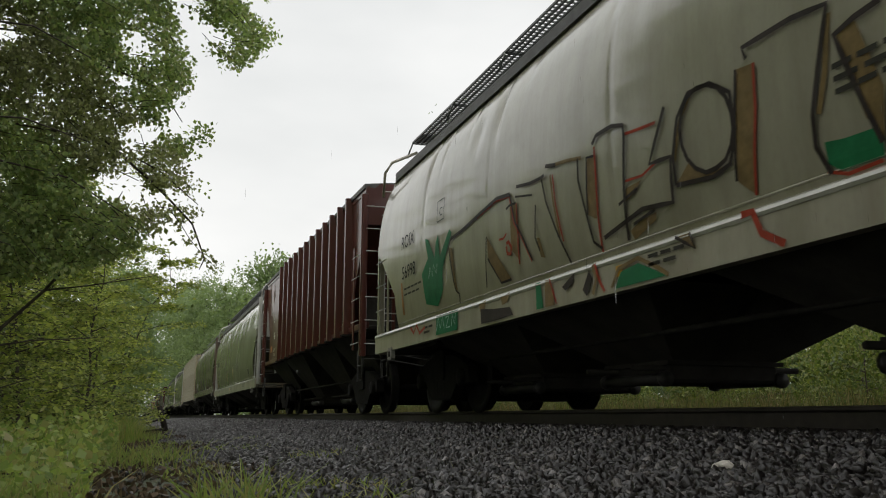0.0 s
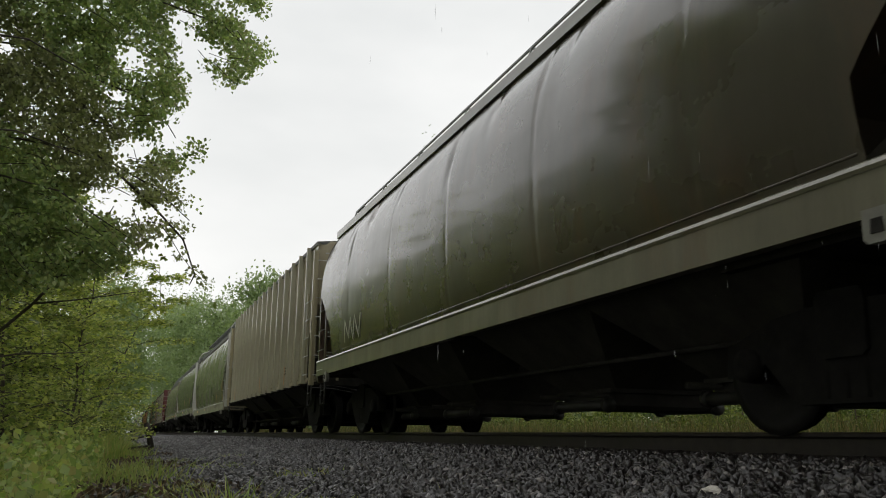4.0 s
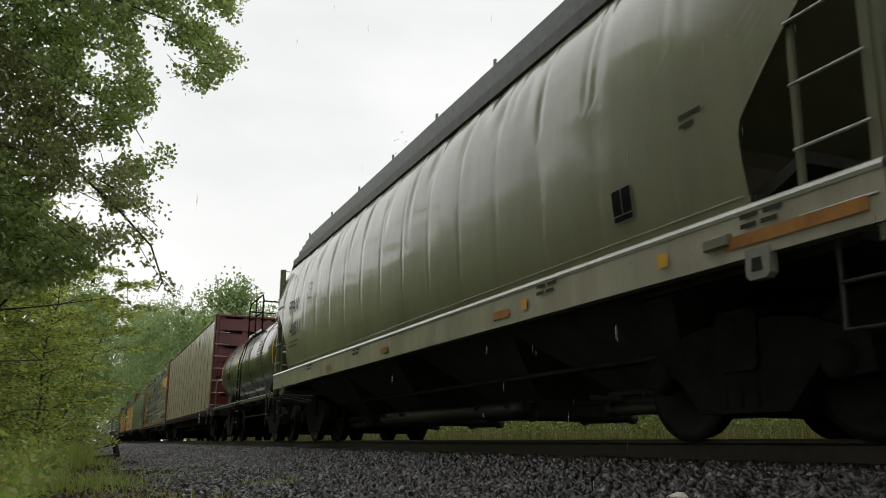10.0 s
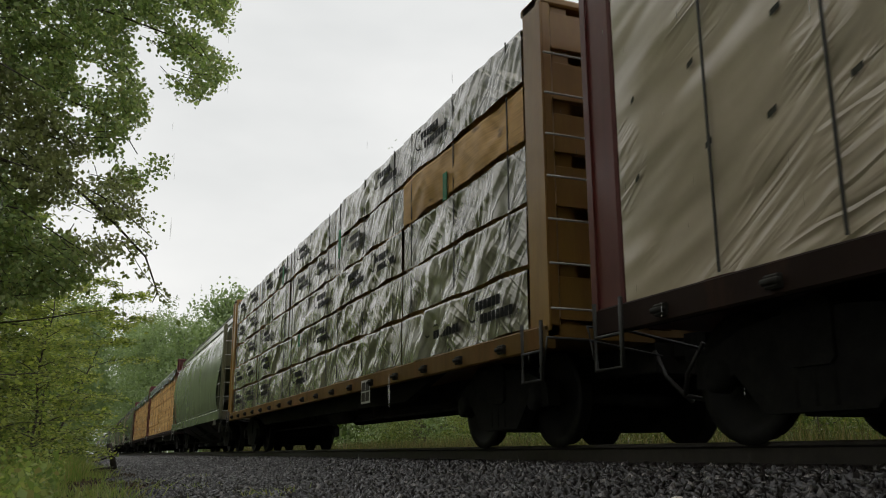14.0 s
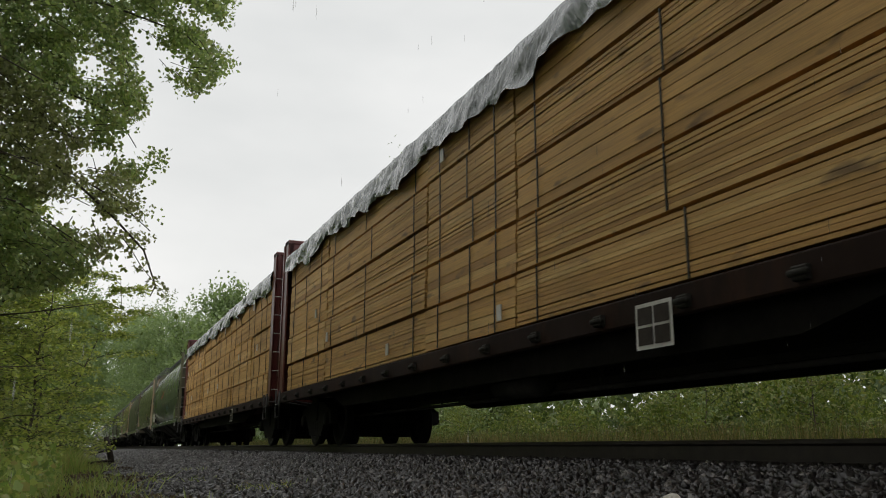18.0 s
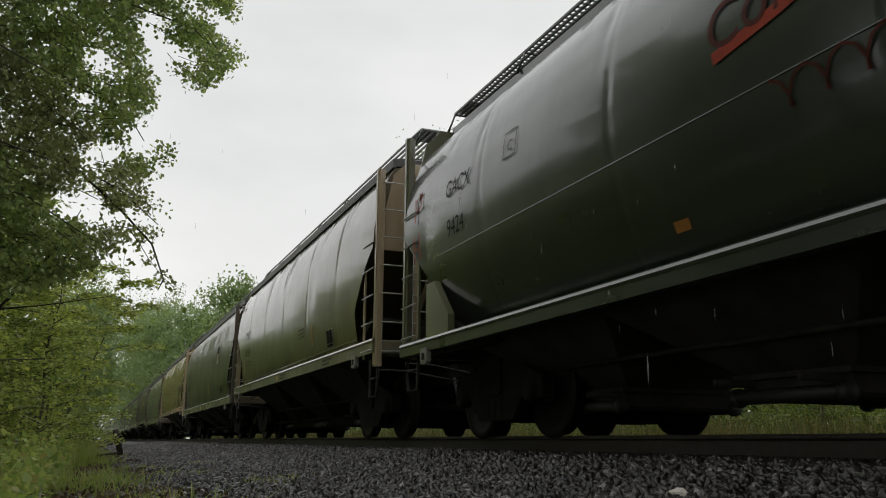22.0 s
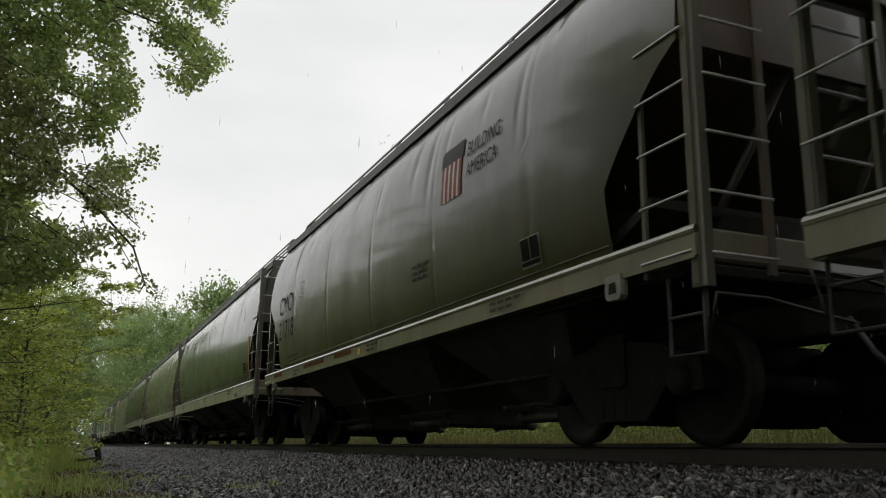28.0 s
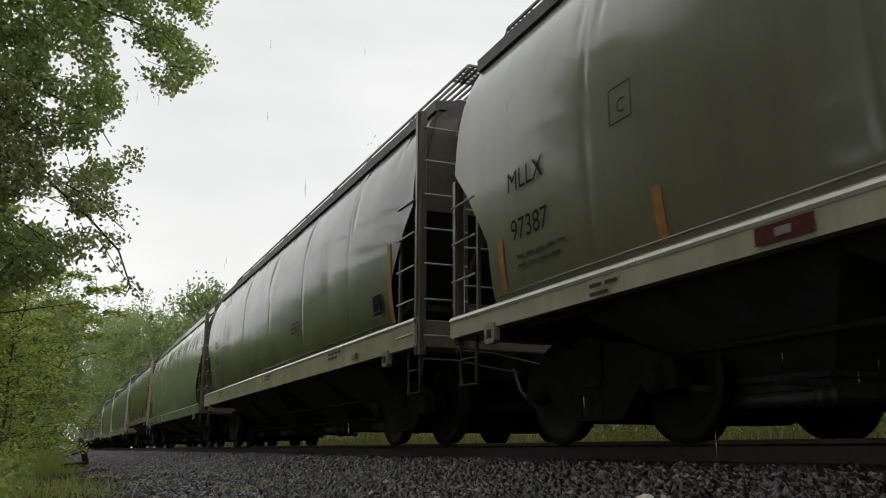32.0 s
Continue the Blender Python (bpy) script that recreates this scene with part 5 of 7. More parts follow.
def plate_box(car, Ls, prof, u, z, letter="C"):
    spray(car, Ls, prof, [[(u, z), (u + 0.27, z), (u + 0.27, z + 0.28), (u, z + 0.28), (u, z)]], 0.016, M_LETTERG, 0.012, "plate_mark")
    words(car, Ls, prof, letter, u + 0.09, z + 0.06, 0.12, M_LETTERG)


def marks(car, Ls, prof, upper, number, low, mat=M_LETTER, u=1.6, plate=True, orange=True, size=0.20, small=0.0):
    """Reporting mark over number near the far end, with small load lines below."""
    words(car, Ls, prof, upper, u, low + 1.10 - (size - 0.2) * 0.3, size, mat, 0.95)
    words(car, Ls, prof, number, u + 0.03, low + 0.64 - (size - 0.2) * 0.5, size, mat, 0.95)
    decal_bars(car, Ls, prof, u + 0.1 - small * 2, low + 0.50 + small, [0.85, 0.75], M_LETTERG, 0.028, 0.085)
    if plate:
        plate_box(car, Ls, prof, u + 1.65, low + 1.18)
    if orange:
        patch(car, "reflector", Ls, prof, 1.42, 1.50, low + 0.12, low + 0.6, M_ORANGE, 0.008, "worn orange reflective strip")


def usual(car, Ls, prof, low, panel=True, orange=(0.28, 0.55, 0.8), seed=0):
    rng = random.Random(seed)
    for q in orange:
        patch(car, "reflector", Ls, prof, Ls * q, Ls * q + 0.085, low + 0.25 + rng.uniform(0, 0.1), low + 0.66, M_ORANGE, 0.008, "worn orange reflective strip")
    if panel:
        stencil_panel(car, Ls, prof, Ls - 2.45, low + 0.16, 0.36, 0.28)
    decal_bars(car, Ls, prof, Ls * 0.62, low + 0.7, [0.55, 0.45, 0.5], M_LETTERG, 0.035, 0.075)
    sp = [(1.602, 0.0), (1.602, 2.0)]
    decal_bars(car, Ls, sp, Ls * 0.5, low - 0.07, [0.5, 0.4], M_LETTERG, 0.03, 0.065)
    decal_bars(car, Ls, sp, 2.6, low - 0.09, [0.4, 0.3], M_LETTERG, 0.03, 0.065)
    patch(car, "sill_sticker", Ls, sp, Ls * 0.47, Ls * 0.47 + 0.1, low - 0.17, low - 0.08, M_YELLOW, 0.006)
    decal_bars(car, Ls, sp, Ls * 0.78, low - 0.07, [0.65, 0.5], M_LETTERG, 0.03, 0.065)


SILLP = [(1.602, 0.0), (1.602, 2.0)]

# grey hopper with a long sprayed name across its flank
PA = fitted(ROUND, 1.39, 4.05)
SA = (1.08, 1.39)


def low_hopper(sill_z, top=4.0):
    return fitted(ROUND, sill_z[1], top), sill_z


L0 = LENGTH[0]
P, S = low_hopper((0.94, 1.22), 3.9)
c = placed(0, covered_hopper(L0, M_GREYW, "pale grey covered hopper with sprayed graffiti letters along its flank", 1, board="mesh", seams=[-5, -2.2, 0.5, 3.2, 5.6], sill_z=S, top=3.9, zc=2.55))
marks(c, L0, P, "ROIX", "56998", 1.30, u=1.48)
usual(c, L0, P, 1.22, orange=(), seed=1)


# sprayed outline: letter A
spray(c, L0, P, [[(3.68, 2.15), (4.04, 2.17), (4.59, 2.24), (5.17, 2.31), (5.53, 2.27)]], 0.0425, M_G_DARK, 0.017)
spray(c, L0, P, [[(4.58, 2.22), (5.16, 2.29), (5.53, 2.25)]], 0.029750000000000002, M_G_RED, 0.014)
spray(c, L0, P, [[(3.68, 2.15), (3.58, 2.05), (3.73, 1.48), (3.84, 1.42), (3.8, 1.31)]], 0.029750000000000002, M_G_DARK, 0.017)
spray_fill(c, L0, P, [(3.58, 2.05), (3.69, 2.03), (3.78, 1.47), (3.68, 1.5)], M_G_GOLD, 0.010)
spray(c, L0, P, [[(5.53, 2.27), (5.63, 1.95), (5.82, 1.71), (5.96, 1.48)]], 0.029750000000000002, M_G_DARK, 0.017)
spray(c, L0, P, [[(5.51, 2.24), (5.6, 1.94), (5.8, 1.7), (5.94, 1.47)]], 0.0255, M_G_RED, 0.014)
spray_fill(c, L0, P, [(4.84, 1.94), (5.19, 1.58), (5.4, 1.37), (5.13, 1.37), (4.84, 1.69)], M_G_GOLD, 0.010)
spray(c, L0, P, [[(4.84, 1.94), (4.71, 1.37)]], 0.0255, M_G_DARK, 0.017)
spray(c, L0, P, [[(4.84, 1.69), (5.13, 1.37), (5.4, 1.37)]], 0.0255, M_G_DARK, 0.017)
spray(c, L0, P, [[(5.37, 1.76), (5.43, 1.77), (5.49, 1.7), (5.46, 1.63), (5.38, 1.65), (5.36, 1.73)]], 0.0425, M_G_RED, 0.014)
spray(c, L0, P, [[(5.19, 1.84), (5.31, 1.83), (5.39, 1.87)]], 0.0255, M_G_RED, 0.014)
# sprayed outline: letter N
spray(c, L0, P, [[(5.42, 2.13), (5.51, 2.15), (5.68, 2.14)]], 0.0255, M_G_DARK, 0.017)
spray_fill(c, L0, P, [(5.51, 2.15), (5.68, 2.13), (5.66, 1.53), (5.48, 1.67)], M_G_GOLD, 0.010)
spray(c, L0, P, [[(5.68, 2.14), (5.68, 1.89), (5.65, 1.49)]], 0.0255, M_G_RED, 0.014)
spray(c, L0, P, [[(5.7, 2.31), (6.03, 2.26), (6.3, 2.25), (6.36, 2.26)]], 0.034, M_G_DARK, 0.017)
spray(c, L0, P, [[(6.3, 2.23), (6.37, 1.99), (6.56, 1.63), (6.73, 1.32)]], 0.029750000000000002, M_G_DARK, 0.017)
spray(c, L0, P, [[(5.66, 2.21), (6.07, 2.13)]], 0.02125, M_G_DARK, 0.017)
spray(c, L0, P, [[(6.14, 2.01), (6.08, 1.69), (6.15, 1.54)]], 0.0255, M_G_DARK, 0.017)
spray_fill(c, L0, P, [(6.1, 1.68), (6.16, 1.67), (6.23, 1.46), (6.14, 1.48)], M_G_GOLD, 0.010)
# sprayed outline: second letter N
spray(c, L0, P, [[(6.46, 2.32), (6.84, 2.27), (7.1, 2.22)]], 0.034, M_G_GOLD, 0.012)
spray(c, L0, P, [[(6.39, 2.34), (6.61, 2.29)]], 0.0425, M_G_DARK, 0.017)
spray(c, L0, P, [[(6.48, 2.23), (6.52, 1.94), (6.59, 1.59)]], 0.034, M_G_GOLD, 0.012)
spray(c, L0, P, [[(6.53, 2.22), (6.56, 1.93), (6.65, 1.54)]], 0.02125, M_G_RED, 0.014)
spray(c, L0, P, [[(7.04, 2.23), (7.03, 2.03), (7.13, 1.69), (7.19, 1.43), (7.31, 1.35)]], 0.029750000000000002, M_G_DARK, 0.017)
spray_fill(c, L0, P, [(7.2, 2.19), (7.33, 2.17), (7.33, 1.92), (7.29, 1.61), (7.15, 1.68)], M_G_GOLD, 0.010)
spray(c, L0, P, [[(7.15, 1.68), (7.2, 2.19), (7.33, 2.17)]], 0.0255, M_G_DARK, 0.017)
spray(c, L0, P, [[(7.34, 2.25), (7.34, 1.97), (7.32, 1.66), (7.3, 1.32)]], 0.029750000000000002, M_G_RED, 0.014)
# sprayed outline: letter E
spray(c, L0, P, [[(7.31, 2.28), (7.39, 2.34), (7.64, 2.34), (7.82, 2.29), (7.83, 2.2), (7.77, 1.74), (7.73, 1.34)]], 0.03825, M_G_DARK, 0.017)
spray(c, L0, P, [[(7.81, 2.21), (8.07, 2.18), (8.28, 2.16)]], 0.0255, M_G_RED, 0.014)
spray(c, L0, P, [[(7.78, 1.82), (8.04, 1.8), (8.24, 1.85)]], 0.02125, M_G_RED, 0.014)
spray(c, L0, P, [[(7.67, 1.65), (7.96, 1.72)]], 0.0255, M_G_DARK, 0.017)
spray_fill(c, L0, P, [(7.79, 1.76), (8.02, 1.77), (7.87, 1.68), (7.77, 1.65)], M_G_GOLD, 0.010)
spray_fill(c, L0, P, [(7.77, 1.41), (7.93, 1.46), (8.16, 1.48), (8.14, 1.42), (7.81, 1.33)], M_G_GOLD, 0.010)
spray(c, L0, P, [[(7.84, 1.45), (8.16, 1.5)]], 0.0255, M_G_DARK, 0.017)
spray(c, L0, P, [[(8.41, 2.24), (8.16, 1.86), (8.44, 1.84), (8.4, 1.5), (7.99, 1.54), (7.37, 1.43)]], 0.03825, M_G_DARK, 0.017)
# sprayed outline: letter O
spray(c, L0, P, [[(9.16, 1.82), (9.12, 1.72), (9.05, 1.64), (8.94, 1.61), (8.83, 1.61), (8.72, 1.67), (8.64, 1.76), (8.59, 1.88), (8.58, 2.01), (8.62, 2.13), (8.7, 2.21), (8.81, 2.24), (8.93, 2.22), (9.04, 2.16), (9.12, 2.06), (9.16, 1.94), (9.16, 1.82)]], 0.034, M_G_DARK, 0.017)
spray(c, L0, P, [[(8.47, 1.61), (8.47, 1.83), (8.56, 2.1), (8.71, 2.24), (8.96, 2.22), (9.16, 2.08), (9.18, 1.82), (9.09, 1.6), (8.9, 1.56), (8.47, 1.61)]], 0.034, M_G_DARK, 0.017)
spray(c, L0, P, [[(8.48, 1.79), (8.58, 2.07), (8.72, 2.21)]], 0.034, M_G_GOLD, 0.012)
spray_fill(c, L0, P, [(8.47, 1.62), (8.63, 1.73), (8.83, 1.61), (9.08, 1.6), (8.9, 1.56)], M_G_GOLD, 0.010)
# sprayed outline: tall letter with gold post
spray(c, L0, P, [[(9.35, 2.24), (9.32, 2.33), (9.77, 2.33), (10.06, 2.29), (10.02, 2.16), (9.86, 1.68), (9.84, 1.49), (9.91, 1.31)]], 0.03825, M_G_DARK, 0.017)
spray_fill(c, L0, P, [(9.24, 2.21), (9.41, 2.19), (9.39, 1.88), (9.27, 1.34), (9.12, 1.47)], M_G_GOLD, 0.010)
spray(c, L0, P, [[(9.41, 2.19), (9.39, 1.88), (9.27, 1.34)]], 0.0255, M_G_RED, 0.014)
spray(c, L0, P, [[(9.24, 2.21), (9.12, 1.47)]], 0.0255, M_G_DARK, 0.017)
spray(c, L0, P, [[(10.06, 2.23), (9.99, 1.9), (9.9, 1.67)]], 0.0425, M_G_GOLD, 0.012)
# sprayed outline: last letter and its green foot
spray_fill(c, L0, P, [(10.1, 2.08), (10.24, 2.11), (10.37, 1.67), (10.31, 1.4), (10.22, 1.54)], M_G_GOLD, 0.010)
spray(c, L0, P, [[(10.43, 2.14), (10.24, 2.12), (10.09, 2.08), (10.3, 1.38)]], 0.03825, M_G_DARK, 0.017)
spray_fill(c, L0, P, [(9.9, 1.5), (10.04, 1.48), (10.32, 1.47), (10.28, 1.31), (9.98, 1.31), (9.9, 1.37)], M_G_GREEN, 0.009)
spray(c, L0, P, [[(9.88, 1.33), (10.02, 1.28), (10.27, 1.29)]], 0.02125, M_G_RED, 0.014)
# sprayed outline: open palm
spray_fill(c, L0, P, [(2.61, 2.36), (2.73, 2.06), (2.44, 1.88), (2.53, 1.45), (2.99, 1.37), (3.25, 1.55), (3.31, 1.84), (3.69, 2.23), (3.61, 2.29), (3.21, 2.0), (3.17, 2.31), (3.07, 2.22), (3.01, 2.02), (2.76, 2.31)], M_G_GREEN, 0.009)
spray(c, L0, P, [[(2.75, 1.78), (2.82, 1.92), (2.9, 1.78), (2.97, 1.93), (3.06, 1.8), (3.12, 1.92)]], 0.02, M_G_MINT, 0.015)
# sprayed patches on the sill
spray_fill(c, L0, SILLP, [(3.11, 1.215), (3.92, 1.215), (3.9, 0.97), (3.09, 0.97)], M_G_GREEN, 0.009)
spray(c, L0, SILLP, [[(7.29, 1.215), (7.35, 1.07), (7.44, 0.955)]], 0.034, M_G_RED, 0.014)
spray(c, L0, SILLP, [[(7.25, 1.215), (7.3, 1.08), (7.24, 0.955)]], 0.0425, M_G_GOLD, 0.012)
spray_fill(c, L0, SILLP, [(6.11, 1.215), (6.22, 1.215), (6.27, 0.955), (6.12, 0.955)], M_G_GREEN, 0.009)
spray_fill(c, L0, SILLP, [(6.32, 1.215), (6.42, 1.215), (6.51, 0.955), (6.31, 0.955)], M_G_GOLD, 0.010)
spray(c, L0, SILLP, [[(6.42, 1.215), (6.56, 0.96)]], 0.0255, M_G_RED, 0.014)
spray_fill(c, L0, SILLP, [(4.66, 1.13), (5.04, 1.09), (5.48, 1.06), (5.56, 0.97), (5.17, 0.955), (4.68, 0.96)], M_G_DARK, 0.011)
spray_fill(c, L0, SILLP, [(4.62, 1.19), (4.83, 1.215), (4.78, 1.11), (4.65, 1.1)], M_G_GOLD, 0.010)
spray_fill(c, L0, SILLP, [(5.23, 1.19), (5.5, 1.215), (5.42, 1.12), (5.29, 1.1)], M_G_GOLD, 0.010)
spray_fill(c, L0, SILLP, [(6.67, 1.1), (6.92, 1.2), (6.86, 1.09), (6.73, 1.06)], M_G_DARK, 0.011)
spray_fill(c, L0, SILLP, [(7.06, 1.02), (7.18, 1.18), (7.24, 1.09), (7.13, 0.955)], M_G_DARK, 0.011)
spray(c, L0, SILLP, [[(1.99, 1.18), (2.15, 1.08), (2.27, 1.18), (2.42, 1.06), (2.65, 1.12)]], 0.0425, M_G_RED, 0.014)
spray_fill(c, L0, SILLP, [(7.6, 0.955), (7.69, 1.08), (7.96, 1.11), (8.2, 1.01), (8.33, 0.955)], M_G_GREEN, 0.009)
spray(c, L0, SILLP, [[(7.55, 0.97), (7.66, 1.11), (7.96, 1.15), (8.23, 1.03), (8.36, 0.955)]], 0.034, M_G_GOLD, 0.012)
spray(c, L0, SILLP, [[(9.2, 1.215), (9.31, 1.215), (9.38, 1.06), (9.58, 0.955)]], 0.051, M_G_RED, 0.014)
spray_fill(c, L0, SILLP, [(8.47, 1.215), (8.7, 1.09), (8.64, 1.215)], M_G_GOLD, 0.010)
spray(c, L0, SILLP, [[(8.47, 1.215), (8.7, 1.09), (8.64, 1.215)]], 0.0255, M_G_DARK, 0.017)
spray(c, L0, SILLP, [[(3.15, 1.02), (3.22, 1.18), (3.3, 1.04), (3.38, 1.18), (3.45, 1.03)], [(3.5, 1.16), (3.62, 1.17), (3.52, 1.03), (3.66, 1.03)], [(3.72, 1.03), (3.74, 1.17), (3.84, 1.04), (3.86, 1.18)]], 0.022, M_G_MINT, 0.02)

# oxide red ribbed hopper with white stencils
L1 = LENGTH[1]
c = placed(1, ribbed_hopper(L1, M_RED, "oxide red ribbed hopper with white stencilled numbers", 12, 2, 0.13, 1.50, 3.4, 0.8, (3.3, 11.62)))
RP = [(1.56, 0.0), (1.56, 5.0)]
RQ = [(1.462, 0.0), (1.462, 5.0)]
words(c, L1, RQ, "46", 1.8, 2.2, 0.23, M_LETTERW, 0.85)
words(c, L1, RQ, "62", 2.45, 2.2, 0.23, M_LETTERW, 0.85)
words(c, L1, RQ, "LD LMT", 1.78, 1.83, 0.095, M_LETTERW, 0.85)
words(c, L1, RQ, "LT WT", 1.78, 1.68, 0.095, M_LETTERW, 0.85)
words(c, L1, RQ, "2215", 2.55, 1.84, 0.095, M_LETTERW, 0.9)
words(c, L1, RQ, "A", 1.8, 2.66, 0.2, M_LETTERW, 0.85)
decal_bars(c, L1, RQ, 4.5, 2.2, [0.3, 0.25, 0.3], M_LETTERW, 0.03, 0.07)
patch(c, "reflector", L1, RQ, 1.22, 1.55, 1.84, 2.02, M_ORANGE, 0.01)
stencil_panel(c, L1, RQ, 11.04, 1.72, 0.34, 0.28)
decal_bars(c, L1, RQ, 6.6, 2.4, [0.35, 0.35, 0.3, 0.35, 0.3], M_ORANGE, 0.035, 0.08)

L2 = LENGTH[2]
P, S = low_hopper((0.88, 1.17), 4.0)
c = placed(2, covered_hopper(L2, M_GREY, "light grey covered hopper with pale upper end plate and black marks", 3, end=M_ENDPALE, board="mesh", sill_z=S, top=4.0, zc=2.6))
marks(c, L2, P, "EQUX", "631534", 1.18)
usual(c, L2, P, 1.17, seed=3, orange=(0.37, 0.525))

L3 = LENGTH[3]
c = placed(3, covered_hopper(L3, M_BROWNBLK, "dark glossy brown covered hopper with dull brown end plates", 4, end=paint("paint_end_brown", (0.12, 0.08, 0.06), 0.4, 0.5, 0.3),
                             sill=M_SILLD, board="low", roof_mat=M_GREYD, sill_z=(1.12, 1.41)))
spray(c, L3, PA, [[(2.2, 1.6), (2.3, 2.0), (2.5, 1.65), (2.7, 2.0), (2.8, 1.6), (3.0, 2.0), (3.2, 1.6), (3.4, 2.0)]], 0.05, M_LETTERW)

L4 = LENGTH[4]
c = placed(4, ribbed_hopper(L4, M_RIBGREY, "weathered grey ribbed hopper with dented flank panels", 16, 5, 0.12, 1.08, 2.75, 0.9, None, M_SILL, 0.055,
                              [1.3, 2.0, 2.75, 3.52, 4.29] + [5.07 + 0.968 * k for k in range(11)]))
words(c, L4, RQ, "RO", 1.7, 2.42, 0.22, M_LETTER, 0.8)
words(c, L4, RQ, "IX", 2.5, 2.45, 0.22, M_LETTER, 0.8)
words(c, L4, RQ, "58", 1.7, 1.98, 0.22, M_LETTER, 0.8)
words(c, L4, RQ, "528", 2.42, 2.02, 0.22, M_LETTER, 0.72)
plate_box(c, L4, RQ, 3.45, 2.5)
for u in (2.3, 8.25, 12.38):
    patch(c, "reflector", L4, RP, u, u + 0.09, 1.14, 1.6, M_ORANGE, 0.004, "worn orange reflective strip")
stencil_panel(c, L4, RQ, 13.42, 1.40, 0.42, 0.32)
patch(c, "sill_sticker", L4, RQ, 12.75, 12.85, 1.5, 1.6, M_YELLOW)
patch(c, "sill_sticker", L4, RQ, 14.35, 14.47, 1.4, 1.6, M_YELLOW)
decal_bars(c, L4, RQ, 11.95, 1.6, [0.3, 0.25, 0.3], M_LETTERG, 0.03, 0.07)
decal_bars(c, L4, RQ, 10.2, 1.5, [0.25, 0.2], M_LETTERG, 0.03, 0.07)

L5 = LENGTH[5]
P, S = low_hopper((0.87, 1.17), 4.0)
c = placed(5, covered_hopper(L5, M_GREY, "grey covered hopper with an orange strip beside its number", 6, end=M_ENDPALE, board="mesh", sill=M_SILL, sill_z=S, top=4.0, zc=2.6, cut=0.8))
marks(c, L5, P, "UTCX", "48231", 1.16, u=1.45)
usual(c, L5, P, 1.17, False, (), 6)
patch(c, "reflector", L5, P, 14.1, 14.22, 1.22, 2.12, M_ORANGE, 0.008, "long orange reflective strip")
patch(c, "reflector", L5, P, 11.93, 12.04, 1.22, 1.58, M_ORANGE, 0.008, "worn orange reflective strip")
stencil_panel(c, L5, P, 9.88, 1.53, 0.2, 0.25)
decal_bars(c, L5, P, 12.1, 1.68, [0.5, 0.45], M_LETTERG, 0.04, 0.09)
decal_bars(c, L5, P, 12.8, 1.72, [0.45, 0.4, 0.35], M_LETTERG, 0.035, 0.08)
decal_bars(c, L5, P, 13.45, 2.1, [0.5, 0.3], M_LETTERG, 0.04, 0.09)
part("sill_box", Shape().box(-1.64, -1.60, L5 / 2 - 12.98, L5 / 2 - 12.78, 1.05, 1.14, 0.01), M_SILLD, c)
patch(c, "sill_sticker", L5, SILLP, 2.95, 3.12, 0.98, 1.08, M_YELLOW, 0.014)
patch(c, "sill_sticker", L5, SILLP, 2.65, 2.78, 0.97, 1.07, M_WHITEP, 0.014)

L6 = LENGTH[6]
c = placed(6, covered_hopper(L6, M_GREYD, "darker grey covered hopper with pale sill and black marks", 7, end=M_ENDPALE, board="low", sill=M_SILL, sill_z=SA))
marks(c, L6, PA, "FPAX", "715127", 1.45, u=1.5)
usual(c, L6, PA, 1.39, seed=7, orange=(0.525, 0.8))

L7 = LENGTH[7]
c = placed(7, covered_hopper(L7, M_MOSS, "grey-green covered hopper with close seams and orange sill stickers", 8, end=M_GREYD, board="slat", sill=M_SILL,
                             seams=[-L7 / 2 + 0.8 + k * 0.95 for k in range(16)], sill_z=SA, top=3.85))
P7 = fitted(ROUND, 1.39, 3.85)
marks(c, L7, P7, "FPAX", "140011", 1.45, u=1.3, orange=False, size=0.29)
stencil_panel(c, L7, P7, 13.3, 1.62, 0.28, 0.28)
part("sill_box", Shape().box(-1.64, -1.60, L7 / 2 - 14.66, L7 / 2 - 14.42, 1.17, 1.25, 0.01), M_SILLD, c)
decal_bars(c, L7, P7, 14.2, 2.2, [0.3, 0.2], M_LETTERG, 0.03, 0.07)
for u, w in ((4.6, 0.3), (7.6, 0.3), (11.2, 0.35), (14.6, 1.1)):
    patch(c, "sill_sticker", L7, SILLP, u, u + w, 1.14, 1.22, M_ORANGE, 0.014, "orange sill sticker")
for u in (11.8, 13.9):
    patch(c, "sill_sticker", L7, SILLP, u, u + 0.12, 1.16, 1.26, M_YELLOW, 0.014)
for u in (3.2, 6.2, 12.1, 14.75):
    decal_bars(c, L7, SILLP, u, 1.34, [0.4, 0.35], M_LETTERG, 0.03, 0.06)
part("pipe_outlet", Shape().rod([(-0.82, -2.4, 0.33), (-0.82, 2.4, 0.33)], 0.09, 12), M_DULL, c)

placed(8, tank_car(LENGTH[8], "wet black tank car with yellow reflective strips and roof platform"))
placed(9, centerbeam(LENGTH[9], M_BEAMRED, "red centre-beam flatcar loaded with lumber under cream wrap", load_cream, 21, 15.55))
placed(10, centerbeam(LENGTH[10], M_BEAMYEL, "yellow centre-beam flatcar stacked with crumpled silver-wrapped lumber packs", load_silver, 22, 13.3))

L11 = LENGTH[11]
P, S = low_hopper((0.95, 1.21), 3.95)
c = placed(11, covered_hopper(L11, M_GREEN, "pale grey-green covered hopper with grey ends", 12, end=M_GREYD, board="low", sill=M_GREEN, roof_mat=M_GREYD, sill_z=S, top=3.95, zc=2.6))
patch(c, "reflector", L11, P, 1.2, 1.32, 1.5, 2.1, M_ORANGE)

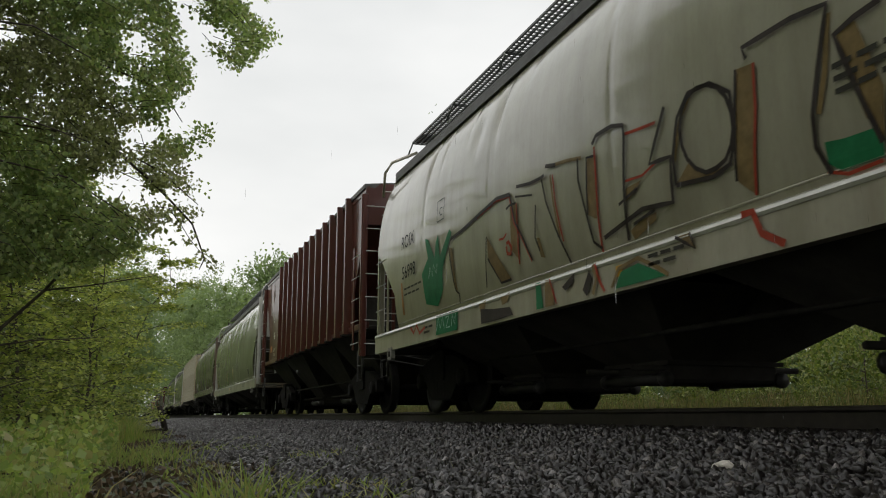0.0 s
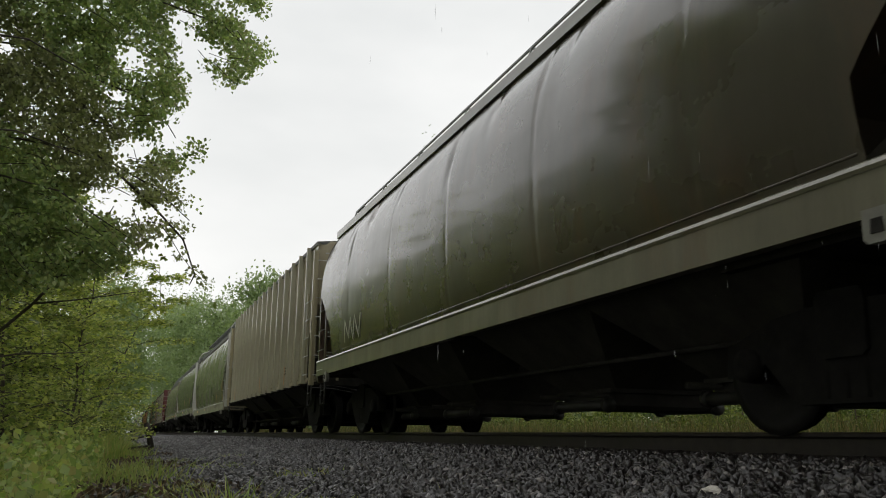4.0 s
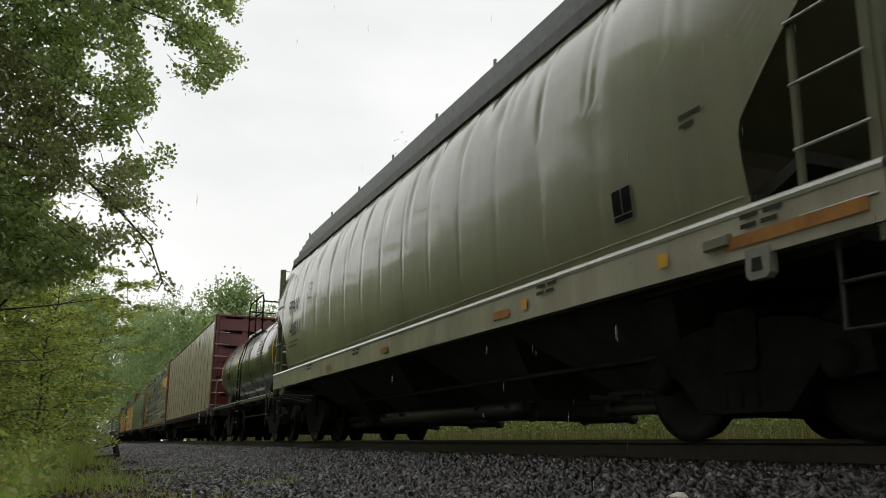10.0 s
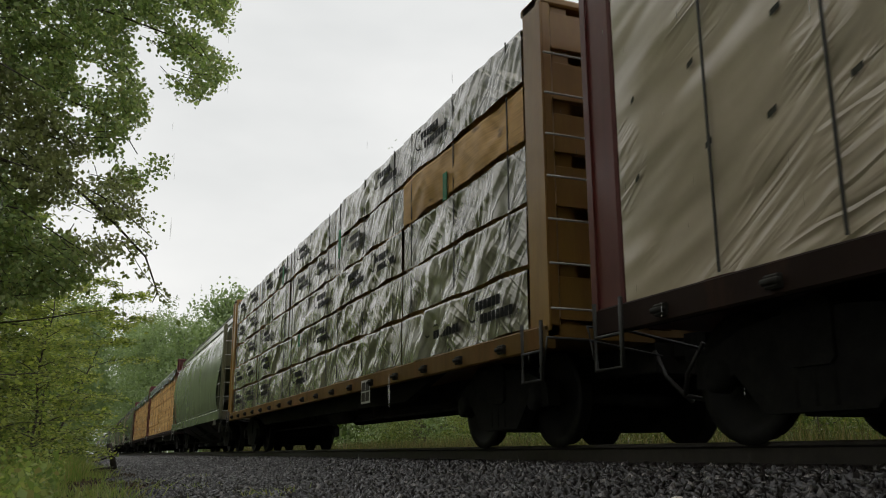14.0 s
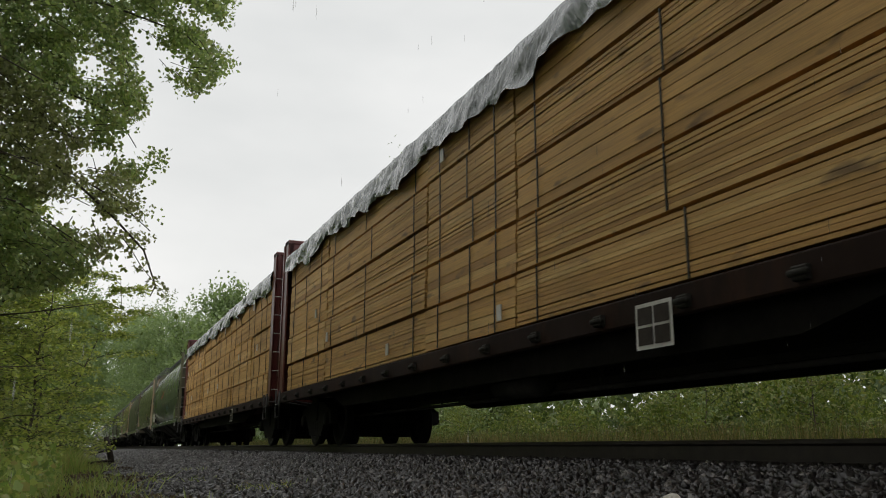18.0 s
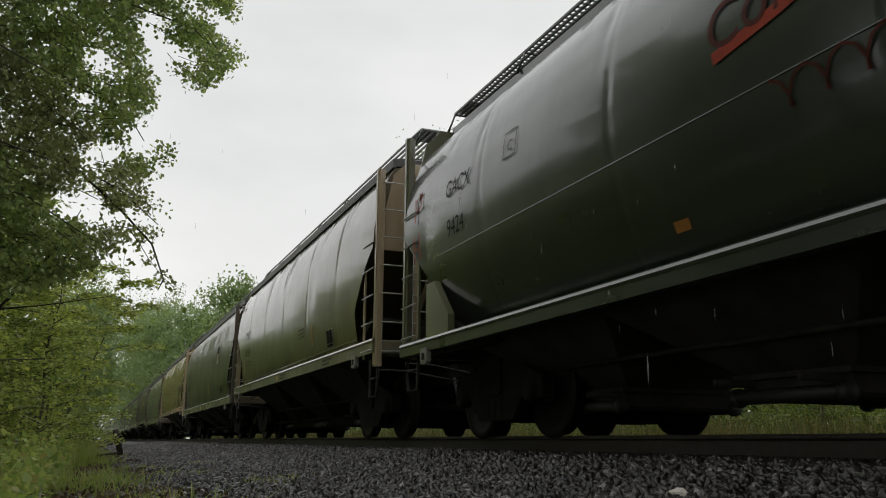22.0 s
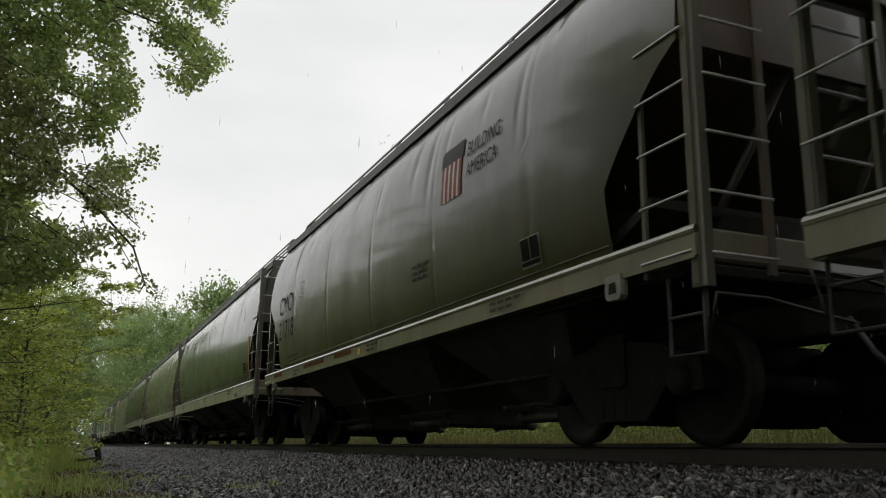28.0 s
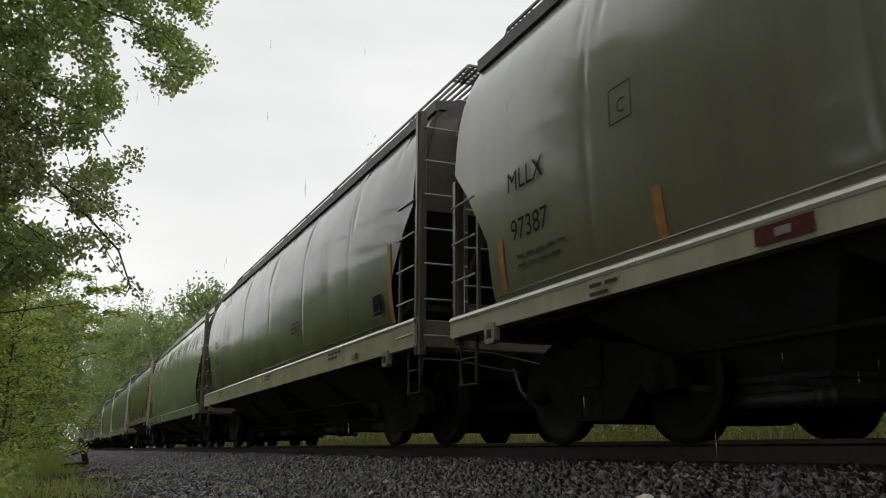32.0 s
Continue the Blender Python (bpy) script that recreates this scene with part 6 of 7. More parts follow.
placed(12, centerbeam(LENGTH[12], M_BEAMRED, "dark red centre-beam flatcar loaded with sawn lumber", load_lumber, 31, 13.1))
placed(13, centerbeam(LENGTH[13], M_BEAMRED, "dark red centre-beam flatcar with sawn lumber and torn grey tarp", load_lumber, 32, 12.9))

L14 = LENGTH[14]
D14 = fitted(DRUM, 1.14, 4.1)
c = placed(14, covered_hopper(L14, M_BLUEGREY, "slate grey drum-sided covered hopper with red and blue graffiti", 15, prof=DRUM, sill=M_BLUEGREY, end=M_GREYD, board="drum", zc=2.5,
                              sill_z=(1.0, 1.14), roof_mat=M_BLUEGREY, top=4.1))
words(c, L14, D14, "GACX", 1.55, 2.72, 0.21, M_LETTER, 0.85)
words(c, L14, D14, "9424", 1.62, 2.24, 0.21, M_LETTER, 0.85)
plate_box(c, L14, D14, 3.1, 2.72)
spray(c, L14, D14, [[(0.45, 3.0), (0.55, 2.8), (0.7, 2.85), (0.68, 3.05), (0.5, 2.95), (0.55, 2.65)], [(0.5, 2.15), (0.52, 2.5), (0.55, 2.3), (0.72, 2.3), (0.7, 2.5), (0.72, 2.15)]], 0.035, M_G_RED)
words(c, L14, D14, "Coney", 6.25, 2.46, 0.34, M_G_DRED, 1.0, "graffiti_letters", 0.06)
spray(c, L14, D14, [[(6.3, 2.42), (6.9, 2.5), (7.4, 2.6), (7.7, 2.72)]], 0.09, M_G_RED, 0.012)
spray(c, L14, D14, [[(8.6, 1.7), (8.7, 1.9), (8.85, 1.65), (9.0, 1.95), (9.15, 1.7), (9.3, 1.95), (9.5, 1.65), (9.65, 1.95), (9.8, 1.7)]], 0.045, M_G_BLUE)
patch(c, "reflector", L14, D14, 5.55, 5.72, 1.42, 1.5, M_ORANGE)
spray(c, L14, D14, [[(6.75 + 0.04 * k + 0.06 * math.sin(k * 0.9), 1.98 + 0.11 * math.cos(k * 0.9)) for k in range(40)]], 0.022, M_G_DRED)
part("girth_seam", Shape().rod([(-side_x(D14, 2.1) + 0.004, -L14 / 2 + 1.2, 2.1), (-side_x(D14, 2.1) + 0.004, L14 / 2 - 1.2, 2.1)], 0.009, 6), M_BLUEGREY, c)
part("side_bracket", Shape().prism([(-0.35, 1.14), (-0.35, 1.8), (-0.1, 1.8), (0.35, 1.35), (0.35, 1.14)], "x", -1.6, -1.52), M_GREYD, c, at=(0, -L14 / 2 + 1.3, 0))
part("side_bracket", Shape().prism([(0.35, 1.14), (0.35, 1.8), (0.1, 1.8), (-0.35, 1.35), (-0.35, 1.14)], "x", -1.6, -1.52), M_GREYD, c, at=(0, L14 / 2 - 1.3, 0))

L15 = LENGTH[15]
c = placed(15, covered_hopper(L15, M_OLIVE, "olive-grey covered hopper with tan end plates", 16, end=M_ENDTAN, sill=M_SILLD, board="low", count=2, sill_z=(1.18, 1.37)))
marks(c, L15, PA, "CMO", "100354", 1.45, plate=False)
usual(c, L15, PA, 1.37, panel=False, seed=16, orange=(0.7,))
stencil_panel(c, L15, PA, 10.28, 1.50, 0.40, 0.32)

L16 = LENGTH[16]
P, S = low_hopper((1.0, 1.2), 3.98)
c = placed(16, covered_hopper(L16, M_DEEPOLIVE, "olive-grey covered hopper with a small striped shield mark", 17, end=M_ENDDARK, sill=M_SILLD, board="low", count=2, sill_z=S, top=3.98, zc=2.6, cut=0.8))
marks(c, L16, P, "UP", "90583", 1.3, u=1.45, plate=False, orange=False, size=0.26, small=-0.14)
plate_box(c, L16, P, 2.82, 2.12, "E")
usual(c, L16, P, 1.2, seed=17, orange=(0.6,))
patch(c, "shield_top", L16, P, 10.28, 10.74, 2.70, 2.93, M_LETTER, 0.012)
for k in range(5):
    patch(c, "shield_stripe", L16, P, 10.29 + 0.09 * k, 10.335 + 0.09 * k, 2.34 + 0.03 * abs(k - 2), 2.70, M_G_DRED, 0.012)
for k in range(4):
    patch(c, "shield_stripe", L16, P, 10.34 + 0.09 * k, 10.375 + 0.09 * k, 2.34 + 0.03 * abs(k - 1.5), 2.70, M_LETTERW, 0.012)

L17 = LENGTH[17]
c = placed(17, covered_hopper(L17, M_TAN, "rust-stained tan covered hopper with black sprayed letters", 18, end=M_ENDTAN, sill=M_ENDTAN, board="low", count=2, sill_z=(1.23, 1.39)))
words(c, L17, PA, '"ENTAKE"', 11.05, 2.1, 0.30, M_G_DARK, 0.82, "graffiti_letters", 0.02)
words(c, L17, PA, '"ENTAKE"', 11.07, 2.115, 0.30, M_G_DARK, 0.82, "graffiti_letters", 0.02, 0.016)
spray(c, L17, PA, [[(11.4, 2.04), (12.2, 2.07)]], 0.05, M_G_DARK)
stencil_panel(c, L17, PA, 11.15, 1.52, 0.32, 0.28)
patch(c, "graffiti_patch", L17, PA, 11.12, 11.26, 1.84, 1.98, M_G_DARK)
patch(c, "graffiti_patch", L17, PA, 12.95, 13.1, 1.55, 1.68, M_G_RED)
for u, w in ((9.9, 0.4), (11.6, 1.1)):
    patch(c, "sill_sticker", L17, SILLP, u, u + w, 1.25, 1.34, M_ORANGE, 0.014)

L18 = LENGTH[18]
P, S = low_hopper((0.98, 1.2), 3.98)
c = placed(18, covered_hopper(L18, M_GREYD, "dark grey covered hopper with black looping graffiti", 19, end=M_ENDDARK, sill=M_SILLD, board="low", count=2, sill_z=S, top=3.98, zc=2.6))
words(c, L18, P, "UP", 1.45, 2.42, 0.20, M_LETTER, 0.95)
words(c, L18, P, "9036", 1.55, 1.88, 0.20, M_LETTER, 0.95)
loops = [[(3.5 + 0.28 * math.cos(a), 1.7 + 0.32 * math.sin(a)) for a in np.linspace(0.4, 6.0, 16)], [(4.0, 1.35), (4.1, 2.0), (4.35, 1.6), (4.5, 2.1), (4.55, 1.4)],
         [(4.85 + 0.22 * math.cos(a), 1.7 + 0.2 * math.sin(a)) for a in np.linspace(-0.5, 5.4, 14)], [(5.15, 1.3), (5.2, 2.1), (5.45, 2.15), (5.5, 1.8), (5.25, 1.65), (5.6, 1.3)],
         [(5.75, 1.35), (5.7, 1.9), (5.9, 2.15), (6.15, 2.1), (6.2, 1.7), (6.0, 1.4), (5.8, 1.55)], [(6.4, 1.5), (6.5, 2.1), (6.8, 2.3), (6.95, 2.0), (6.8, 1.6)]]
spray(c, L18, P, loops, 0.05, M_G_DARK)

L19 = LENGTH[19]
c = placed(19, covered_hopper(L19, M_DEEPOLIVE, "olive-grey covered hopper with a striped shield and slogan", 20, end=M_ENDDARK, sill=M_SILLD, board="low", count=2, sill_z=(1.18, 1.38)))
marks(c, L19, PA, "CMO", "21718", 1.42, u=1.08, orange=False, size=0.37, small=-0.3)
usual(c, L19, PA, 1.38, seed=20, orange=())
words(c, L19, PA, "BUILDING", 10.05, 3.0, 0.17, M_LETTER, 0.75)
words(c, L19, PA, "AMERICA", 10.05, 2.76, 0.17, M_LETTER, 0.75)
patch(c, "shield_top", L19, PA, 9.35, 9.95, 3.05, 3.25, M_G_DARK, 0.012)
for k in range(5):
    patch(c, "shield_stripe", L19, PA, 9.38 + 0.12 * k, 9.43 + 0.12 * k, 2.62, 3.05, M_G_RED, 0.012)
for k in range(4):
    patch(c, "shield_stripe", L19, PA, 9.44 + 0.12 * k, 9.49 + 0.12 * k, 2.62, 3.05, M_WHITEP, 0.012)
for u, w in ((0.9, 0.7), (3.3, 1.3), (5.2, 0.9)):
    patch(c, "rust_streak", L19, SILLP, u, u + w, 1.26, 1.33, M_RUST, 0.006)

L20 = LENGTH[20]
c = placed(20, covered_hopper(L20, M_DEEPGREEN, "dark green covered hopper with pale sill and orange strips", 21, end=M_ENDDARK, sill=M_SILL, board="low", sill_z=SA, cut=0.75))
marks(c, L20, PA, "MLLX", "24157", 1.40, u=1.4)
usual(c, L20, PA, 1.39, False, (), 21)
patch(c, "reflector", L20, PA, 14.62, 14.74, 1.46, 2.45, M_ORANGE, 0.008, "long worn orange reflective strip")
stencil_panel(c, L20, PA, 14.02, 1.6, 0.36, 0.3)
part("sill_box", Shape().box(-1.64, -1.60, L20 / 2 - 13.5, L20 / 2 - 13.35, 1.12, 1.2, 0.01), M_SILLD, c)

L21 = LENGTH[21]
P, S = low_hopper((1.05, 1.24), 4.05)
c = placed(21, covered_hopper(L21, M_GREYD, "grey-olive covered hopper with rust streaks and a small red emblem", 22, end=M_ENDDARK, sill=M_SILL, board="low", sill_z=S, top=4.05, zc=2.75, cut=0.75))
marks(c, L21, P, "MLLX", "97387", 1.13, u=1.3, orange=False)
usual(c, L21, P, 1.24, False, (), 22)
patch(c, "reflector", L21, P, 14.38, 14.49, 1.3, 2.24, M_ORANGE, 0.008, "long worn orange reflective strip")
spray(c, L21, P, [[(13.45 + 0.05 * k, 1.9 + 0.07 * math.sin(k * 1.4)) for k in range(14)], [(13.5 + 0.05 * k, 1.75 + 0.05 * math.sin(k * 1.7)) for k in range(9)]], 0.03, M_LETTERG)
patch(c, "reflector", L21, P, 3.36, 3.46, 1.32, 1.71, M_ORANGE, 0.008, "worn orange reflective strip")
patch(c, "reflector", L21, P, 1.05, 1.15, 1.37, 1.83, M_ORANGE, 0.008, "worn orange reflective strip")
stencil_panel(c, L21, P, 13.14, 1.43, 0.3, 0.22)
patch(c, "sill_emblem", L21, SILLP, 4.32, 4.76, 1.07, 1.18, M_G_DRED, 0.014)
patch(c, "sill_emblem", L21, SILLP, 4.48, 4.6, 1.10, 1.15, M_FRAME, 0.018)

# the rest of the train, still far off at the end
end_y = FAR_END[21]
for k in (20, 11, 15, 5, 2, 6, 16, 20, 19, 5, 18, 7, 2, 14):
    src, _ = TRAIN[k]
    TRAIN.append((copy_thing(src, pose(0, 0, 0)), end_y + 1.0 + LENGTH[k] / 2))
    end_y += 1.0 + LENGTH[k]


# ---- plants ----
def leaf_quads(centres, size, seed, droop=0.4, slim=0.62):
    """One four-cornered leaf at each centre, turned at random and hanging a little."""
    rng = np.random.default_rng(seed)
    n = len(centres)
    a = rng.normal(size=(n, 3)) - np.array([0, 0, droop])
    a /= np.linalg.norm(a, axis=1)[:, None]
    b_ = np.cross(a, rng.normal(size=(n, 3)))
    b_ /= np.linalg.norm(b_, axis=1)[:, None]
    s = (rng.uniform(0.6, 1.25, n) * size)[:, None]
    c_ = np.cross(a, b_)
    v = np.stack([centres - a * s * 0.5, centres + b_ * s * slim * 0.5 + c_ * s * 0.1, centres + a * s * 0.5, centres - b_ * s * slim * 0.5 + c_ * s * 0.1], 1)
    return v.reshape(-1, 3), np.arange(n * 4).reshape(-1, 4)


def limb_path(rng, p0, p1, n, wob):
    p0, p1 = np.array(p0, float), np.array(p1, float)
    pts = [p0 + (p1 - p0) * k / n + (rng.normal(size=3) * wob * (k / n) if 0 < k else 0) for k in range(n + 1)]
    return pts


def tree(name, label, base, height, spread, leaf, leaf_size, leaves, seed, bark=M_BARK, limbs=9, low=0.3, trunk=None, category="tree", group="", clump=0.5):
    """A tapered trunk, limbs, twigs and a crown of clumped leaves with gaps."""
    rng = np.random.default_rng(seed)
    x, y, z = base
    top = tuple(np.array([x, y, z + height]) + rng.normal(size=3) * [0.05 * height, 0.05 * height, 0])
    r = trunk or height * 0.016
    S = Shape()
    spine = limb_path(rng, base, top, 5, 0.02 * height)
    S.rod(spine, [r * (1 - 0.16 * k) for k in range(6)], 8)
    knots = []
    for i in range(limbs):
        h = low + (0.97 - low) * (i + rng.uniform(0, 0.8)) / limbs
        k = min(4, int(h * 5))
        p0 = spine[k] + (spine[k + 1] - spine[k]) * (h * 5 - k)
        ang = i * 2.4 + rng.uniform(-0.4, 0.4)
        reach = spread * (1.05 - 0.75 * max(0, (h - 0.45)) / 0.55) * rng.uniform(0.7, 1.1)
        p1 = p0 + np.array([math.cos(ang) * reach, math.sin(ang) * reach, height * rng.uniform(0.04, 0.16)])
        pts = limb_path(rng, p0, p1, 4, 0.05 * reach)
        S.rod(pts, [r * 0.42, r * 0.32, r * 0.22, r * 0.13, r * 0.05], 5)
        for q in (0.45, 0.7, 0.88, 1.0):
            knots.append(p0 + (p1 - p0) * q)
            for _ in range(2):
                knots.append(p0 + (p1 - p0) * q + rng.normal(size=3) * [0.22 * spread, 0.22 * spread, 0.09 * height])
    knots.append(np.array(top))
    knots = np.array(knots)
    per = max(4, leaves // len(knots))
    w = rng.uniform(0.5, 1.4, len(knots))
    cen = np.repeat(knots, per, 0) + rng.normal(size=(len(knots) * per, 3)).clip(-1.7, 1.7) * np.repeat(w, per)[:, None] * clump * np.array([spread, spread, min(height * 0.5, spread)]) * 0.32
    cen = cen[cen[:, 2] > z + 0.1 * height * low]
    v, q = leaf_quads(cen, leaf_size, seed + 1)
    ob = tagged(new(name), label, category, group)
    part("trunk", S, bark, ob)
    part("crown", fast_mesh("crown", v, q, leaf), None, ob)
    return ob


def overhang_tree():
    """The maple beside the camera whose boughs hang into the view."""
    ob = tagged(new("maple_tree"), "maple with dark green wet leaves hanging over the verge", "tree")
    rng = np.random.default_rng(77)
    S = Shape()
    S.rod([(-4.2, 9.6, -0.7), (-4.1, 9.5, 2.0), (-3.7, 9.5, 4.5), (-3.2, 9.4, 7.5), (-3.0, 9.5, 10)], [0.22, 0.19, 0.15, 0.1, 0.04], 10)
    boughs = [
        [(-3.8, 9.5, 3.8), (-1.6, 9.4, 4.5), (-0.2, 9.4, 4.75), (0.7, 9.5, 4.6), (1.1, 9.5, 4.25)],
        [(-3.6, 9.5, 4.8), (-1.2, 9.6, 5.2), (0.1, 9.5, 5.3), (0.75, 9.5, 5.05)],
        [(-3.9, 9.5, 3.2), (-1.8, 9.7, 3.7), (-0.6, 9.6, 3.75), (0.05, 9.5, 3.5), (0.28, 9.5, 3.15)],
        [(-3.9, 9.6, 2.8), (-1.7, 9.6, 3.0), (-0.5, 9.5, 2.85), (0.1, 9.5, 2.55), (0.5, 9.5, 2.22)],
        [(-0.5, 9.5, 2.85), (0.1, 9.5, 2.35), (0.45, 9.5, 2.0), (0.6, 9.5, 1.62), (0.55, 9.5, 1.5)],
        [(-3.9, 9.2, 2.4), (-2.0, 9.0, 2.5), (-0.8, 9.1, 2.3), (-0.1, 9.2, 1.9)],
        [(-3.4, 9.5, 6.2), (-1.2, 9.6, 6.4), (0.2, 9.5, 6.3)],
        [(-3.8, 10.4, 3.4), (-1.6, 10.6, 3.3), (-0.8, 10.6, 3.0), (-0.15, 10.5, 2.7)],
        [(-3.8, 10.2, 4.2), (-1.5, 10.5, 4.4), (-0.5, 10.6, 4.3), (0.05, 10.5, 4.1)],
        [(-3.7, 8.4, 3.0), (-2.2, 8.0, 3.4), (-1.1, 8.0, 3.4), (-0.6, 8.1, 3.2)],
        [(-3.7, 8.4, 4.0), (-2.0, 8.1, 4.4), (-0.8, 8.1, 4.5), (0.0, 8.2, 4.3)],
        [(-3.9, 9.0, 1.9), (-2.3, 8.6, 1.8), (-1.2, 8.7, 1.5)],
        [(-3.9, 10.0, 3.0), (-2.0, 10.6, 2.6), (-0.9, 10.7, 2.2), (-0.2, 10.6, 1.9)],
        [(-3.8, 10.0, 3.6), (-1.8, 10.3, 3.9), (-0.9, 10.3, 3.9), (-0.2, 10.3, 3.7)],
        [(-3.6, 9.0, 4.4), (-2.0, 8.7, 4.9), (-1.0, 8.7, 5.0), (-0.2, 8.8, 4.9)],
        [(-3.8, 9.0, 2.6), (-2.2, 8.7, 2.7), (-1.2, 8.7, 2.75), (-0.6, 8.8, 2.6)],
        [(-3.6, 9.6, 5.4), (-1.8, 9.8, 5.8), (-0.6, 9.7, 5.8), (0.3, 9.6, 5.6)],
    ]
    cens, browns = [], []
    for bi, b_ in enumerate(boughs):
        n = len(b_)
        S.rod(b_, [0.013 * (1 - 0.85 * k / (n - 1)) + 0.003 for k in range(n)], 6)
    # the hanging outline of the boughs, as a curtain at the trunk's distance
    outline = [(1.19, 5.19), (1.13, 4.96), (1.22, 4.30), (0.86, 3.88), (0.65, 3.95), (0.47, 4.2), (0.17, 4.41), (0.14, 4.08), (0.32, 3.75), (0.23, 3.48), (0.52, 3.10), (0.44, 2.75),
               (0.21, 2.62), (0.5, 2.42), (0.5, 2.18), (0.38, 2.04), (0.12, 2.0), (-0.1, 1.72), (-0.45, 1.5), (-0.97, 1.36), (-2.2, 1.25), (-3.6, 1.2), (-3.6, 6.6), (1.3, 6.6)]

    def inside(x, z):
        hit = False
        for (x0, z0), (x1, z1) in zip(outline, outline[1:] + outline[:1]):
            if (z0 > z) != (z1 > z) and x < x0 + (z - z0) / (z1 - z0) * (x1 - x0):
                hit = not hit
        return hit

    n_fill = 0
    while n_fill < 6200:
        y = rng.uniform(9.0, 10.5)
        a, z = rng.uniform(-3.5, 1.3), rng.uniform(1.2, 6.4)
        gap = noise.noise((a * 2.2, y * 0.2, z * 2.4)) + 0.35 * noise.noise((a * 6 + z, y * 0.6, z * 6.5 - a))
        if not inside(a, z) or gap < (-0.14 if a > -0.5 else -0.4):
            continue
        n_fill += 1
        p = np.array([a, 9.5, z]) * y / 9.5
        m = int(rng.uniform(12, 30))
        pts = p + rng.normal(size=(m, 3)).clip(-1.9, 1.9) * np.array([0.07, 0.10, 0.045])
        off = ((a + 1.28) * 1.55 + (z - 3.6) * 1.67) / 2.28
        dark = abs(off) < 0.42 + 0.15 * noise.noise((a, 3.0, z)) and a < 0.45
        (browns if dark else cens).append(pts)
        if n_fill % 4 == 0:
            S.rod([p + np.array([rng.uniform(-0.3, -0.05), 0, rng.uniform(-0.05, 0.2)]), p, p + np.array([0.06, 0, -0.05])], [0.005, 0.004, 0.002], 3)
    strand = [(0.2, 9.5, 2.15), (0.32, 9.5, 2.0), (0.44, 9.5, 1.82), (0.6, 9.5, 1.64), (0.72, 9.5, 1.53)]
    S.rod(strand, [0.006, 0.005, 0.004, 0.003, 0.002], 4)
    for x, y, z in strand[1:]:
        for _ in range(3):
            browns.append(np.array([x, y, z]) + rng.normal(size=(9, 3)).clip(-1.6, 1.6) * np.array([0.055, 0.07, 0.045]))
    part("trunk", S, M_BARK, ob)
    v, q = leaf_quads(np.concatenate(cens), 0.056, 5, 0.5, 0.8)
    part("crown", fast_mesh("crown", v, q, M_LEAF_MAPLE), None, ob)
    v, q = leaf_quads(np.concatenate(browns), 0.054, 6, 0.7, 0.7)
    part("crown", fast_mesh("crown", v, q, M_LEAF_BROWN), None, ob, "dull olive-brown leaves in a slanting band and a hanging strand")


overhang_tree()

# young saplings and brush along the verge
rb = random.Random(5)
BRUSH = [(-1.55, 14.0, 3.2, 1.1), (-2.6, 12.5, 3.4, 1.2), (-0.95, 17.0, 3.0, 1.0), (-2.3, 16.5, 4.0, 1.3), (-3.6, 15.0, 4.4, 1.4), (-0.95, 20.5, 3.5, 1.1), (-2.3, 21.0, 4.5, 1.4),
         (-3.7, 20.0, 5.0, 1.6), (-1.1, 25.0, 4.2, 1.2), (-2.6, 27.0, 5.2, 1.6), (-4.2, 26.0, 5.8, 1.9), (-3.2, 10.5, 2.4, 0.9), (-1.9, 11.2, 2.3, 1.0), (-3.0, 18.2, 4.6, 1.5), (-2.2, 24.0, 6.6, 1.7), (-3.4, 30.0, 8.2, 2.2), (-1.7, 18.6, 4.9, 1.2), (-2.5, 14.6, 4.4, 1.3), (-4.6, 23.0, 7.2, 2.0), (-1.6, 31.0, 4.8, 1.4), (-3.2, 34.0, 6.2, 1.9), (-1.9, 37.5, 5.6, 1.5)]


def layered_leaves(centres, size, seed):
    """Leaves that lie in loose level sprays, as on young undergrowth saplings."""
    rng = np.random.default_rng(seed)
    n = len(centres)
    t = rng.uniform(0, 6.283, n)
    a = np.stack([np.cos(t), np.sin(t), rng.normal(size=n) * 0.35 - 0.25], -1)
    a /= np.linalg.norm(a, axis=1)[:, None]
    b_ = np.cross(np.stack([rng.normal(size=n) * 0.8, rng.normal(size=n) * 0.8, np.ones(n)], -1), a)
    b_ /= np.linalg.norm(b_, axis=1)[:, None]
    s = (rng.uniform(0.6, 1.3, n) * size)[:, None]
    v = np.stack([centres - a * s * 0.5, centres + b_ * s * 0.3, centres + a * s * 0.5, centres - b_ * s * 0.3], 1)
    return v.reshape(-1, 3), np.arange(n * 4).reshape(-1, 4)


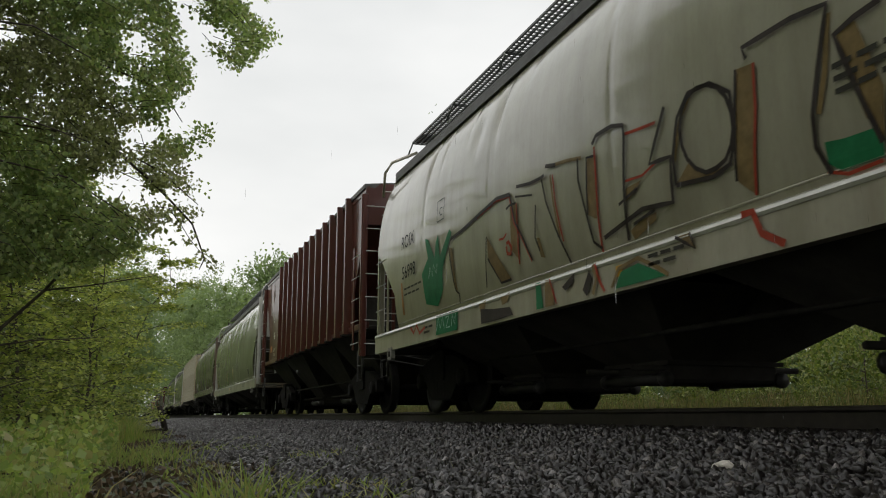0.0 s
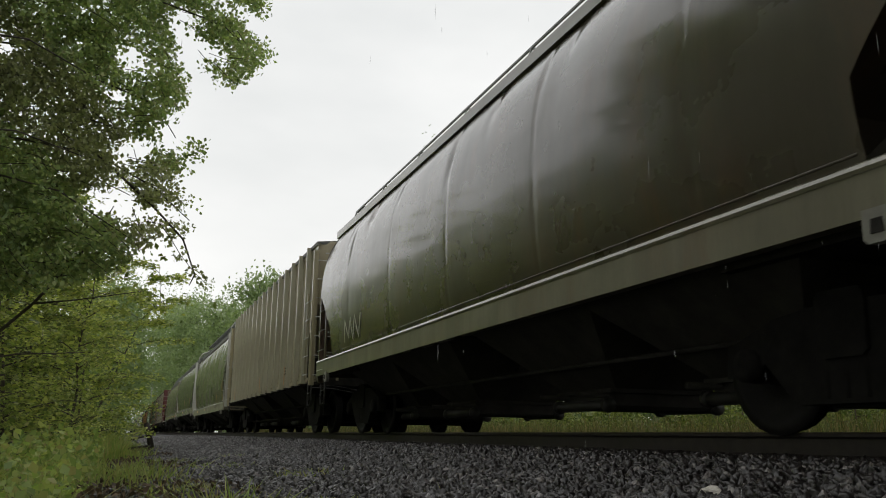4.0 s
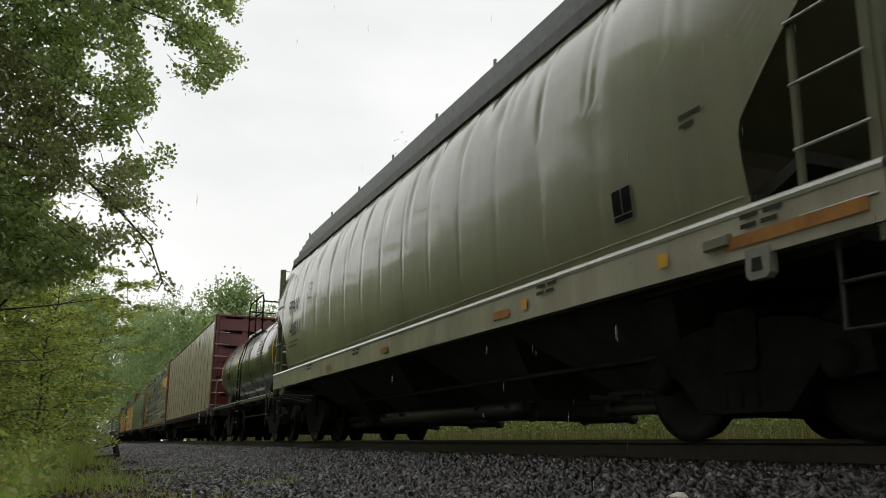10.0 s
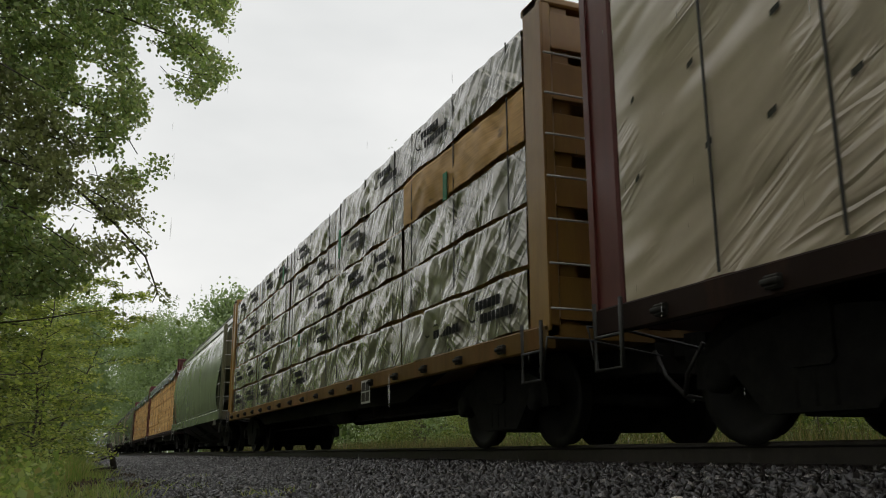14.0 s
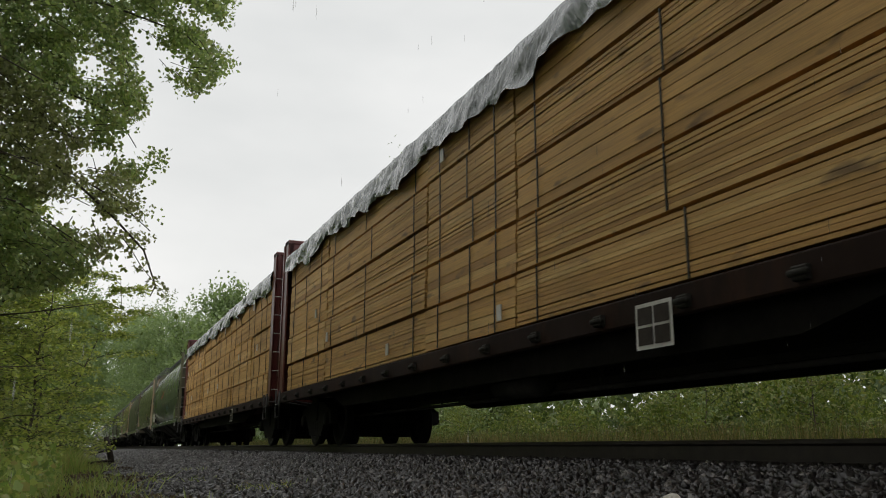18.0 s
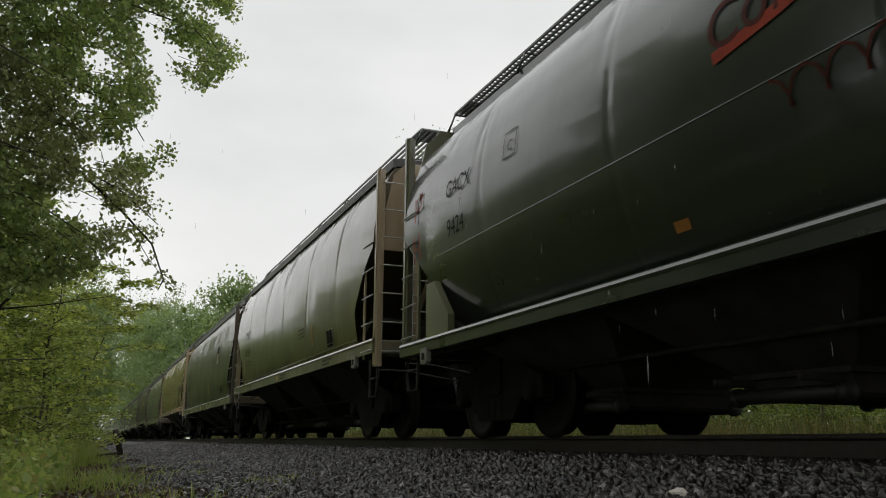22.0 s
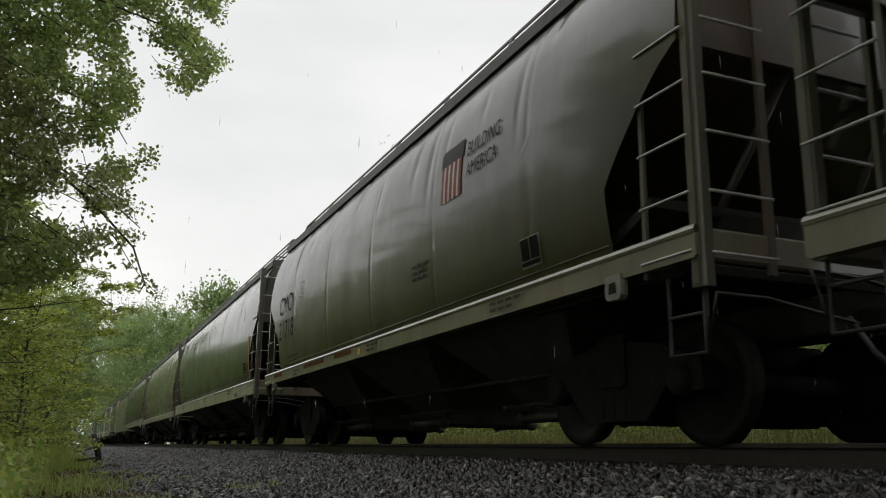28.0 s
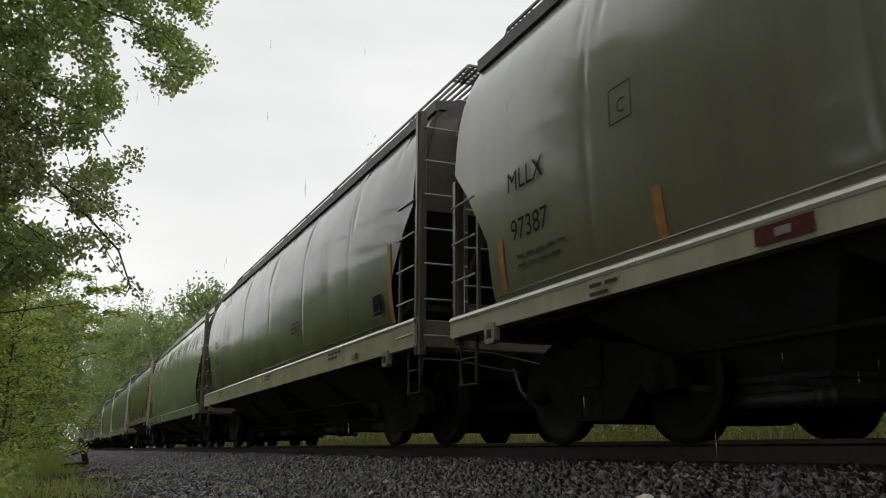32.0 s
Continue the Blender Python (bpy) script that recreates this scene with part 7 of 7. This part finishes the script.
def young_sapling(x, y, h, sp, leaf_size, seed):
    """A thin stem with many near-level limbs, each with side twigs and sprays of leaves."""
    rng = np.random.default_rng(seed)
    ob = tagged(new("sapling"), "young sapling with bright yellow-green spring leaves", "sapling", "saplings on the verge")
    base = np.array([x, y, ground_z(x) - 0.05])
    top = base + np.array([rng.normal() * 0.12 * h, rng.normal() * 0.06 * h, h])
    spine = limb_path(rng, base, top, 6, 0.025 * h)
    part("trunk", Shape().rod(spine, [0.032 * (1 - 0.14 * k) for k in range(7)], 7), M_BARK, ob)
    cens, boughs = [], Shape()
    limbs = 26
    for i in range(limbs):
        q = 0.07 + 0.92 * (i + rng.uniform(0, 0.7)) / limbs
        k = min(5, int(q * 6))
        p0 = spine[k] + (spine[k + 1] - spine[k]) * (q * 6 - k)
        ang = i * 2.4 + rng.uniform(-0.5, 0.5)
        reach = sp * (1.25 - 0.8 * max(0, q - 0.4)) * rng.uniform(0.65, 1.15)
        out = np.array([math.cos(ang), math.sin(ang), 0])
        pts = [p0 + out * reach * e + np.array([0, 0, reach * (0.55 * e - 0.42 * e * e)]) + rng.normal(size=3) * 0.03 * e for e in (0, 0.3, 0.55, 0.8, 1.0)]
        boughs.rod(pts, [0.012, 0.009, 0.007, 0.005, 0.002], 5)
        for w in range(13):
            e = 0.22 + 0.78 * w / 12
            m = min(3, int(e * 4))
            p = pts[m] + (pts[m + 1] - pts[m]) * min(1, e * 4 - m)
            side = np.array([-out[1], out[0], 0]) * (1 if w % 2 else -1)
            length = reach * (0.5 - 0.25 * e) * rng.uniform(0.6, 1.2)
            tip = p + (side * 0.85 + out * 0.5) * length + np.array([0, 0, rng.uniform(-0.12, 0.10) * length])
            boughs.rod([p, (p + tip) / 2 + np.array([0, 0, 0.02]), tip], [0.004, 0.003, 0.0015], 3)
            m = 15
            f = rng.uniform(0.1, 1.08, m)[:, None]
            cens.append(p + (tip - p) * f + rng.normal(size=(m, 3)) * np.array([0.06, 0.06, 0.055]))
    tagged(part("branchwork", boughs, M_BARK, ob), kind="stuff")
    v, q = layered_leaves(np.concatenate(cens), leaf_size, seed + 1)
    part("crown", fast_mesh("crown", v, q, M_LEAF_YOUNG), None, ob)


for i, (x, y, h, sp) in enumerate(BRUSH):
    young_sapling(x, y, h * 1.25, sp, 0.080 if y < 22 else 0.11, 100 + i)

# a thin bare-stemmed sapling leaning out of the thicket
lean = tagged(new("leaning_sapling"), "thin dark sapling leaning out over the verge", "sapling")
lp = [(-2.9, 10.2, -0.66), (-2.2, 10.1, 0.0), (-1.6, 10.0, 0.62), (-1.0, 9.9, 1.25), (-0.5, 9.9, 1.95), (-0.3, 9.9, 2.4)]
ls_ = Shape().rod(lp, [0.028, 0.025, 0.021, 0.016, 0.010, 0.005], 6)
ls_.rod([lp[2], (-1.1, 10.0, 0.72), (-0.4, 10.1, 0.78)], [0.014, 0.009, 0.004], 5).rod([lp[3], (-0.6, 9.8, 1.3), (0.1, 9.8, 1.45)], [0.012, 0.008, 0.004], 5).rod([lp[1], (-1.7, 10.0, 0.1), (-1.0, 10.1, 0.35)], [0.013, 0.009, 0.004], 5)
part("trunk", ls_, M_BARK, lean)
lr = np.random.default_rng(91)
lc = np.concatenate([np.array(p) + lr.normal(size=(60, 3)) * [0.28, 0.3, 0.2] for p in [(-0.4, 10.1, 0.8), (0.05, 9.8, 1.4), (-0.4, 9.9, 2.2), (-1.0, 10.1, 0.4), (-0.9, 9.9, 1.5)]])
v, q = leaf_quads(lc, 0.075, 92)
part("crown", fast_mesh("crown", v, q, M_LEAF_YOUNG), None, lean)

# woods on the camera's side of the line
# first four: unseen canopy trees added to shade the near cars
WOODS = [(-3.6, -3.2, 16, 5.6), (-5.4, 2.6, 17, 5.0), (-4.2, -10, 17, 6.0), (-7.2, 8.0, 17, 4.2)]
rw = random.Random(9)
for i in range(46):
    y = -46 + i * 5.2 + rw.uniform(-1.5, 1.5)
    x = -9.0 - rw.uniform(0, 4) if -6 < y < 46 else -4.6 - rw.uniform(0, 4)
    h = rw.uniform(17, 22) if y < 16 else rw.uniform(14, 18) if y < 76 else rw.uniform(8, 10)
    if 24 < y < 76:
        x, h = -14.5 - rw.uniform(0, 4), rw.uniform(11, 13.5)
    elif 76 < y < 130:
        x -= 12.0
    WOODS.append((x, y, h, rw.uniform(3.2, 4.4)))
for i, (x, y, h, sp) in enumerate(WOODS):
    tree("woodland_tree", "leafy broadleaf tree in the wood beside the line", (x, y, ground_z(x) - 0.1), h, sp, M_LEAF_DARK if i % 3 and y < 48 else M_LEAF_HAZE, 0.36 if y < 60 else 0.5, 2600 if i < 4 else 6500, 300 + i,
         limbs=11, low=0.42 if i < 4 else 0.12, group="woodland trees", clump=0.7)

# trees across the line, showing over the train and through the gaps
rr = random.Random(21)
ACROSS = [(17.5, 46, 15.5, 4.2), (15.5, 41, 12.0, 3.0), (20, 26, 13.0, 3.2), (22, 56, 14, 4.5), (24, 70, 15, 4.5), (20, 84, 15, 4.5), (15.2, 110, 19.6, 4.4), (19, 98, 14, 4.5), (17, 130, 17.5, 5),
          (14, 150, 20.5, 5), (20, 160, 20, 5), (12.5, 176, 24, 5.5), (20, 195, 25, 6), (11.5, 204, 28, 6), (22, 232, 28, 6), (12, 236, 32, 7), (22, 275, 34, 7), (13, 270, 36, 7), (13, 310, 40, 8),
          (-3.5, 205, 28, 6), (-3.5, 232, 31, 6), (-4, 262, 34, 6), (-4, 295, 38, 7), (28, 120, 15, 5), (30, 15, 10, 4), (34, 36, 12, 4),
          (-9.0, 60, 10, 3.8), (-9.5, 74, 9, 4.0), (-9.5, 90, 9, 4.2), (-7.5, 108, 11, 4.6), (-2.6, 130, 20, 5.4), (-2.4, 155, 22, 5.8), (-2.6, 180, 25, 6.2)]
for i, (x, y, h, sp) in enumerate(ACROSS):
    tree("far_tree", "tall tree across the railway with haze-toned green leaves", (x, y, ground_z(x) - 0.1), h, sp, M_LEAF_HAZE, 0.24 if y < 80 else 0.5, 13000, 500 + i, limbs=14, low=0.32 if x < 8 else 0.12,
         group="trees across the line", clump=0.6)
far_c = np.random.default_rng(8)
cen = np.stack([far_c.uniform(-160, 200, 26000), far_c.uniform(650, 700, 26000), far_c.uniform(0, 1, 26000) ** 0.8 * 58], -1)
cen[:, 2] *= 0.8 + 0.2 * np.sin(cen[:, 0] * 0.11) * np.cos(cen[:, 0] * 0.037)
v, q = leaf_quads(cen, 3.2, 4)
tagged(new("far_wood", fast_mesh("far_wood", v, q, M_LEAF_HAZE)), "distant wooded slope closing the view", "woods", kind="stuff")


def blades(name, label, xr, yr, count, h, w, mat, seed, lean=0.35, power=1.0, cat="grass", mask=None):
    """Upright tapering blades in tufts."""
    rng = np.random.default_rng(seed)
    tx, ty = rng.uniform(*xr, count // 9), yr[0] + (yr[1] - yr[0]) * rng.uniform(0, 1, count // 9) ** power
    x = np.repeat(tx, 9) + rng.normal(size=len(tx) * 9) * 0.09
    y = np.repeat(ty, 9) + rng.normal(size=len(tx) * 9) * 0.09
    if mask is not None:
        keep = mask(x, y)
        x, y = x[keep], y[keep]
    n = len(x)
    z = np.interp(x, [p[0] for p in GROUND], [p[1] for p in GROUND]) - 0.04
    hh = rng.uniform(0.5, 1.15, n) * h
    a = rng.uniform(0, 6.283, n)
    ww = (rng.uniform(0.6, 1.2, n) * w)
    lx, ly = rng.normal(size=n) * lean * hh, rng.normal(size=n) * lean * hh
    p = np.stack([x, y, z], -1)
    sx = np.stack([np.cos(a) * ww, np.sin(a) * ww, 0 * a], -1)
    mid = p + np.stack([lx * 0.35, ly * 0.35, hh * 0.6], -1)
    tip = p + np.stack([lx, ly, hh], -1)
    v = np.stack([p - sx, p + sx, mid + sx * 0.7, mid - sx * 0.7, tip + sx * 0.12, tip - sx * 0.12], 1).reshape(-1, 3)
    o = np.arange(n)[:, None] * 6
    q = np.concatenate([o + [0, 1, 2, 3], o + [3, 2, 4, 5]], 0)
    return tagged(new(name, fast_mesh(name, v, q, mat)), label, cat, kind="stuff")


blades("verge_grass", "lush wet grass and weeds on the verge", (-4.5, 0.5), (3.0, 26), 34000, 0.22, 0.008, M_GRASS, 31, 0.5, 1.3,
       mask=lambda x, y: np.sin(x * 2.3 + 1.7 * np.sin(y * 0.9)) + np.sin(y * 1.7 + x) > 0.2 + 1.2 * x)
blades("verge_grass", "tall grass clumps by the marker post", (-1.6, 0.0), (14, 24), 6500, 0.45, 0.010, M_GRASS, 32, 0.4)
blades("verge_grass", "short grass on the verge behind the viewpoint", (-5, 0.0), (-9, 3), 12000, 0.2, 0.009, M_GRASS, 36, 0.4)
blades("weeds", "small weed tufts growing through the ballast edge", (0.2, 1.7), (3.2, 14), 5000, 0.11, 0.010, M_GRASS, 33, 0.7, 1.2,
       mask=lambda x, y: np.sin(x * 4.1 + y) + np.sin(y * 2.3 - x * 2) > 0.9)
blades("reeds", "yellow-green and straw-brown reeds beyond the line", (9.2, 13), (-2, 75), 60000, 1.25, 0.012, M_REED, 34, 0.16)
blades("field_grass", "long grass in the field beyond the line", (14, 30), (-2, 110), 40000, 1.5, 0.03, M_REED, 35, 0.2)
SHRUBS = [(11.6, 9.0, 2.0, 1.0), (12.6, 12.4, 2.3, 1.3), (11.2, 6.4, 2.1, 1.0), (13.6, 10.0, 3.2, 1.5), (15.5, 19.0, 3.2, 1.6), (12.8, 25.0, 1.9, 1.2), (15.5, 7.0, 3.8, 1.7), (12.0, 3.0, 2.4, 1.2), (14, 32, 2.4, 1.6),
          (11.8, 15.8, 1.9, 1.1), (12.4, 20.5, 1.7, 1.1), (13.4, 38, 2.2, 1.5), (11.0, 4.4, 1.7, 0.8), (12.6, 7.8, 2.6, 1.1), (13.0, 5.2, 2.8, 1.2), (14.8, 14.5, 3.0, 1.5)]
for i, (x, y, h, sp) in enumerate(SHRUBS):
    tree("shrub", "leafy yellow-green shrub among the reeds", (x, y, ground_z(x) - 0.05), h, sp, M_LEAF_SHRUB, 0.085, 5200, 700 + i, limbs=12, low=0.05, trunk=0.03, category="shrub",
         group="shrubs across the line", clump=0.62)


# brush behind the reeds that closes the view under the cars
hr = np.random.default_rng(61)
hn = 60000
hx, hy = hr.uniform(19, 27, hn), -12 + 170 * hr.uniform(0, 1, hn) ** 1.3
hz = -1.0 + hr.uniform(0, 1, hn) ** 1.3 * (3.2 + 1.6 * np.sin(hy * 0.35) + 1.0 * np.sin(hy * 0.93 + hx))
v, q = leaf_quads(np.stack([hx, hy, hz], -1), 0.55, 62)
tagged(new("hedge_brush", fast_mesh("hedge_brush", v, q, M_LEAF_HEDGE)), "tangled green brush at the back of the field", "brush", kind="stuff")
un = 15000
ux, uy = hr.uniform(-3.6, -0.2, un), 4.5 + 9 * hr.uniform(0, 1, un)
uz_ = -0.58 + hr.uniform(0, 1, un) ** 1.6 * (0.25 + 0.35 * (np.sin(ux * 3.1) * np.cos(uy * 2.3) + 1) * 0.5)
v, q = leaf_quads(np.stack([ux, uy, uz_], -1), 0.062, 63, 0.2, 0.75)
tagged(new("undergrowth", fast_mesh("undergrowth", v, q, M_LEAF_UNDER)), "broad-leaved wet undergrowth on the verge", "undergrowth", kind="stuff")


# dark leaves added behind the saplings to make their gaps look shaded
tn = 16000
ty = 15 + 30 * hr.uniform(0, 1, tn)
tx = -1.5 - 0.03 * ty - 4.5 * hr.uniform(0, 1, tn)
tz = -0.6 + hr.uniform(0, 1, tn) ** 1.2 * (0.17 * ty + 1.0 * np.sin(ty * 0.7) * np.cos(tx * 0.9))
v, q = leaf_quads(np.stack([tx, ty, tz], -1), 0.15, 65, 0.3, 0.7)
tagged(new("thicket", fast_mesh("thicket", v, q, M_LEAF_DARK)), "dark leaf backdrop added to deepen the gaps between the verge saplings", "thicket", kind="stuff")

# deep shade of the far tree wall, put into dark leaf colour
kn = 26000
ky = 58 + 150 * hr.uniform(0, 1, kn) ** 1.2
kx = -1.2 - 0.012 * ky - 5.5 * hr.uniform(0, 1, kn)
kz = -0.8 + hr.uniform(0, 1, kn) ** 1.1 * (2.2 + 0.055 * ky + 1.5 * np.sin(ky * 0.31) * np.cos(kx * 0.7))
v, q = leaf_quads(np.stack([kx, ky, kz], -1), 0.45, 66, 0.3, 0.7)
tagged(new("thicket", fast_mesh("thicket", v, q, M_LEAF_DARK)), "thicket along the line farther off, deep shade put into its leaf colour", "thicket", kind="stuff")

# brown leaf litter and twigs where the verge meets the stones
ln = 9000
lx, ly = hr.uniform(-2.2, 0.9, ln), 3.0 + 19 * hr.uniform(0, 1, ln) ** 1.3
keep = lx < 0.55 + 0.35 * np.sin(ly * 1.3)
lx, ly = lx[keep], ly[keep]
lz = np.interp(lx, [p[0] for p in GROUND], [p[1] for p in GROUND]) + hr.uniform(0.015, 0.06, len(lx))
v, q = leaf_quads(np.stack([lx, ly, lz], -1), 0.055, 64, 0.0, 0.6)
tagged(new("leaf_litter", fast_mesh("leaf_litter", v, q, M_LITTER)), "damp brown leaf litter along the verge edge", "leaf litter", kind="stuff")

# sparse rain: a tall column of drops that falls past the camera
rn = np.random.default_rng(44)
nr = 9000
rc = np.stack([rn.uniform(-0.6, 3.0, nr), rn.uniform(1.0, 4.0, nr), rn.uniform(-1, 232, nr)], -1)
drop = np.array([(1, 0, 0), (0, 1, 0), (-1, 0, 0), (0, -1, 0), (0, 0, 1.0), (0, 0, -1.0)])
rv = (rc[:, None] + drop[None] * (rn.uniform(0.8, 1.5, nr)[:, None, None] * np.array([0.0014, 0.0014, 0.018]))).reshape(-1, 3)
ro = np.arange(nr)[:, None] * 6
rq = np.concatenate([ro + [0, 4, 1, 5], ro + [1, 4, 2, 5], ro + [2, 4, 3, 5], ro + [3, 4, 0, 5]], 0)
rain = tagged(new("rain", fast_mesh("rain", rv, rq, M_RAIN)), "sparse bright raindrops falling past", "rain", kind="stuff")


def motions():
    walk(rain, [(0.0, pose(0, 0, 0)), (32.0, pose(0.6, 0, -224.0))])
    for car, y in TRAIN:
        walk(car, [(0.0, pose(TRACK_X, y, 0)), (32.0, pose(TRACK_X, y - 32.0 * SPEED, 0))])


motions()
